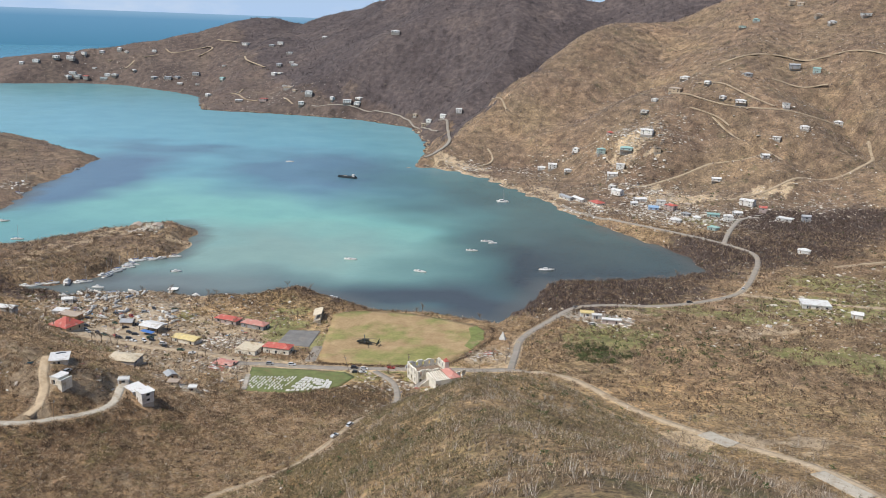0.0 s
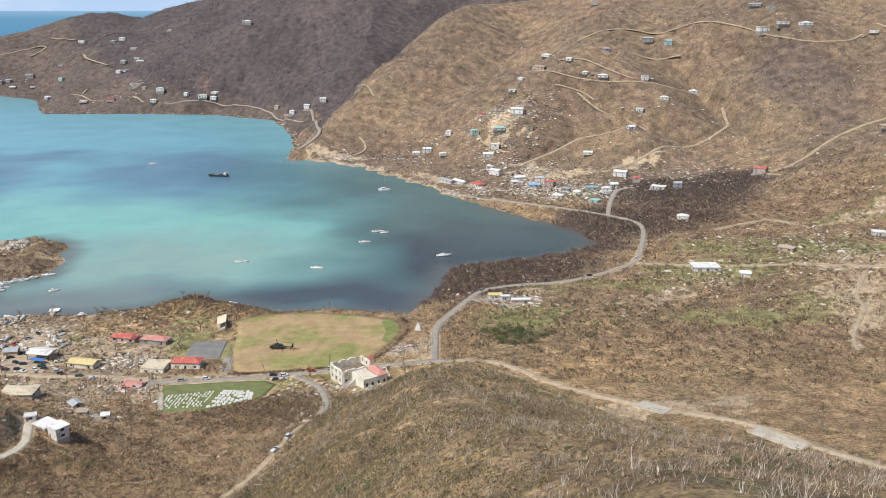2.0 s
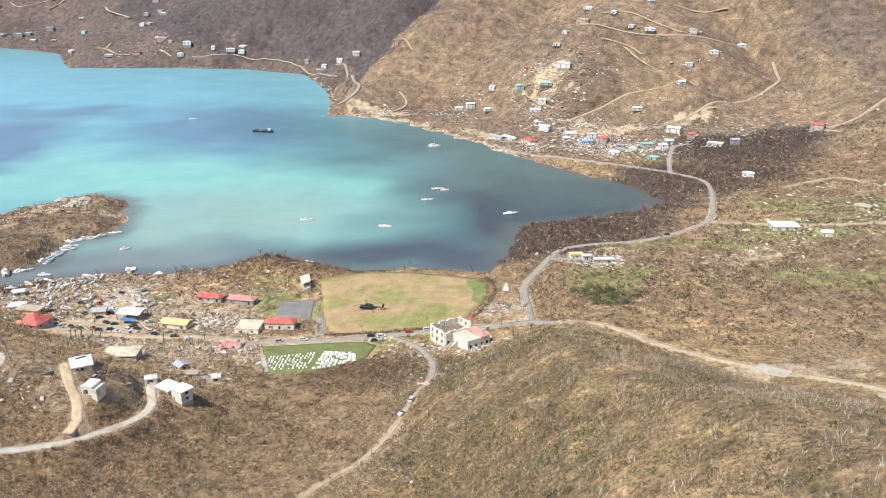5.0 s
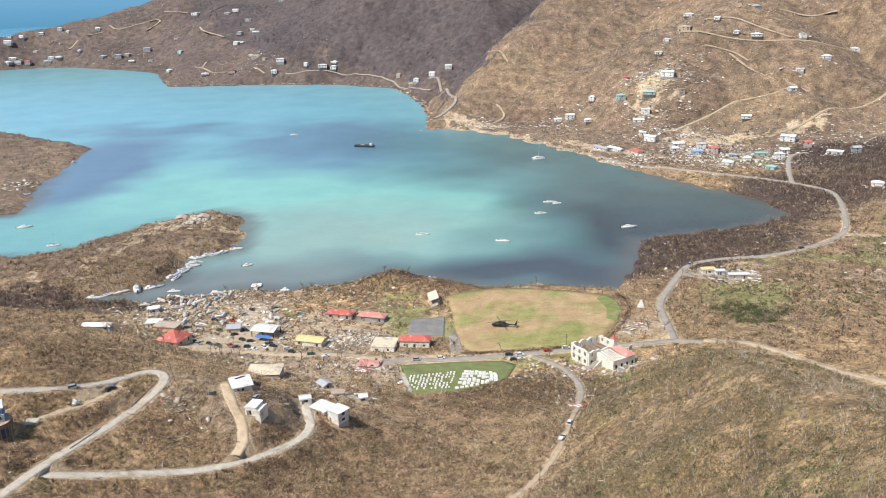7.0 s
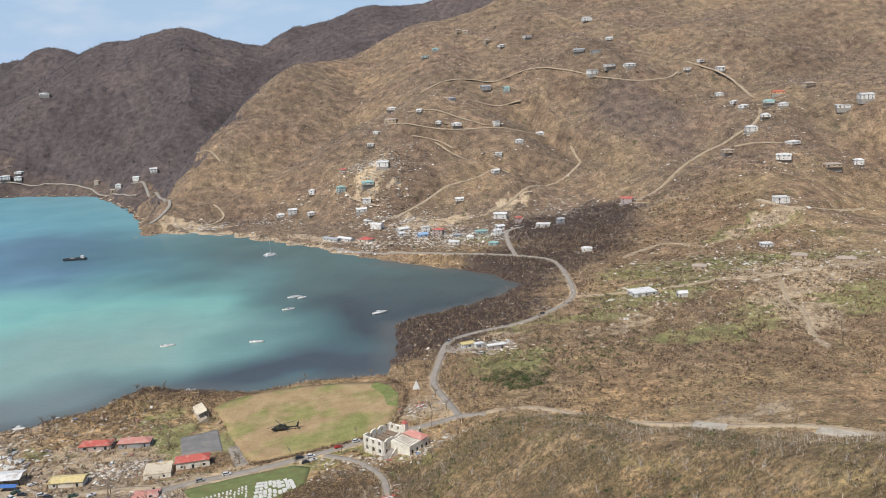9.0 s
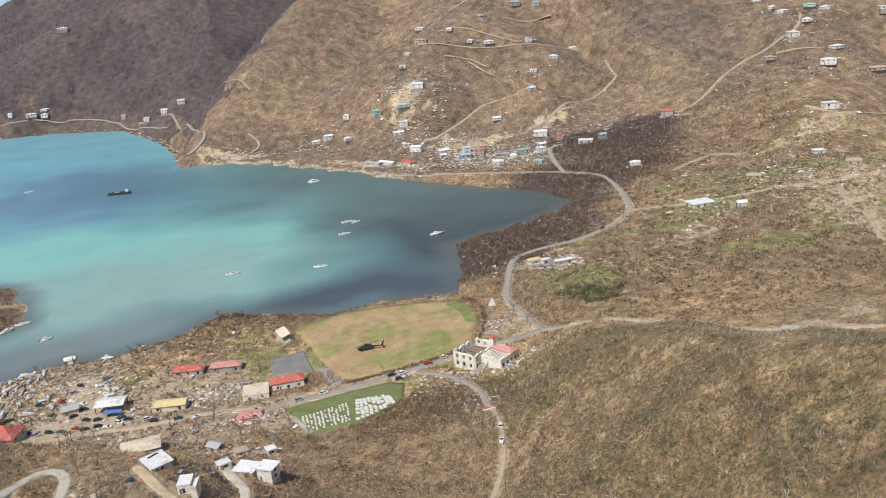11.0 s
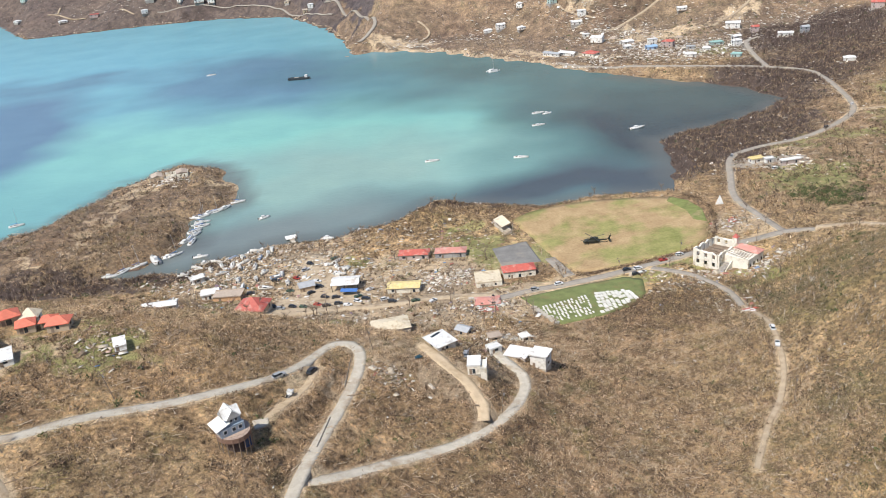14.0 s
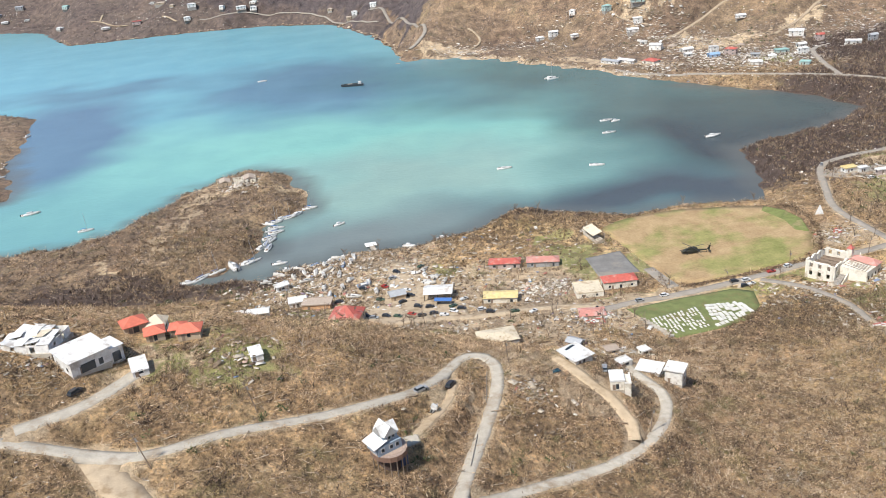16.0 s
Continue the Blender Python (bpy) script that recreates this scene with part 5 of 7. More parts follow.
def sailboat(material=WHITE_HULL, length=11.0, mast=True, label="", group=""):
    root = thing("sailboat", 0, 0, 0, 0, label or "white sailing yacht with a bare mast", "boat", group)
    bm = bmesh.new()
    hull(bm, length, length * 0.31, 0.7, 1.05)
    part("hull", bm, material, root, smooth=True)
    bm = bmesh.new()
    L = length
    loft(bm, [[(-L * 0.22, -0.9, 1.05), (-L * 0.22, 0.9, 1.05), (-L * 0.22, 0.75, 1.75), (-L * 0.22, -0.75, 1.75)], [(L * 0.24, -0.5, 1.2), (L * 0.24, 0.5, 1.2), (L * 0.24, 0.4, 1.5), (L * 0.24, -0.4, 1.5)]])
    part("cabin", bm, WHITE_HULL, root)
    for v in (-0.86, 0.8):
        part("cabin_window", one_box(-L * 0.15, L * 0.1, v - 0.02, v + 0.08, 1.35, 1.6), GLASS_DARK, root)
    part("cockpit", one_box(-L * 0.42, -L * 0.24, -0.7, 0.7, 1.08, 1.16), WOOD, root)
    if mast:
        bm = bmesh.new()
        rod(bm, (L * 0.08, 0, 1.2), (L * 0.08, 0, 1.2 + L * 1.15), 0.11, 0.08)
        part("mast", bm, MAST, root)
        bm = bmesh.new()
        rod(bm, (L * 0.08, 0, 2.4), (-L * 0.33, 0, 2.5), 0.16, 0.14)
        part("boom", bm, CANVAS if length > 10 else MAST, root)
    return root


def motorboat(material=WHITE_HULL, length=8.5, label="", group=""):
    root = thing("motorboat", 0, 0, 0, 0, label or "white cabin motorboat", "boat", group)
    bm = bmesh.new()
    hull(bm, length, length * 0.34, 0.5, 1.0, 0.25)
    part("hull", bm, material, root, smooth=True)
    L = length
    bm = bmesh.new()
    loft(bm, [[(-L * 0.2, -1.1, 1.0), (-L * 0.2, 1.1, 1.0), (-L * 0.2, 0.95, 2.3), (-L * 0.2, -0.95, 2.3)], [(L * 0.12, -0.95, 1.1), (L * 0.12, 0.95, 1.1), (L * 0.04, 0.8, 2.3), (L * 0.04, -0.8, 2.3)], [(L * 0.3, -0.5, 1.2), (L * 0.3, 0.5, 1.2), (L * 0.2, 0.4, 1.5), (L * 0.2, -0.4, 1.5)]])
    part("cabin", bm, WHITE_HULL, root)
    part("windscreen", one_box(L * 0.07, L * 0.11, -0.75, 0.75, 1.6, 2.15), GLASS_DARK, root)
    part("deck", one_box(-L * 0.46, -L * 0.21, -L * 0.12, L * 0.12, 0.95, 1.03), WOOD, root)
    part("outboard_motor", one_box(-L * 0.55, -L * 0.49, -0.25, 0.25, 0.2, 1.5), DARK, root)
    return root


def catamaran(group=""):
    root = thing("catamaran", 0, 0, 0, 0, "white sailing catamaran at anchor", "boat", group)
    for v in (-3, 3):
        bm = bmesh.new()
        hull(bm, 14, 1.9, 0.5, 1.4)
        bmesh.ops.translate(bm, verts=bm.verts, vec=(0, v, 0))
        part("hull", bm, WHITE_HULL, root, smooth=True)
    part("bridge_deck", one_box(-6, 2.5, -3.4, 3.4, 1.1, 1.7), WHITE_HULL, root)
    bm = bmesh.new()
    loft(bm, [[(-4, -2.6, 1.7), (-4, 2.6, 1.7), (-4, 2.3, 3.1), (-4, -2.3, 3.1)], [(2.2, -2, 1.7), (2.2, 2, 1.7), (0.8, 1.6, 3.0), (0.8, -1.6, 3.0)]])
    part("cabin", bm, WHITE_HULL, root)
    part("cabin_window", one_box(-3.5, 0.6, -2.56, -2.4, 2.1, 2.7), GLASS_DARK, root)
    bm = bmesh.new()
    rod(bm, (0.5, 0, 3), (0.5, 0, 19), 0.14, 0.1)
    part("mast", bm, MAST, root)
    return root


def barge():
    root = thing("barge", 0, 0, 0, 0, "dark landing barge with a small pale wheelhouse", "boat")
    bm = bmesh.new()
    loft(bm, [[(-12, -3.2, 1.6), (-12, -2.9, -0.5), (-12, 2.9, -0.5), (-12, 3.2, 1.6)], [(9, -3.2, 1.6), (9, -2.9, -0.5), (9, 2.9, -0.5), (9, 3.2, 1.6)], [(12.5, -3.0, 2.4), (11.5, -2.8, 0.4), (11.5, 2.8, 0.4), (12.5, 3.0, 2.4)]])
    part("hull", bm, DARK_HULL, root)
    for v in (-3.1, 2.9):
        part("bulwark", one_box(-11, 10, v, v + 0.2, 1.6, 2.5), DARK_HULL, root)
    house_part = part("wheelhouse", one_box(6.4, 9.8, -1.7, 1.7, 1.6, 5.0), WHITE_HULL, root)
    part("wheelhouse_window", one_box(6.32, 6.42, -1.4, 1.4, 3.6, 4.5), GLASS_DARK, house_part)
    part("ramp", one_box(-13.4, -12.02, -2.6, 2.6, 0.4, 2.6), DARK_HULL, root)
    part("cargo", one_box(-6, -1, -1.8, 1.8, 1.6, 2.6), STONE, root)
    return root


def afloat(ob, x, y, turn, z=0.0, lean=0.0):
    ob.matrix_basis = pose(x, y, z, lean, 0, turn)
    return ob


MOORED = "boats moored in the bay"
yacht = sailboat(label="white sailing yacht moored in the bay", group=MOORED)
bare = sailboat(length=11.5, mast=False, label="white dismasted yacht moored in the bay", group=MOORED)
launch = motorboat(label="white motorboat moored in the bay", group=MOORED)
afloat(bare, 17, 311, 8)
for x, y, turn in ((11, 272, 5), (-16, 189, -12), (-84, 203, 4), (-340, 649, 10)):
    copy_thing(bare, pose(x, y, 0, 0, 0, turn))
afloat(yacht, -388, 154, 20)
for x, y, turn in ((-551, 366, 60), (-522, 318, 40)):
    copy_thing(yacht, pose(x, y, 0, 0, 0, turn))
afloat(launch, -204, 116, 30)
for x, y, turn in ((173, 226, 25), (-502, 254, 60), (-567, 425, 80), (-565, 443, 100), (-560, 471, 60), (-60, 97, 15), (-157, 66, -20), (-136, 73, 5), (24, 306, 10)):
    copy_thing(launch, pose(x, y, 0, 0, 0, turn))
ferry = motorboat(length=14, label="long white open boat moored in the bay", group=MOORED)
afloat(ferry, 86, 234, 15)
copy_thing(ferry, pose(-448, 205, 0, 0, 0, 25))
afloat(catamaran(MOORED), -2, 502, 20)
afloat(barge(), -222, 569, -6)

ASHORE = "boats thrown on the peninsula shore"
wreck = sailboat(label="white yacht thrown on the mangrove shore", group=ASHORE)
wreck_motor = motorboat(length=9.5, label="white motorboat thrown on the mangrove shore", group=ASHORE)
PENINSULA = [(-228, 155, 20, 0), (-236, 145, 35, 1), (-241, 140, 15, 0), (-246, 138, 40, 1), (-250, 132, 10, 0), (-254, 129, -20, 1), (-247, 121, 12, 0), (-246, 113, 8, 0), (-250, 117, 20, 1), (-249, 104, 50, 0), (-247, 98, 60, 1),
             (-250, 92, 70, 0), (-252, 87, 50, 1), (-247, 86, 80, 0), (-257, 64, 10, 1), (-253, 66, 30, 0), (-273, 53, 40, 0), (-281, 48, 55, 0), (-288, 42, 10, 1), (-236, 58, 20, 1)]
rng = random.Random(9)
used = set()
for x, y, turn, kind in PENINSULA:
    m = pose(x, y, max(0.1, height(x, y)) - 0.1, rng.uniform(-25, 25), rng.uniform(-6, 6), turn + rng.uniform(-15, 15))
    base = (wreck, wreck_motor)[kind]
    if kind in used:
        copy_thing(base, m)
    else:
        base.matrix_basis = m
        used.add(kind)
trawler = motorboat(length=15, label="large white cabin cruiser aground by the inlet", group=ASHORE)
trawler.scale = (1, 1.1, 1.5)
trawler.matrix_basis = pose(-265, 60, 0.1, 4, 0, 120) @ Matrix.Diagonal((1, 1.1, 1.5, 1))

GRIMY_HULL = plain("grimy_white_hull", (0.56, 0.53, 0.48), 0.6, vary=0.25, dirt=(0.3, 0.25, 0.19))
FADED_HULL = plain("faded_blue_hull", (0.22, 0.29, 0.4), 0.6, vary=0.2, dirt=(0.3, 0.28, 0.26))
YARD = "wrecked boats piled in the boatyard"
piled = sailboat(GRIMY_HULL, length=8.5, mast=False, label="white wrecked yacht piled in the boatyard", group=YARD)
piled_motor = motorboat(GRIMY_HULL, length=6.5, label="white wrecked motorboat piled in the boatyard", group=YARD)
piled_blue = sailboat(FADED_HULL, 8, False, "dark blue wrecked yacht piled in the boatyard", YARD)
rng = random.Random(12)
spots = [(-233, 30), (-229, 36), (-224, 40), (-219, 34), (-216, 44), (-211, 48), (-207, 41), (-203, 52), (-199, 46), (-195, 56), (-191, 50), (-222, 28), (-213, 30), (-206, 33), (-198, 38), (-190, 42), (-236, 22), (-228, 20), (-217, 20),
         (-208, 22), (-148, 12), (-145, 6), (-141, 10), (-143, 0), (-138, 4), (-150, 2), (-152, 18), (-147, 20), (-196, 24), (-188, 14), (-182, 6), (-178, 12), (-192, 4), (-184, -8), (-202, 8), (-198, -2), (-176, -2)]
bases, used = [piled, piled_motor, piled_blue], set()
for x, y in spots:
    k = rng.choices((0, 1, 2), (6, 5, 1))[0]
    m = pose(x + rng.uniform(-3, 3), y + rng.uniform(-3, 3), max(0.2, height(x, y)) + rng.uniform(0, 0.5), rng.uniform(-60, 60), rng.uniform(-10, 10), rng.uniform(-90, 120))
    if k in used:
        copy_thing(bases[k], m)
    else:
        bases[k].matrix_basis = m
        used.add(k)
if 2 not in used:
    piled_blue.matrix_basis = pose(-203, 56, 0.4, 10, 0, 40)


dinghy = motorboat(length=3.6, label="small white dinghy dropped on a dirt track")
dinghy.matrix_basis = pose(-143.6, -205.4, height(-143.6, -205.4) + 0.3, 20, 0, 60)


# ---- the dock and odd things by the water ----
root = thing("dock", -177, 58, 0, 105, "broken pale timber dock running into the water", "dock")
part("deck", one_box(-16, 16, -1.6, 1.6, 0.9, 1.15), CONCRETE, root)
part("dock_head", one_box(13, 19, -3.5, 3.5, 0.9, 1.2), WALL["w"], root)
for k in range(6):
    for v in (-1.4, 1.4):
        bm = bmesh.new()
        rod(bm, (-14 + 5.6 * k, v, -3), (-14 + 5.6 * k, v, 1.7), 0.18)
        part("pile", bm, WOOD, root)

bm = bmesh.new()
loft(bm, [[(-3.5, -2, 0), (3.5, -2, 0), (2.8, 1.5, 0), (-2.5, 1.5, 0)], [(-0.3, -0.2, 7.5), (0.3, -0.2, 7.5), (0.3, 0.2, 7.5), (-0.3, 0.2, 7.5)]])
tent = new("tent", finish("tent", bm, WHITE_HULL))
tent.matrix_world = pose(83, 36.4, height(83, 36.4) - 0.1, 6, 0, -20) @ Matrix.Diagonal((0.75, 0.75, 0.75, 1))
tagged(tent, "pointed white canvas tent beside the road", "tent")

root = thing("tarp_roof", -139, -27, None, -6, "blue tarpaulin stretched over a frame", "tarpaulin")
bm = bmesh.new()
v = box(bm, -4.5, 4.5, -2, 2, 2.6, 2.7)
for k in v:
    k.co.z += 0.25 * math.sin(k.co.x)
part("tarp", bm, CANVAS, root)
for u in (-4, 4):
    for w in (-1.8, 1.8):
        part("post", one_box(u - 0.06, u + 0.06, w - 0.06, w + 0.06, -0.3, 2.6), MAST, root)


# ---- the helicopter on the field ----
def helicopter(x, y, turn):
    root = thing("helicopter", x, y, height(x, y) + 0.16, turn, "dark green military transport helicopter parked on the field", "helicopter")
    green = plain("olive_drab", (0.028, 0.032, 0.022), 0.6, vary=0.2)
    def ring(x, w, z0, z1):
        return [(x, w * math.cos(a) * 0.5, (z0 + z1) / 2 + (z1 - z0) / 2 * math.sin(a)) for a in [6.2832 * k / 10 for k in range(10)]]
    bm = bmesh.new()
    loft(bm, [ring(-7.6, 0.4, 1.0, 1.4), ring(-7.0, 1.5, 0.6, 1.9), ring(-6.0, 2.1, 0.45, 2.5), ring(-4.6, 2.4, 0.4, 2.75), ring(-1.5, 2.4, 0.4, 2.8), ring(0.8, 2.2, 0.5, 2.7), ring(2.2, 1.1, 1.2, 2.4), ring(5.5, 0.6, 1.5, 2.1), ring(7.0, 0.45, 1.7, 2.2)])
    body = part("fuselage", bm, green, root, smooth=True)
    part("engine_housing", one_box(-3.6, 1.0, -0.9, 0.9, 2.6, 3.3), green, root)
    for v in (-1.22, 1.14):
        part("side_window", one_box(-5.7, -4.9, v, v + 0.08, 1.5, 2.2), GLASS_DARK, body)
        part("cargo_door", one_box(-3.2, -1.4, v, v + 0.06, 0.7, 2.4), DARK, body)
    bm = bmesh.new()
    loft(bm, [[(6.4, -0.12, 1.8), (7.8, -0.12, 1.8), (7.8, 0.12, 1.8), (6.4, 0.12, 1.8)], [(7.4, -0.08, 4.0), (8.2, -0.08, 4.0), (8.2, 0.08, 4.0), (7.4, 0.08, 4.0)]])
    part("tail_fin", bm, green, root)
    part("stabilator", one_box(6.8, 7.8, -2.1, 2.1, 1.75, 1.85), green, root)
    bm = bmesh.new()
    rod(bm, (-2.0, 0, 3.2), (-2.0, 0, 3.9), 0.28)
    hub = part("rotor_hub", bm, DARK, root)
    for k in range(4):
        bm = bmesh.new()
        v = box(bm, 0.3, 8.1, -0.26, 0.26, 3.76, 3.82, Matrix.Translation((-2, 0, 0)) @ Matrix.Rotation(radians(25 + 90 * k), 4, "Z"))
        for p in v:
            p.co.z -= 0.35 * ((p.co.x + 2) ** 2 + p.co.y ** 2) / 64
        part("rotor_blade", bm, DARK, hub)
    for k in range(4):
        bm = bmesh.new()
        box(bm, 0.1, 1.6, -0.02, 0.02, -0.12, 0.12, Matrix.Translation((7.8, 0.25, 3.8)) @ Matrix.Rotation(radians(90 * k + 20), 4, "Y"))
        part("tail_rotor_blade", bm, DARK, root)
    for p in ((-4.6, -1.35), (-4.6, 1.35), (6.0, 0)):
        bm = bmesh.new()
        rod(bm, (p[0], p[1] - 0.15, 0.33), (p[0], p[1] + 0.15, 0.33), 0.33, n=10)
        part("wheel", bm, DARK, root)
        bm = bmesh.new()
        rod(bm, (p[0], p[1], 0.35), (p[0] + 0.2, p[1] * 0.8, 1.6), 0.08)
        part("strut", bm, DARK, root)


helicopter(0.5, 3.5, -4)


# ---- vehicles ----
def car(paint, label, pickup=False):
    root = thing("pickup_truck" if pickup else "car", 0, 0, 0, 0, label, "truck" if pickup else "car", "parked vehicles in the town")
    bm = bmesh.new()
    loft(bm, [[(x, -w, z0), (x, w, z0), (x, w * 0.97, z1), (x, -w * 0.97, z1)] for x, w, z0, z1 in ((-2.3, 0.8, 0.4, 0.85), (-2.1, 0.9, 0.3, 0.95), (0.9, 0.92, 0.3, 1.0), (2.0, 0.88, 0.32, 0.9), (2.3, 0.75, 0.42, 0.75))])
    part("body", bm, paint, root)
    bm = bmesh.new()
    front, back = (1.1, 0.1) if pickup else (1.2, -1.9)
    loft(bm, [[(back - 0.1, -0.82, 0.95), (back - 0.1, 0.82, 0.95), (back + 0.25, 0.68, 1.6), (back + 0.25, -0.68, 1.6)], [(front, -0.82, 0.98), (front, 0.82, 0.98), (front - 0.6, 0.68, 1.6), (front - 0.6, -0.68, 1.6)]])
    cab = part("cabin", bm, GLASS_DARK, root)
    part("cabin_roof", one_box(back + 0.22, front - 0.58, -0.7, 0.7, 1.58, 1.66), paint, cab)
    if pickup:
        for v in (-0.9, 0.82):
            part("bed_side", one_box(-2.2, -0.1, v, v + 0.08, 0.9, 1.25), paint, root)
    for u in (-1.4, 1.4):
        for v in (-0.86, 0.86):
            bm = bmesh.new()
            rod(bm, (u, v - 0.11, 0.34), (u, v + 0.11, 0.34), 0.34, n=10)
            part("wheel", bm, DARK, root)
    for v in (-0.6, 0.6):
        part("headlight", one_box(2.24, 2.32, v - 0.15, v + 0.15, 0.6, 0.74), MAST, root)
    return root


PAINT = [plain("white_car_paint", (0.7, 0.7, 0.7), 0.3, vary=0.03), plain("dark_car_paint", (0.035, 0.035, 0.04), 0.3, vary=0.1), plain("silver_car_paint", (0.4, 0.41, 0.42), 0.35, 0.3), plain("red_car_paint", (0.35, 0.04, 0.03), 0.35), plain("green_car_paint", (0.06, 0.1, 0.07), 0.4)]
models = [car(PAINT[0], "white car parked among storm debris"), car(PAINT[1], "dark car parked among storm debris"), car(PAINT[2], "silver car parked among storm debris"), car(PAINT[3], "dark red pickup parked among storm debris", True),
          car(PAINT[4], "dark green pickup parked among storm debris", True), car(PAINT[0], "white pickup parked among storm debris", True)]
CARS = [(-138, -190, 60, 1), (-147, -200, 35, 2), (-30, -46, 10, 0), (13, -39, 12, 0), (10, -45, 10, 1), (14, -44, 25, 5), (7, -39, 12, 1), (38, -29, 12, 0), (28, -33, 12, 3), (-43, -49, 10, 2), (246, 200, 70, 0), (204, 154, 30, 1), (122, 121, 60, 2),
        (-85.5, -172.5, 80, 2), (-241.5, -216, 60, 1), (41, -140, 80, 0), (38, -152, 70, 5), (137, 84, 10, 0)]
rng = random.Random(31)
for x, y in ((-178, -36), (-174, -40), (-168, -38), (-162, -40), (-155, -38), (-150, -42), (-144, -40), (-139, -43), (-134, -39), (-160, -20), (-156, -12), (-158, -5), (-152, -28), (-146, -30), (-134, -32), (-130, -36), (-128, -24), (-170, 2), (-166, 12), (-172, -14), (-184, -28),
             (-190, -30), (-164, 20), (-116, -44), (-104, -46), (-95, -48), (-150, 24), (-182, 2), (-194, -12), (-120, -40)):
    CARS.append((x, y, rng.uniform(-40, 40), rng.choices(range(6), (2, 9, 3, 0.8, 4, 1))[0]))
used = set()
for x, y, turn, k in CARS:
    d, level = road_distance(np.array([float(x)]), np.array([float(y)]))
    z = height(x, y) + (0.22 if d[0] < 0 else 0.1)
    if k in used:
        copy_thing(models[k], pose(x, y, z, 0, 0, turn))
    else:
        models[k].matrix_basis = pose(x, y, z, 0, 0, turn)
        used.add(k)


# ---- utility poles ----
def pole(high, label, arms):
    root = thing("utility_pole", 0, 0, 0, 0, label, "pole", "utility poles")
    bm = bmesh.new()
    rod(bm, (0, 0, -1), (0, 0, high), 0.17, 0.12)
    part("post", bm, WOOD, root)
    for k in range(arms):
        part("crossarm", one_box(-1.1, 1.1, -0.07, 0.07, high - 0.6 - k, high - 0.45 - k), WOOD, root)
    part("transformer", one_box(0.14, 0.55, -0.22, 0.22, high - 2.6, high - 1.7), STONE, root)
    return root


POLES = [(38, -31, 11, 0, 0), (5, -43, 11, -14, -18), (-26, -38, 10, -12, -20), (-215, -243, 9, -8, -14), (-192, -219, 8, -6, -12), (-86, -58, 9, 4, 8), (80, -27, 10, 2, 4), (104, 20, 10, 3, 0), (112, 85, 10, 0, 5), (228, 170, 10, 3, 0), (268, 280, 10, 0, 4),
         (-185, -45, 9, 10, 18), (-222, -8, 9, -6, 10), (-150, -46, 9, 4, 3), (-118, -176, 8, 5, -8), (-76, -196, 8, 3, 5), (50, -105, 9, 3, 0), (30, -186, 9, -2, 4)]
first = None
for x, y, high, a, b in POLES:
    m = pose(x, y, height(x, y), a, b, 20)
    if first is None:
        first = pole(10, "tall weathered wooden utility pole standing or leaning", 2)
        first.matrix_basis = m
    else:
        copy_thing(first, m)


# a blue tarpaulin dropped on the ground by the driveway
bm = bmesh.new()
rows = [[bm.verts.new((u, v, 0.25 + 0.25 * math.sin(u * 2.1 + v) * math.cos(v * 1.7))) for u in np.linspace(-2.2, 2.2, 9)] for v in np.linspace(-1.1, 1.1, 6)]
for a, b in zip(rows, rows[1:]):
    for k in range(8):
        bm.faces.new((a[k], a[k + 1], b[k + 1], b[k]))
bmesh.ops.solidify(bm, geom=bm.faces[:], thickness=0.05)
sheet_ob = new("tarpaulin", finish("tarpaulin", bm, plain("teal_tarpaulin", (0.04, 0.12, 0.17), 0.6), True))
sheet_ob.matrix_world = pose(-103.2, -176.5, height(-103.2, -176.5) + 0.15, 0, 0, 20)
tagged(sheet_ob, "crumpled dark blue tarpaulin lying on scrub", "tarpaulin")


# ---- vegetation and debris ----
def island_material(name, stops, rough=0.9):
    """Colours that change from piece to piece of a joined mesh."""
    mat, nodes, link, main = shader(name, rough)
    geo = nodes.new("ShaderNodeNewGeometry")
    tone = ramped(nodes, link, geo.outputs["Random Per Island"], *stops)
    wear = ramped(nodes, link, noise_at(nodes, link, 20, 4), (0.3, (0.8, 0.8, 0.8)), (0.7, (1.12, 1.1, 1.06)))
    link(mixed(nodes, link, 1.0, tone, wear, "MULTIPLY"), main.inputs["Base Color"])
    return mat


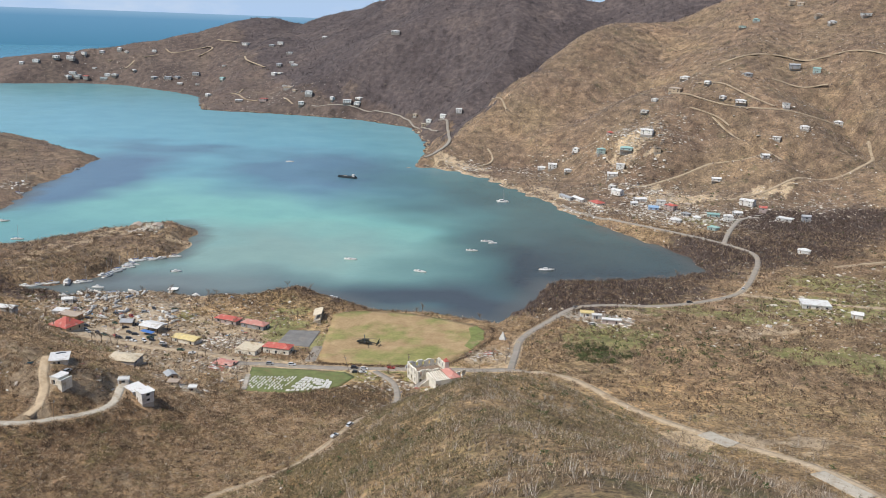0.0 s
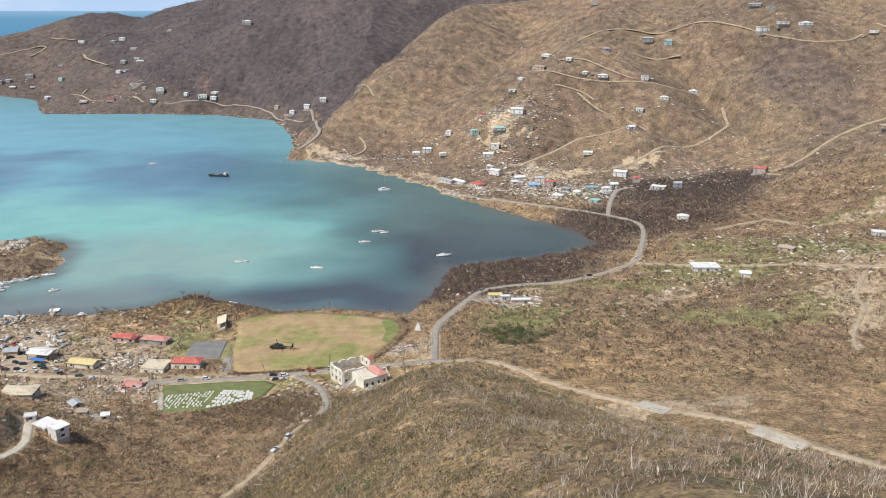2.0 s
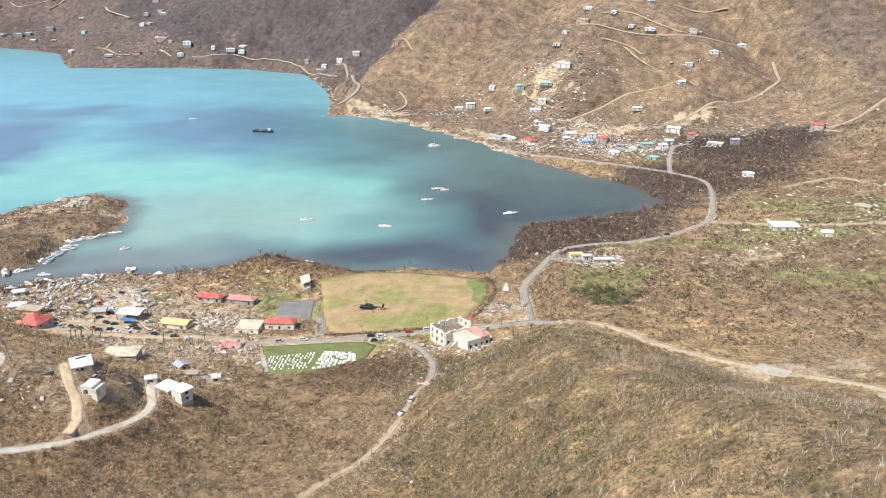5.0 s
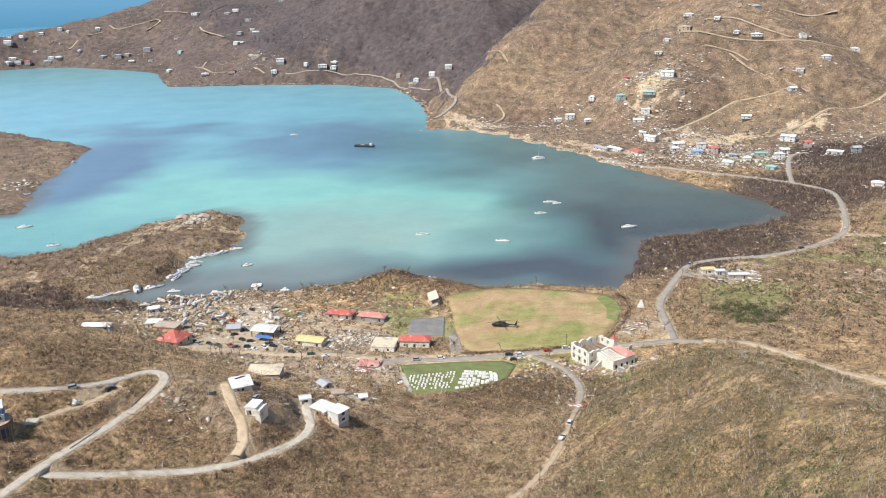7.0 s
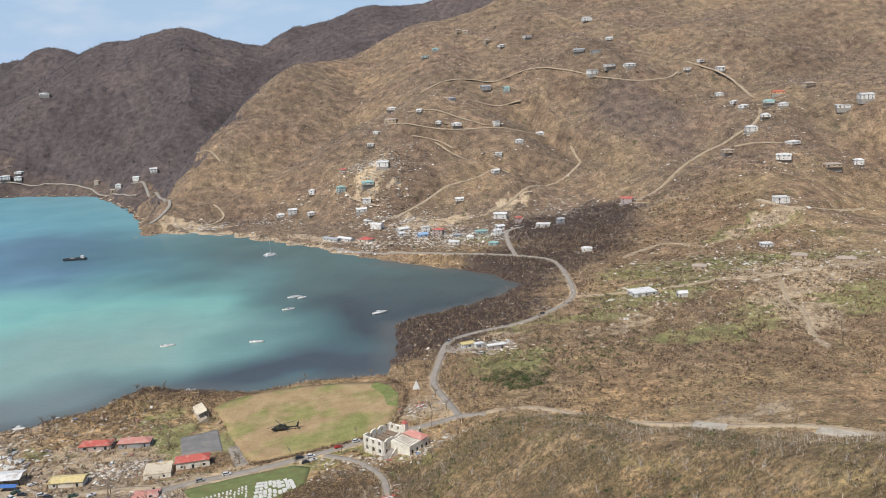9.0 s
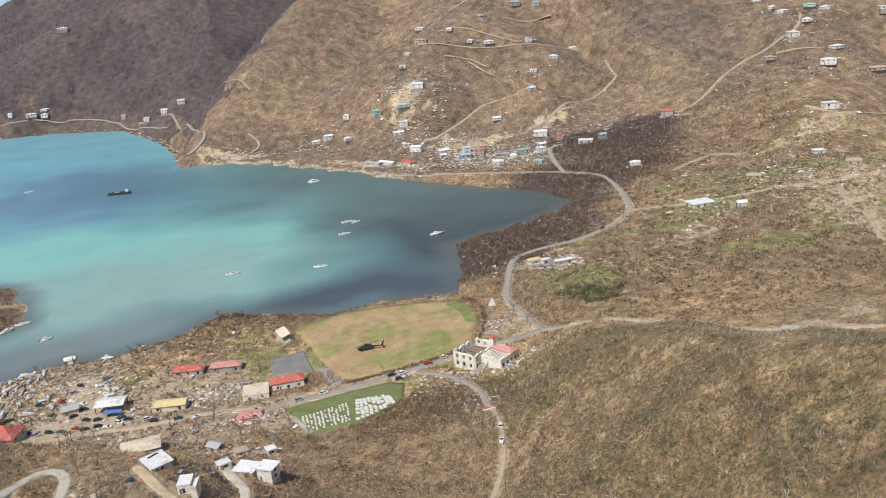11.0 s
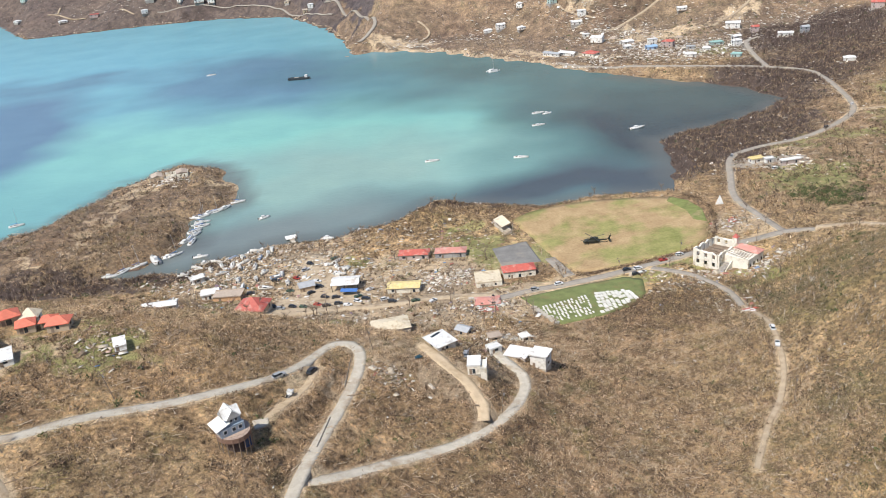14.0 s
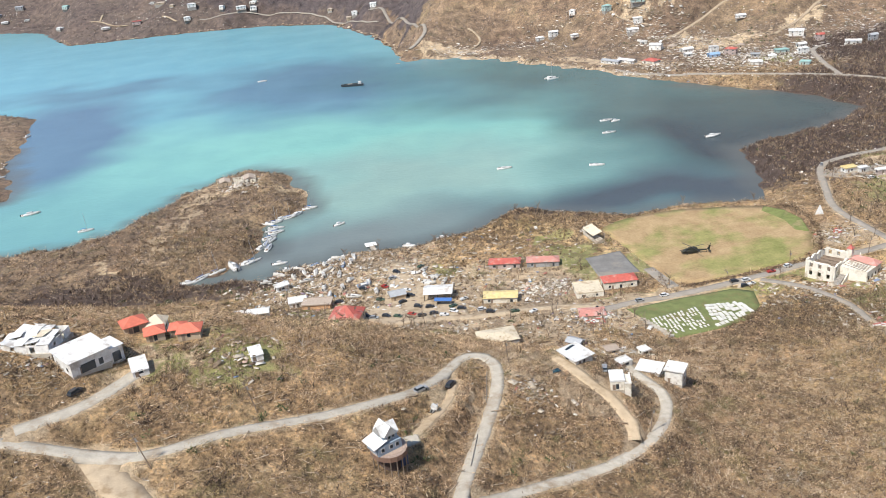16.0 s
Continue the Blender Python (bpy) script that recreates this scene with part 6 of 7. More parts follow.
def twig_material():
    """Bare twigs whose tone drifts over the hills: brown, ochre, grey, here and there a little green."""
    mat, nodes, link, main = shader("bare_twigs", 0.9)
    geo = nodes.new("ShaderNodeNewGeometry")
    one = geo.outputs["Random Per Island"]
    brown = ramped(nodes, link, one, (0.0, (0.08, 0.05, 0.034)), (0.35, (0.28, 0.18, 0.11)), (0.65, (0.56, 0.39, 0.245)), (0.85, (0.76, 0.6, 0.43)), (1.0, (0.84, 0.75, 0.62)))
    ochre = ramped(nodes, link, one, (0.0, (0.14, 0.09, 0.04)), (0.4, (0.4, 0.27, 0.125)), (0.8, (0.66, 0.48, 0.25)), (1.0, (0.8, 0.65, 0.42)))
    olive = ramped(nodes, link, one, (0.0, (0.04, 0.038, 0.014)), (0.5, (0.14, 0.13, 0.05)), (0.9, (0.32, 0.28, 0.13)))
    tone = mixed(nodes, link, ramped(nodes, link, noise_at(nodes, link, 55, 5, 0.6), (0.42, 0.0), (0.6, 1.0)), brown, ochre)
    tone = mixed(nodes, link, ramped(nodes, link, noise_at(nodes, link, 23, 5, 0.65), (0.52, 0.0), (0.68, 0.85)), tone, olive)
    dim = ramped(nodes, link, noise_at(nodes, link, 9, 4, 0.6), (0.34, (0.5, 0.47, 0.44)), (0.62, (1.25, 1.22, 1.15)))
    link(mixed(nodes, link, 1.0, tone, dim, "MULTIPLY"), main.inputs["Base Color"])
    return mat


def tangle_material():
    """A blown-down tangle: grey and brown wood, bleached bark, and olive where it still lives."""
    mat, nodes, link, main = shader("tangled_dead_brush", 0.9)
    one = nodes.new("ShaderNodeNewGeometry").outputs["Random Per Island"]
    dead = ramped(nodes, link, one, (0.0, (0.13, 0.084, 0.05)), (0.5, (0.39, 0.262, 0.156)), (0.9, (0.66, 0.475, 0.3)), (1.0, (0.78, 0.62, 0.43)))
    live = ramped(nodes, link, one, (0.0, (0.085, 0.078, 0.032)), (0.5, (0.2, 0.172, 0.076)), (1.0, (0.42, 0.335, 0.185)))
    rust = ramped(nodes, link, one, (0.0, (0.15, 0.088, 0.054)), (0.5, (0.36, 0.22, 0.138)), (1.0, (0.58, 0.4, 0.265)))
    tone = mixed(nodes, link, ramped(nodes, link, noise_at(nodes, link, 16, 5, 0.65), (0.5, 0.0), (0.62, 0.9)), dead, live)
    tone = mixed(nodes, link, ramped(nodes, link, noise_at(nodes, link, 27, 5, 0.65), (0.54, 0.0), (0.66, 0.8)), tone, rust)
    dim = ramped(nodes, link, noise_at(nodes, link, 6, 5, 0.65), (0.34, (0.42, 0.4, 0.38)), (0.5, (1.0, 1.0, 0.98)), (0.64, (1.4, 1.36, 1.28)))
    link(mixed(nodes, link, 1.0, tone, dim, "MULTIPLY"), main.inputs["Base Color"])
    return mat


TANGLED = tangle_material()
TWIGS = twig_material()
VALLEY_TWIGS = island_material("grey_valley_twigs", ((0.0, (0.08, 0.055, 0.038)), (0.4, (0.27, 0.19, 0.122)), (0.8, (0.54, 0.4, 0.265)), (1.0, (0.74, 0.6, 0.44))))
HILL_TWIGS = island_material("dry_hill_twigs", ((0.0, (0.07, 0.048, 0.034)), (0.4, (0.22, 0.155, 0.1)), (0.75, (0.42, 0.315, 0.21)), (1.0, (0.76, 0.64, 0.5))))
# twig greys that repeat the cloud shade painted on the mountain
FOREST_SHADE_TWIGS = island_material("shaded_forest_twigs", ((0.0, (0.065, 0.055, 0.056)), (0.5, (0.13, 0.108, 0.108)), (0.95, (0.24, 0.2, 0.19))))
# far twigs greyed to carry the haze of distance
FAR_TWIGS = island_material("far_bare_twigs", ((0.0, (0.085, 0.066, 0.056)), (0.5, (0.235, 0.18, 0.15)), (0.95, (0.56, 0.455, 0.375))))
LEAVES = island_material("sparse_green_leaves", ((0.0, (0.035, 0.055, 0.018)), (0.5, (0.08, 0.11, 0.038)), (1.0, (0.17, 0.18, 0.07))))
MANGROVE = island_material("grey_mangrove_twigs", ((0.0, (0.045, 0.032, 0.028)), (0.5, (0.125, 0.086, 0.07)), (0.9, (0.225, 0.162, 0.132)), (1.0, (0.36, 0.29, 0.24))))
JUNK = island_material("storm_debris", ((0.0, (0.16, 0.11, 0.07)), (0.35, (0.38, 0.3, 0.21)), (0.65, (0.6, 0.53, 0.43)), (0.84, (0.78, 0.77, 0.74)), (0.93, (0.55, 0.47, 0.38)), (0.975, (0.45, 0.17, 0.12)), (0.993, (0.2, 0.33, 0.5))))
FAR_JUNK = island_material("far_pale_debris", ((0.0, (0.3, 0.22, 0.15)), (0.3, (0.5, 0.42, 0.32)), (0.6, (0.72, 0.66, 0.57)), (1.0, (0.82, 0.8, 0.77))))
BLEACHED = island_material("bleached_brush", ((0.0, (0.16, 0.11, 0.07)), (0.4, (0.42, 0.31, 0.2)), (0.8, (0.66, 0.53, 0.37)), (1.0, (0.8, 0.7, 0.55))))
WARM_BRUSH = island_material("red_brown_standing_brush", ((0.0, (0.13, 0.082, 0.052)), (0.35, (0.38, 0.26, 0.17)), (0.7, (0.62, 0.46, 0.31)), (1.0, (0.8, 0.66, 0.5))))
PALE_TREES = island_material("bleached_bare_trees", ((0.0, (0.2, 0.155, 0.12)), (0.5, (0.46, 0.39, 0.32)), (1.0, (0.76, 0.7, 0.62))))
STICKS = island_material("fallen_pale_trunks", ((0.0, (0.16, 0.108, 0.07)), (0.5, (0.39, 0.29, 0.195)), (1.0, (0.66, 0.54, 0.4))))


def soup(name, verts, faces, material, label, category):
    me = bpy.data.meshes.new(name)
    nv, nf, k = len(verts), len(faces), faces.shape[1]
    me.vertices.add(nv)
    me.vertices.foreach_set("co", np.ascontiguousarray(verts, np.float32).ravel())
    me.loops.add(nf * k)
    me.loops.foreach_set("vertex_index", np.ascontiguousarray(faces, np.int32).ravel())
    me.polygons.add(nf)
    me.polygons.foreach_set("loop_start", np.arange(0, nf * k, k, dtype=np.int32))
    me.update(calc_edges=True)
    me.materials.append(material)
    return tagged(new(name, me), label, category, kind="stuff")


BUILT = [tuple(o.matrix_world.translation) + (8.0,) for o in scene.objects if o.parent is None and o.name.startswith(("house", "ruined", "broken", "stilt", "canopy", "grandstand"))]
BUILT = np.array([(x, y, r) for x, y, z, r in BUILT] + [(54, -40, 13), (64, -58, 14), (82, -50, 8)])
CLEAR = [FIELD_RING, [(-60, 16), (-35, 20), (-31, -14), (-57, -15)], [(-52, -56), (-24, -49), (6, -44), (14, -52), (10, -70), (-16, -89), (-38, -94), (-47, -70)],
         [(-168, 38), (-152, 30), (-140, -20), (-128, -30), (-126, -48), (-180, -52), (-195, -40), (-170, -22)]]


def free_places(rng, n, x0, x1, y0, y1, margin=1.0, keep=None):
    """Random places on land away from roads, buildings and lawns."""
    x, y = rng.uniform(x0, x1, n), rng.uniform(y0, y1, n)
    ok = shore_distance(x, y) > 1.0
    ok &= road_distance(x, y)[0] > margin
    for ring in CLEAR:
        ok &= ~inside(x, y, ring)
    for bx, by, r in BUILT:
        if x0 - 20 < bx < x1 + 20 and y0 - 20 < by < y1 + 20:
            ok &= np.hypot(x - bx, y - by) > r * 0.8
    if keep is not None:
        ok &= rng.uniform(0, 1, n) < keep(x, y)
    x, y = x[ok], y[ok]
    return x, y, surface(x, y)


def brush(name, rng, places, twigs, tall, wide, lean, material, label):
    """Shrubs of bare twigs: slim blades that fan out from the base."""
    x, y, z = places
    n = len(x)
    size = rng.uniform(0.55, 1.25, n) ** 1.3
    base = np.stack([x, y, z - 0.15], -1)[:, None]
    a = rng.uniform(0, 6.283, (n, twigs))
    out = rng.uniform(0.15, lean, (n, twigs)) * tall * size[:, None]
    up = rng.uniform(0.45, 1.0, (n, twigs)) * tall * size[:, None]
    tip = base + np.stack([out * np.cos(a), out * np.sin(a), up], -1)
    b = rng.uniform(0, 6.283, (n, twigs))
    half = wide * rng.uniform(0.5, 1.3, (n, twigs)) * size[:, None]
    side = np.stack([half * np.cos(b), half * np.sin(b), np.zeros_like(b)], -1)
    root = base + np.stack([0.25 * out * np.cos(a + 1), 0.25 * out * np.sin(a + 1), np.zeros_like(a)], -1)
    verts = np.stack([root - side, root + side, tip], 2).reshape(-1, 3)
    return soup(name, verts, np.arange(len(verts)).reshape(-1, 3), material, label, "shrubs")


rng = np.random.RandomState(4)

def tangle(name, rng, places, sticks, length, spread, high, label):
    """Mounds of broken sticks that lie across one another."""
    x, y, z = places
    n = len(x)
    size = rng.uniform(0.6, 1.4, n)[:, None]
    off = rng.normal(0, 1, (n, sticks, 2)) * spread * size[..., None]
    up = np.abs(rng.normal(0, 0.6, (n, sticks))) * high * size
    c = np.stack([x[:, None] + off[..., 0], y[:, None] + off[..., 1], z[:, None] + up], -1)
    a, lift = rng.uniform(0, 6.283, (n, sticks)), rng.normal(0.1, 0.4, (n, sticks))
    half = (length * rng.uniform(0.35, 1.1, (n, sticks)) / 2)[..., None]
    way = np.stack([np.cos(a) * np.cos(lift), np.sin(a) * np.cos(lift), np.sin(lift)], -1)
    side = np.stack([-np.sin(a), np.cos(a), 0.6 * np.ones_like(a)], -1) * rng.uniform(0.03, 0.075, (n, sticks))[..., None]
    verts = np.stack([c - way * half - side, c - way * half + side, c + way * half], 2).reshape(-1, 3)
    return soup(name, verts, np.arange(len(verts)).reshape(-1, 3), TANGLED, label, "shrubs")


green_lawn = lambda x, y: np.clip(np.maximum.reduce([spot(x + 2 * waves(x, y, 81, 8), y, *e, 0.3) for e in ((-207, -198, 11, 6, 15), (-201, -206, 6, 5, 0), (-217, -198, 5, 4, 0), (-106, -66, 9, 4, 0), (-119, 5, 5, 9, 0), (-77, -36, 4, 6, 0), (-36, -16, 5, 5, 0))]), 0, 1)
patchy = lambda x, y: np.clip(0.62 + 0.45 * waves(x, y, 41, 26) + 0.45 * waves(x, y, 43, 7), 0.06, 1)
open_town = lambda x, y: np.clip(0.55 + 0.5 * waves(x, y, 42, 18), 0, 1) * np.where((y > -70) & (y < 60) & (x < 60), 0.5, 1)
brush("scrub", rng, free_places(rng, 30000, -330, 30, -330, -95, 0.4, patchy), 11, 1.6, 0.06, 1.0, TWIGS, "brown leafless storm-stripped scrub on the near spur")
tangle("brush_tangle", rng, free_places(rng, 9000, -460, -225, 20, 265, 0, lambda x, y: np.clip(0.5 + 0.6 * waves(x, y, 73, 12), 0, 1)), 14, 2.6, 1.2, 1.8, "tangled dead brush on the peninsula")
tangle("brush_tangle", rng, free_places(rng, 16000, 95, 480, -60, 420, 0.6, lambda x, y: np.clip(0.4 + 0.7 * waves(x, y, 74, 20), 0, 1)), 14, 2.6, 1.2, 1.4, "tangled dead brush on the valley floor")
clumped = lambda x, y: np.clip(0.55 + 0.45 * waves(x, y, 71, 9) + 0.4 * waves(x, y, 72, 3.5), 0.04, 1) * (1 - 0.9 * green_lawn(x, y))
tangle("brush_tangle", rng, free_places(rng, 44000, -330, 40, -330, -95, 0.3, clumped), 22, 1.5, 0.75, 0.9, "tangled grey-brown blown-down brush on the near spur")
tangle("brush_tangle", rng, free_places(rng, 9000, -300, 130, -100, 105, 0.8, lambda x, y: clumped(x, y) * np.where((y > -70) & (y < 40) & (x < 60), 0.2, 1)), 22, 1.9, 0.9, 1.3, "tangled grey-brown blown-down brush round the town")
brush("scrub", rng, free_places(rng, 56000, 30, 340, -360, -40, 0.4, patchy), 10, 1.4, 0.07, 0.9, HILL_TWIGS, "brown leafless storm-stripped scrub on the foreground hill")
brush("scrub", rng, free_places(rng, 22000, -330, 130, -100, 110, 1.0, open_town), 9, 2.2, 0.11, 0.85, TWIGS, "bare brown bushes round the town")
brush("scrub", rng, free_places(rng, 30000, 95, 520, -60, 420, 1.0, patchy), 9, 2.3, 0.13, 0.9, VALLEY_TWIGS, "bare brown bushes on the valley floor")
brush("scrub", rng, free_places(rng, 9000, -460, -225, 20, 265, 0, patchy), 9, 2.3, 0.14, 0.9, FAR_TWIGS, "bare brown bushes on the peninsula")
brush("scrub", rng, free_places(rng, 6000, -900, -490, 200, 690, 0, patchy), 6, 2.8, 0.25, 0.8, FAR_TWIGS, "bare brown bushes on the western point")
brush("scrub", rng, free_places(rng, 60000, -180, 900, 400, 1260, 1.5, lambda x, y: patchy(x, y) * ~inside(x, y, FOREST_SHADE)), 5, 2.9, 0.28, 1.1, FAR_TWIGS, "brown leafless scrub on the far hills")
brush("scrub", rng, free_places(rng, 9000, -1500, -450, 1180, 1900, 1.5, lambda x, y: 1.0 * ~inside(x, y, FOREST_SHADE)), 4, 3.5, 0.45, 1.0, FAR_TWIGS, "brown leafless scrub across the bay")
brush("forest", rng, free_places(rng, 40000, -1080, 700, 800, 2000, 1.5, lambda x, y: 0.9 * inside(x, y, FOREST_SHADE)), 4, 4.2, 0.42, 1.0, FOREST_SHADE_TWIGS, "grey leafless trees across the bay with cloud shade in their colour")
swamp = lambda x, y: np.clip(np.maximum.reduce([spot(x, y, *e) for e in MUD]), 0, 1)
brush("mangrove", rng, free_places(rng, 42000, 60, 450, 60, 570, 1.0, swamp), 8, 3.4, 0.2, 0.9, MANGROVE, "grey-brown dead mangrove along the shore")
brush("mangrove", rng, free_places(rng, 9000, -430, -20, -20, 120, 1.0, swamp), 8, 3.0, 0.2, 0.9, MANGROVE, "grey-brown dead mangrove along the inlet")


def foliage(name, rng, places, leaves, size, spread, label, material):
    """Low bushes of small leaf blades."""
    x, y, z = places
    n = len(x)
    c = np.stack([x, y, z], -1)[:, None] + rng.normal(0, 1, (n, leaves, 3)) * (spread, spread, spread * 0.5) + (0, 0, spread * 0.6)
    u, v = rng.normal(0, size, (n, leaves, 3)), rng.normal(0, size, (n, leaves, 3))
    verts = np.stack([c - u, c + u, c + v], 2).reshape(-1, 3)
    return soup(name, verts, np.arange(len(verts)).reshape(-1, 3), material, label, "shrubs")


BUSH_TWIGS = island_material("grey_bush_twigs", ((0.0, (0.06, 0.04, 0.026)), (0.6, (0.2, 0.132, 0.082)), (1.0, (0.42, 0.3, 0.2))))
CROWN_SHADE_BRUSH = island_material("olive_shade_brush", ((0.0, (0.07, 0.058, 0.03)), (0.5, (0.18, 0.145, 0.075)), (0.9, (0.34, 0.265, 0.15)), (1.0, (0.52, 0.42, 0.27))))
HEAPED = island_material("dead_brush_heaps", ((0.0, (0.05, 0.034, 0.023)), (0.5, (0.14, 0.092, 0.06)), (0.9, (0.3, 0.205, 0.128)), (1.0, (0.5, 0.39, 0.27))))
foliage("dead_brush", rng, free_places(rng, 26000, -330, 60, -330, 110, 0.5, lambda x, y: np.clip(0.25 + 0.7 * waves(x, y, 51, 12), 0, 1)), 18, 0.2, 0.6, "heaps of dark dead brush among bare scrub", HEAPED)
foliage("dead_brush", rng, free_places(rng, 9000, -330, 50, -330, -85, 1.2, lambda x, y: np.clip(0.05 + 0.6 * waves(x, y, 53, 30), 0, 1)), 40, 0.22, 0.95, "dark tangles of dead brush on the spur", HEAPED)
# brush thickened on crown and lower slope, partly to imitate a cloud's shade
crown = lambda x, y: np.clip(0.14 + 0.6 * spot(x, y, 72, -118, 30, 40, 20, 0.7) + 0.7 * spot(x, y, 62, -255, 42, 60, 10, 0.5) + 0.35 * waves(x, y, 55, 8) + 0.25 * waves(x, y, 56, 40), 0, 1) * 0.8
foliage("dead_brush", rng, free_places(rng, 76000, 10, 180, -340, -65, 0.5, crown), 14, 0.17, 0.6, "olive-brown brush on the hill, dense and dark for cloud shade", CROWN_SHADE_BRUSH)
brush("dead_bushes", rng, free_places(rng, 9000, -330, 60, -330, 100, 0.8, lambda x, y: np.clip(0.35 + 0.5 * waves(x, y, 54, 20), 0, 1)), 16, 3.0, 0.08, 0.6, BUSH_TWIGS, "tall grey-brown dead bushes among low scrub")
brush("dead_bushes", rng, free_places(rng, 5000, 95, 480, -60, 420, 0.8, lambda x, y: np.clip(0.3 + 0.7 * waves(x, y, 76, 40), 0, 1)), 12, 3.6, 0.13, 0.6, BUSH_TWIGS, "tall dead bushes on the valley floor")
foliage("dead_brush", rng, free_places(rng, 17000, 95, 520, -60, 500, 0.8, lambda x, y: np.clip(0.45 + 0.7 * waves(x, y, 52, 30), 0, 1)), 16, 0.34, 0.95, "heaps of dark dead brush on the valley floor", HEAPED)
foliage("dead_brush", rng, free_places(rng, 7000, -460, -225, 10, 265, 0, lambda x, y: np.clip(0.1 + 0.8 * waves(x, y, 57, 14), 0, 1)), 16, 0.34, 1.0, "dark dead brush on the peninsula", HEAPED)
foliage("dead_brush", rng, free_places(rng, 3500, -180, 0, 20, 112, 0.8, lambda x, y: np.clip(0.2 + (y - 40) / 40, 0, 1)), 18, 0.26, 0.9, "dark dead brush along the near shore", HEAPED)
foliage("dead_brush", rng, free_places(rng, 5000, -30, 62, -118, -55, 0.5, lambda x, y: spot(x, y, 16, -86, 36, 20, 5, 0.5) * 0.8), 22, 0.2, 0.7, "dark red-brown tangled brush below the cemetery", HEAPED)
foliage("dead_brush", rng, free_places(rng, 3400, -90, 40, -270, -85, 0.8, lambda x, y: np.clip(0.25 + 0.7 * waves(x, y, 58, 7) + 0.3 * waves(x, y, 59, 25), 0, 1)), 34, 0.2, 0.8, "dark clumps of dead brush in the bowl of the slope", HEAPED)
edge = curve([(-19, -38), (10, -33.5), (38, -27), (54, -21.5), (63, -10), (71, 10), (75, 30), (74, 50), (68, 62)], 0.35)
hedge = edge[:, :] + rng.normal(0, 0.7, edge.shape)
foliage("hedge", rng, (hedge[:, 0], hedge[:, 1], surface(hedge[:, 0], hedge[:, 1])), 16, 0.2, 0.6, "dark dead hedge along the edge of the playing field", HEAPED)
GREENS = [(-235, -190, 22, 8, 0), (-190, -212, 14, 8, 0), (-145, -218, 8, 10, 30), (148, 32, 24, 11, 0), (148, 32, 18, 9, 0), (60, -70, 10, 12, 0), (110, -120, 50, 40, 0), (60, -270, 40, 40, 0), (-110, -212, 16, 8, 0), (300, 160, 60, 30, 0), (180, 60, 60, 40, 0), (-260, 5, 50, 12, 0), (220, 560, 40, 30, 0), (420, 230, 60, 30, 0)]
greenish = lambda x, y: 0.05 + np.clip(np.maximum.reduce([spot(x, y, *e) for e in GREENS]), 0, 1) * 0.5
foliage("green_shrubs", rng, free_places(rng, 9000, -330, 340, -330, 110, 0.8, greenish), 26, 0.28, 0.75, "scattered low green shrubs among bare scrub", LEAVES)
foliage("green_shrubs", rng, free_places(rng, 4000, 60, 520, 0, 700, 0.8, greenish), 22, 0.4, 1.1, "scattered low green shrubs in the valley", LEAVES)


GRASSY = island_material("fresh_green_grass", ((0.0, (0.07, 0.1, 0.025)), (0.5, (0.17, 0.2, 0.06)), (1.0, (0.34, 0.33, 0.13))))
brush("lawn_grass", rng, free_places(rng, 60000, -225, -20, -215, 30, 0.4, green_lawn), 8, 0.4, 0.15, 1.2, GRASSY, "bright green grass on the villa's lawn and in the town")
for cx, cy, rx, ry, turn in ((325, 222, 28, 14, -15), (398, 212, 30, 18, -20), (214, 140, 14, 7, 30), (522, 262, 26, 10, 0), (375, 95, 16, 8, 0)):
    meadow = lambda x, y: spot(x + 5 * waves(x, y, 82, 25), y + 3 * waves(x, y, 83, 12), cx, cy, rx, ry, turn, 0.3)
    brush("meadow_grass", rng, free_places(rng, int(6 * rx * ry), cx - rx - 10, cx + rx + 10, cy - rx - 6, cy + rx + 6, 0.6, meadow), 6, 0.6, 0.34, 1.3, GRASSY, "bright green meadow grass on the valley floor")
thicket = lambda x, y: spot(x + 4 * waves(x, y, 84, 15), y + 3 * waves(x, y, 85, 10), 143, 25, 19, 17, -40, 0.25)
foliage("green_thicket", rng, free_places(rng, 3600, 110, 180, -10, 60, 0.6, lambda x, y: thicket(x, y) * np.clip(0.55 + 0.6 * waves(x, y, 86, 9), 0, 1)), 26, 0.26, 0.8, "dense dark green thicket beside the shore road", LEAVES)


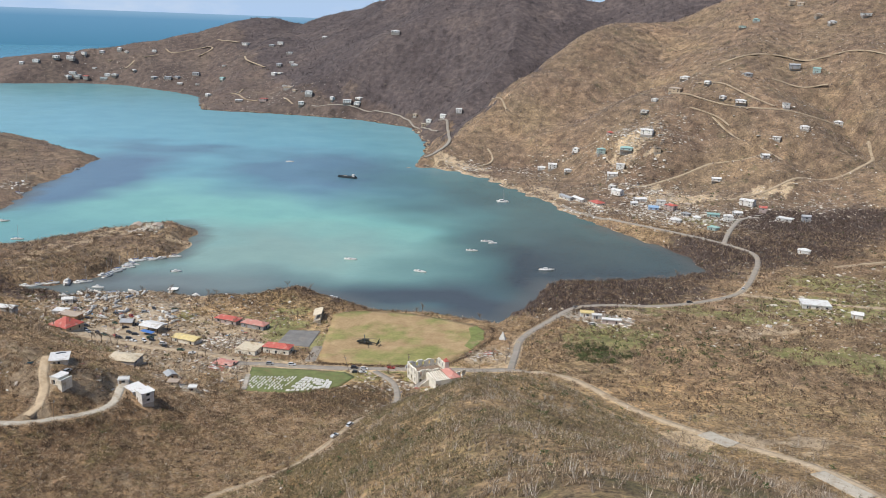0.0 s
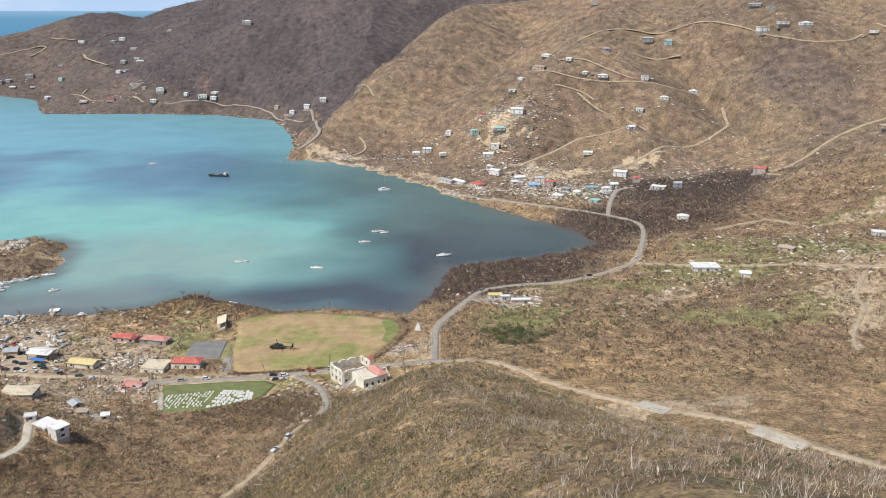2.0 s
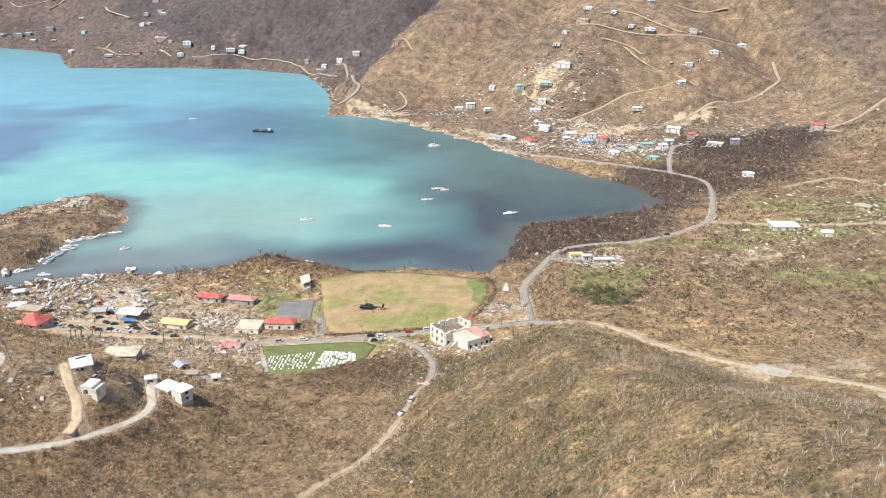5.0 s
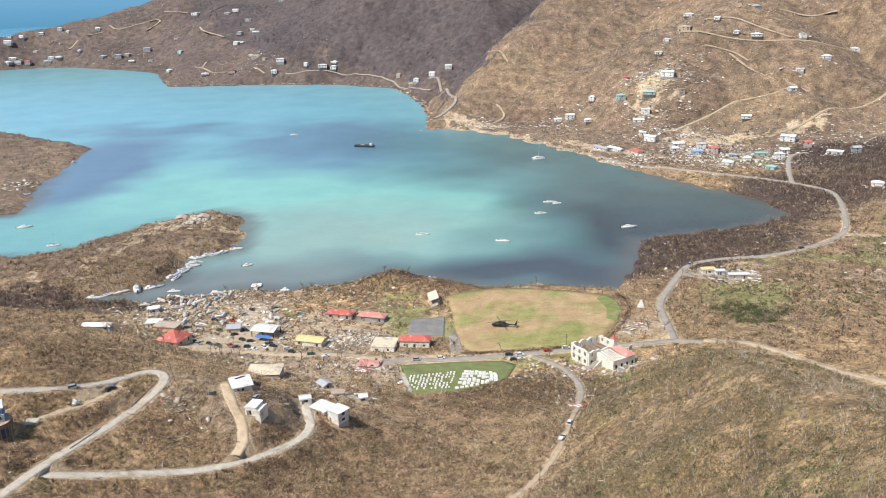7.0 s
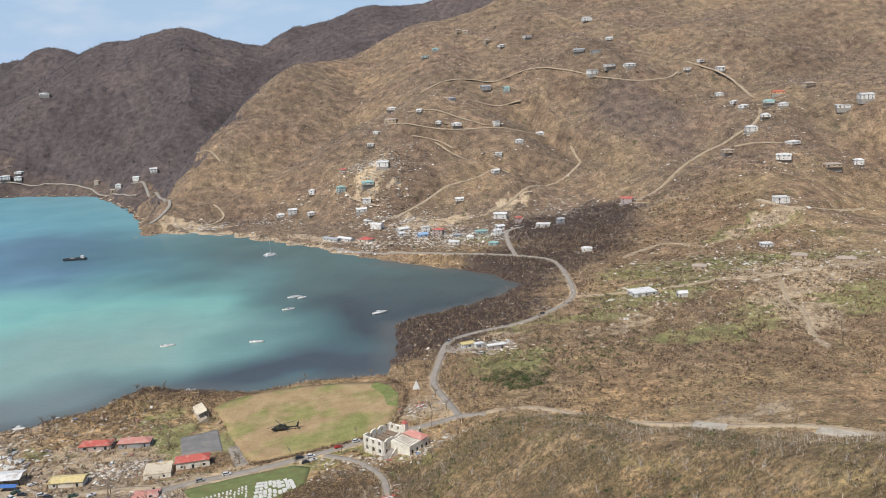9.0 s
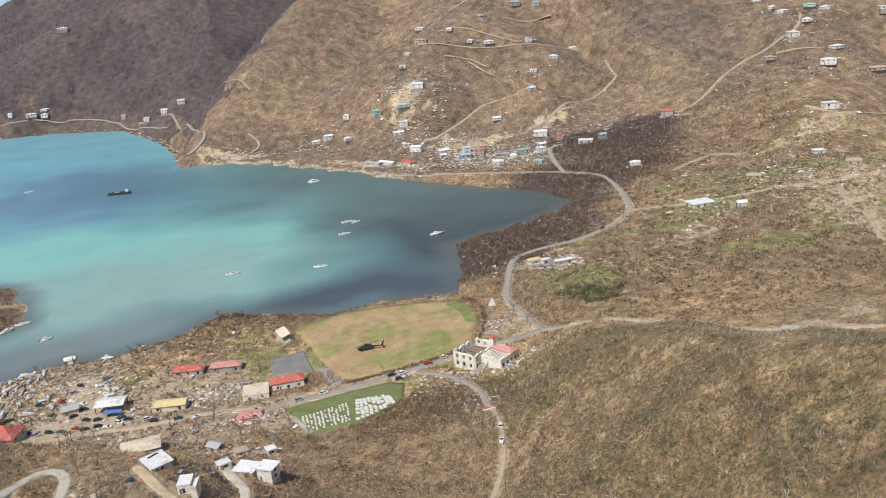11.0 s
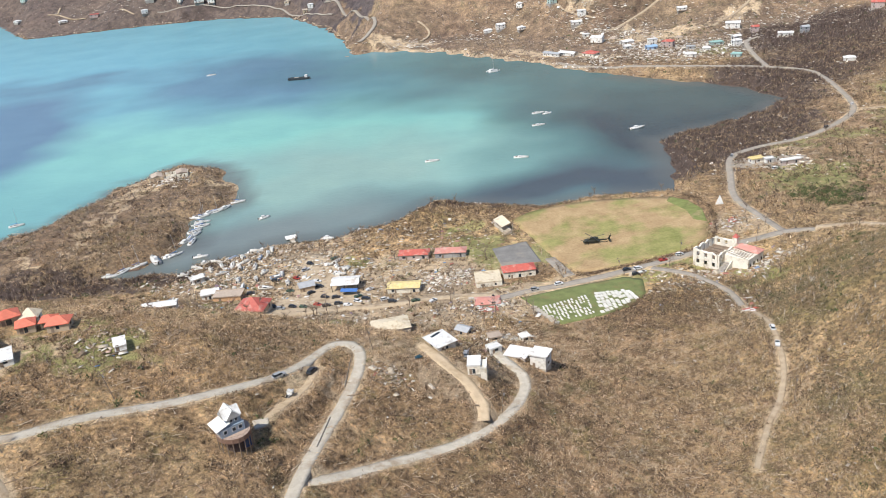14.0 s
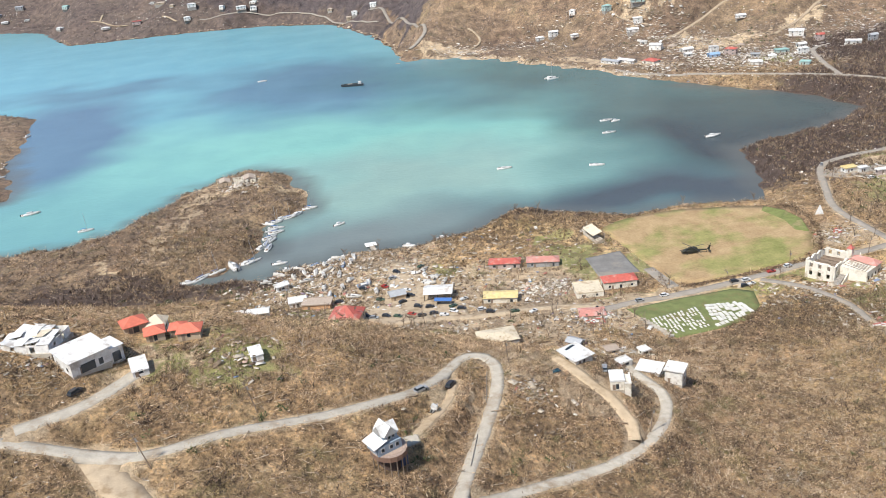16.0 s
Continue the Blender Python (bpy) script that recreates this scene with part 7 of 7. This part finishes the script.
def scraps(name, rng, places, sizes, material, label, flat=0.12, category="debris", fell=None):
    """Broken boards, sheets and trunks: thin blocks that lie about."""
    x, y, z = places
    n = len(x)
    l = rng.uniform(sizes[0], sizes[1], n) * rng.uniform(0.4, 1, n)
    w = np.minimum(l * rng.uniform(sizes[2], sizes[3], n), l)
    t = np.maximum(0.06, flat * w)
    a = rng.uniform(0, 6.283, n) if fell is None else radians(fell) + rng.normal(0, 0.5, n) + 0.7 * waves(x, y, 61, 50)
    tilt = rng.normal(0, 0.22 if fell is None else 0.1, n)
    ex = np.stack([np.cos(a) * np.cos(tilt), np.sin(a) * np.cos(tilt), np.sin(tilt)], -1)
    ey = np.stack([-np.sin(a), np.cos(a), np.zeros(n)], -1)
    ez = np.cross(ex, ey)
    c = np.stack([x, y, z + t / 2 + np.abs(np.sin(tilt)) * l / 2 * 0.6 + 0.1], -1)
    signs = np.array([(i, j, k) for k in (-1, 1) for j in (-1, 1) for i in (-1, 1)], float)
    verts = c[:, None] + signs[None, :, :1] * (ex * l[:, None] / 2)[:, None] + signs[None, :, 1:2] * (ey * w[:, None] / 2)[:, None] + signs[None, :, 2:] * (ez * t[:, None] / 2)[:, None]
    quads = np.array(((0, 2, 3, 1), (4, 5, 7, 6), (0, 1, 5, 4), (1, 3, 7, 5), (3, 2, 6, 7), (2, 0, 4, 6)))
    faces = (np.arange(n)[:, None, None] * 8 + quads[None]).reshape(-1, 4)
    return soup(name, verts.reshape(-1, 3), faces, material, label, category)


def clustered(rng, spots, margin=0.3):
    """Places heaped round centres: (x, y, spread, count)."""
    x = np.concatenate([rng.normal(cx, s, n) for cx, cy, s, n in spots])
    y = np.concatenate([rng.normal(cy, s * 0.8, n) for cx, cy, s, n in spots])
    ok = (shore_distance(x, y) > 0.5) & (road_distance(x, y)[0] > margin)
    for ring in CLEAR[:3]:
        ok &= ~inside(x, y, ring)
    x, y = x[ok], y[ok]
    return x, y, surface(x, y)


TOWN_HEAPS = [(-215, 36, 16, 620), (-195, 46, 12, 460), (-225, 8, 16, 420), (-200, 0, 16, 300), (-170, 10, 22, 320), (-145, 8, 14, 260), (-120, 50, 22, 260), (-88, -21, 8, 900), (-80, -17, 6, 400), (-68, -58, 9, 300), (-60, -68, 14, 220), (-100, -58, 18, 240), (-130, -62, 18, 200), (-160, 40, 20, 300), (-185, -20, 20, 300), (-110, -5, 20, 220), (-75, 30, 20, 160)]
HOUSE_HEAPS = [(-235, -30, 16, 200), (0, -70, 10, 60), (78, 6, 8, 300), (86, -52, 8, 160), (20, -62, 12, 240), (40, -60, 7, 160), (-112.5, -188.5, 3.2, 130), (-106, -198, 8, 30), (-68, -110, 8, 200), (-82, -94, 6, 80), (-78, -160, 5, 60), (46, -96, 7, 160), (68, -62, 6, 220), (60, -28, 6, 60), (46, -54, 4, 50), (-256, -203, 8, 160), (-200, -197, 7, 110)]
HEAPS = TOWN_HEAPS + HOUSE_HEAPS
FAR_HEAPS = [(x, y, 9, 22) for x, y, size, tone in HILLSIDE + SEASIDE + RIDGE] + [(140, 690, 28, 900), (230, 470, 30, 600), (160, 600, 26, 600), (180, 500, 30, 800), (190, 700, 30, 260), (130, 640, 22, 320), (10, 700, 30, 260), (-90, 690, 24, 160), (100, 480, 20, 300), (180, 455, 24, 320), (240, 440, 26, 240), (350, 560, 40, 420), (400, 220, 40, 420), (470, 200, 40, 300), (300, 150, 30, 140), (150, 92, 9, 90),
             (640, 560, 40, 200), (520, 300, 40, 160), (-560, 1240, 60, 260), (-1320, 1600, 70, 300), (-1080, 1580, 40, 260), (-690, 1290, 40, 200), (-90, 700, 20, 200), (-285, 195, 8, 120), (-540, 350, 14, 120)]
scraps("debris", rng, clustered(rng, HEAPS), (0.5, 3.4, 0.15, 0.8), JUNK, "storm debris of boards, sheets and broken walls")
scraps("debris", rng, clustered(rng, FAR_HEAPS, 0), (1.0, 5.0, 0.25, 0.9), FAR_JUNK, "storm debris scattered round far houses")
scraps("debris", rng, free_places(rng, 2600, -330, 60, -330, 110, 0.2), (0.3, 1.5, 0.2, 0.9), JUNK, "scraps of debris blown over the hills")
scraps("debris", rng, free_places(rng, 8500, 60, 800, 60, 1000, 0.5), (0.8, 3.4, 0.25, 0.9), FAR_JUNK, "scraps of debris blown over the far hills")
scraps("fallen_trunks", rng, free_places(rng, 34000, -330, 60, -330, 110, 0.2, patchy), (0.9, 4.6, 0.025, 0.06), STICKS, "pale fallen trunks and branches in the scrub", 0.8, "fallen wood")
scraps("fallen_trunks", rng, free_places(rng, 20000, -330, 70, -330, -60, 0.2, lambda x, y: np.clip(0.3 + 0.6 * waves(x, y, 62, 22), 0, 1) * (1 - green_lawn(x, y))), (2.0, 7.0, 0.02, 0.045), STICKS, "pale blown-down trunks lying one way on the slopes", 0.8, "fallen wood", 8)
brush("scrub", rng, free_places(rng, 15000, -75, 45, -250, -85, 0.4, lambda x, y: np.clip(0.55 + 0.6 * waves(x, y, 65, 11), 0, 1)), 9, 1.3, 0.085, 1.1, BLEACHED, "bleached pale broken brush in the bowl of the slope")
brush("bare_saplings", rng, free_places(rng, 5200, 20, 260, -380, -60, 0.6, lambda x, y: np.clip(0.5 + 0.6 * waves(x, y, 63, 14), 0, 1)), 9, 3.2, 0.06, 0.5, PALE_TREES, "bleached bare saplings standing on the hill")
brush("bare_saplings", rng, free_places(rng, 5000, -330, 20, -330, -60, 0.6, lambda x, y: np.clip(0.15 + 0.6 * waves(x, y, 64, 14), 0, 1)), 9, 2.8, 0.05, 0.5, PALE_TREES, "bleached bare saplings standing on the spur")
brush("scrub", rng, free_places(rng, 9000, -235, -95, -218, -155, 0.5, lambda x, y: spot(x, y, -165, -188, 70, 24, 6, 0.5)), 9, 1.5, 0.06, 0.7, WARM_BRUSH, "red-brown standing brush along the spur's crest")
brush("scrub", rng, free_places(rng, 18000, -75, 40, -260, -95, 0.5, lambda x, y: np.clip(0.6 + 0.5 * waves(x, y, 66, 15), 0, 1)), 8, 1.0, 0.075, 1.4, WARM_BRUSH, "red-brown low brush in the bowl of the slope")
scraps("fallen_trunks", rng, free_places(rng, 9000, 95, 480, -60, 420, 0.5, lambda x, y: np.clip(0.4 + 0.7 * waves(x, y, 75, 30), 0, 1)), (2.5, 7.0, 0.03, 0.06), STICKS, "pale fallen trunks on the valley floor", 0.8, "fallen wood")
scraps("beach_wrack", rng, free_places(rng, 26000, -170, 140, 380, 720, 0, lambda x, y: (np.abs(shore_distance(x, y) - 4) < 4) * 0.9), (0.8, 3.2, 0.2, 0.9), JUNK, "pale rocks and debris along the beach")
rim = lambda x, y: (np.abs(shore_distance(x, y) - 2.5) < 2.5) * 0.9
scraps("shore_rocks", rng, free_places(rng, 60000, -820, -160, 680, 1480, 0, rim), (1.5, 5.0, 0.4, 0.9), STICKS, "rocks along the far water's edge", 0.5, "rocks")


def bare_tree(seed, tall, label):
    """A snapped and stripped tree: tapered trunk, limbs and twigs."""
    r = random.Random(seed)
    root = thing("bare_tree", 0, 0, 0, 0, label, "tree", "storm-stripped trees")
    bark = TREE_BARK
    bm = bmesh.new()
    p, way = Vector((0, 0, -0.4)), Vector((r.uniform(-0.15, 0.15), r.uniform(-0.15, 0.15), 1))
    trunk = [p.copy()]
    for k in range(4):
        q = p + way * tall / 6
        rod(bm, p, q, 0.26 - 0.04 * k, 0.22 - 0.04 * k)
        p, way = q, (way + Vector((r.uniform(-0.25, 0.25), r.uniform(-0.25, 0.25), 0.1))).normalized()
        trunk.append(p.copy())
    part("trunk", bm, bark, root)
    for k in range(7):
        bm = bmesh.new()
        a = r.uniform(0, 6.283)
        s = trunk[r.choice((2, 3, 3, 4, 4))]
        e = s + Vector((math.cos(a), math.sin(a), r.uniform(0.4, 1.3))) * tall * r.uniform(0.2, 0.38)
        rod(bm, s, e, 0.12, 0.05, 5)
        for _ in range(4):
            m = s.lerp(e, r.uniform(0.4, 1.0))
            rod(bm, m, m + Vector((r.uniform(-1, 1), r.uniform(-1, 1), r.uniform(0.1, 1))) * tall * 0.14, 0.05, 0.02, 4)
        part("limb", bm, bark, root)
    return root


TREE_BARK = plain("stripped_bark", (0.2, 0.15, 0.11), 0.9, vary=0.3, size=0.6)
trees = [bare_tree(1, 7.0, "bare storm-stripped tree with broken limbs"), bare_tree(2, 9.0, "tall bare storm-stripped tree"), bare_tree(3, 5.0, "low bare broken tree")]
rng2 = np.random.RandomState(77)
px, py, pz = free_places(rng2, 150, -250, 120, -100, 100, 1.5)
qx, qy, qz = free_places(rng2, 70, 100, 420, -30, 330, 1.5)
for k, (x, y, z) in enumerate(zip(np.r_[-86, 320, px[:115], qx[:40]], np.r_[-48, 81, py[:115], qy[:40]], np.r_[height(-86, -48), height(320, 81), pz[:115], qz[:40]])):
    m = pose(x, y, z, rng2.uniform(-8, 8), rng2.uniform(-8, 8), rng2.uniform(0, 360))
    if k < 3:
        trees[k].matrix_basis = m
    else:
        copy_thing(trees[k % 3], m)
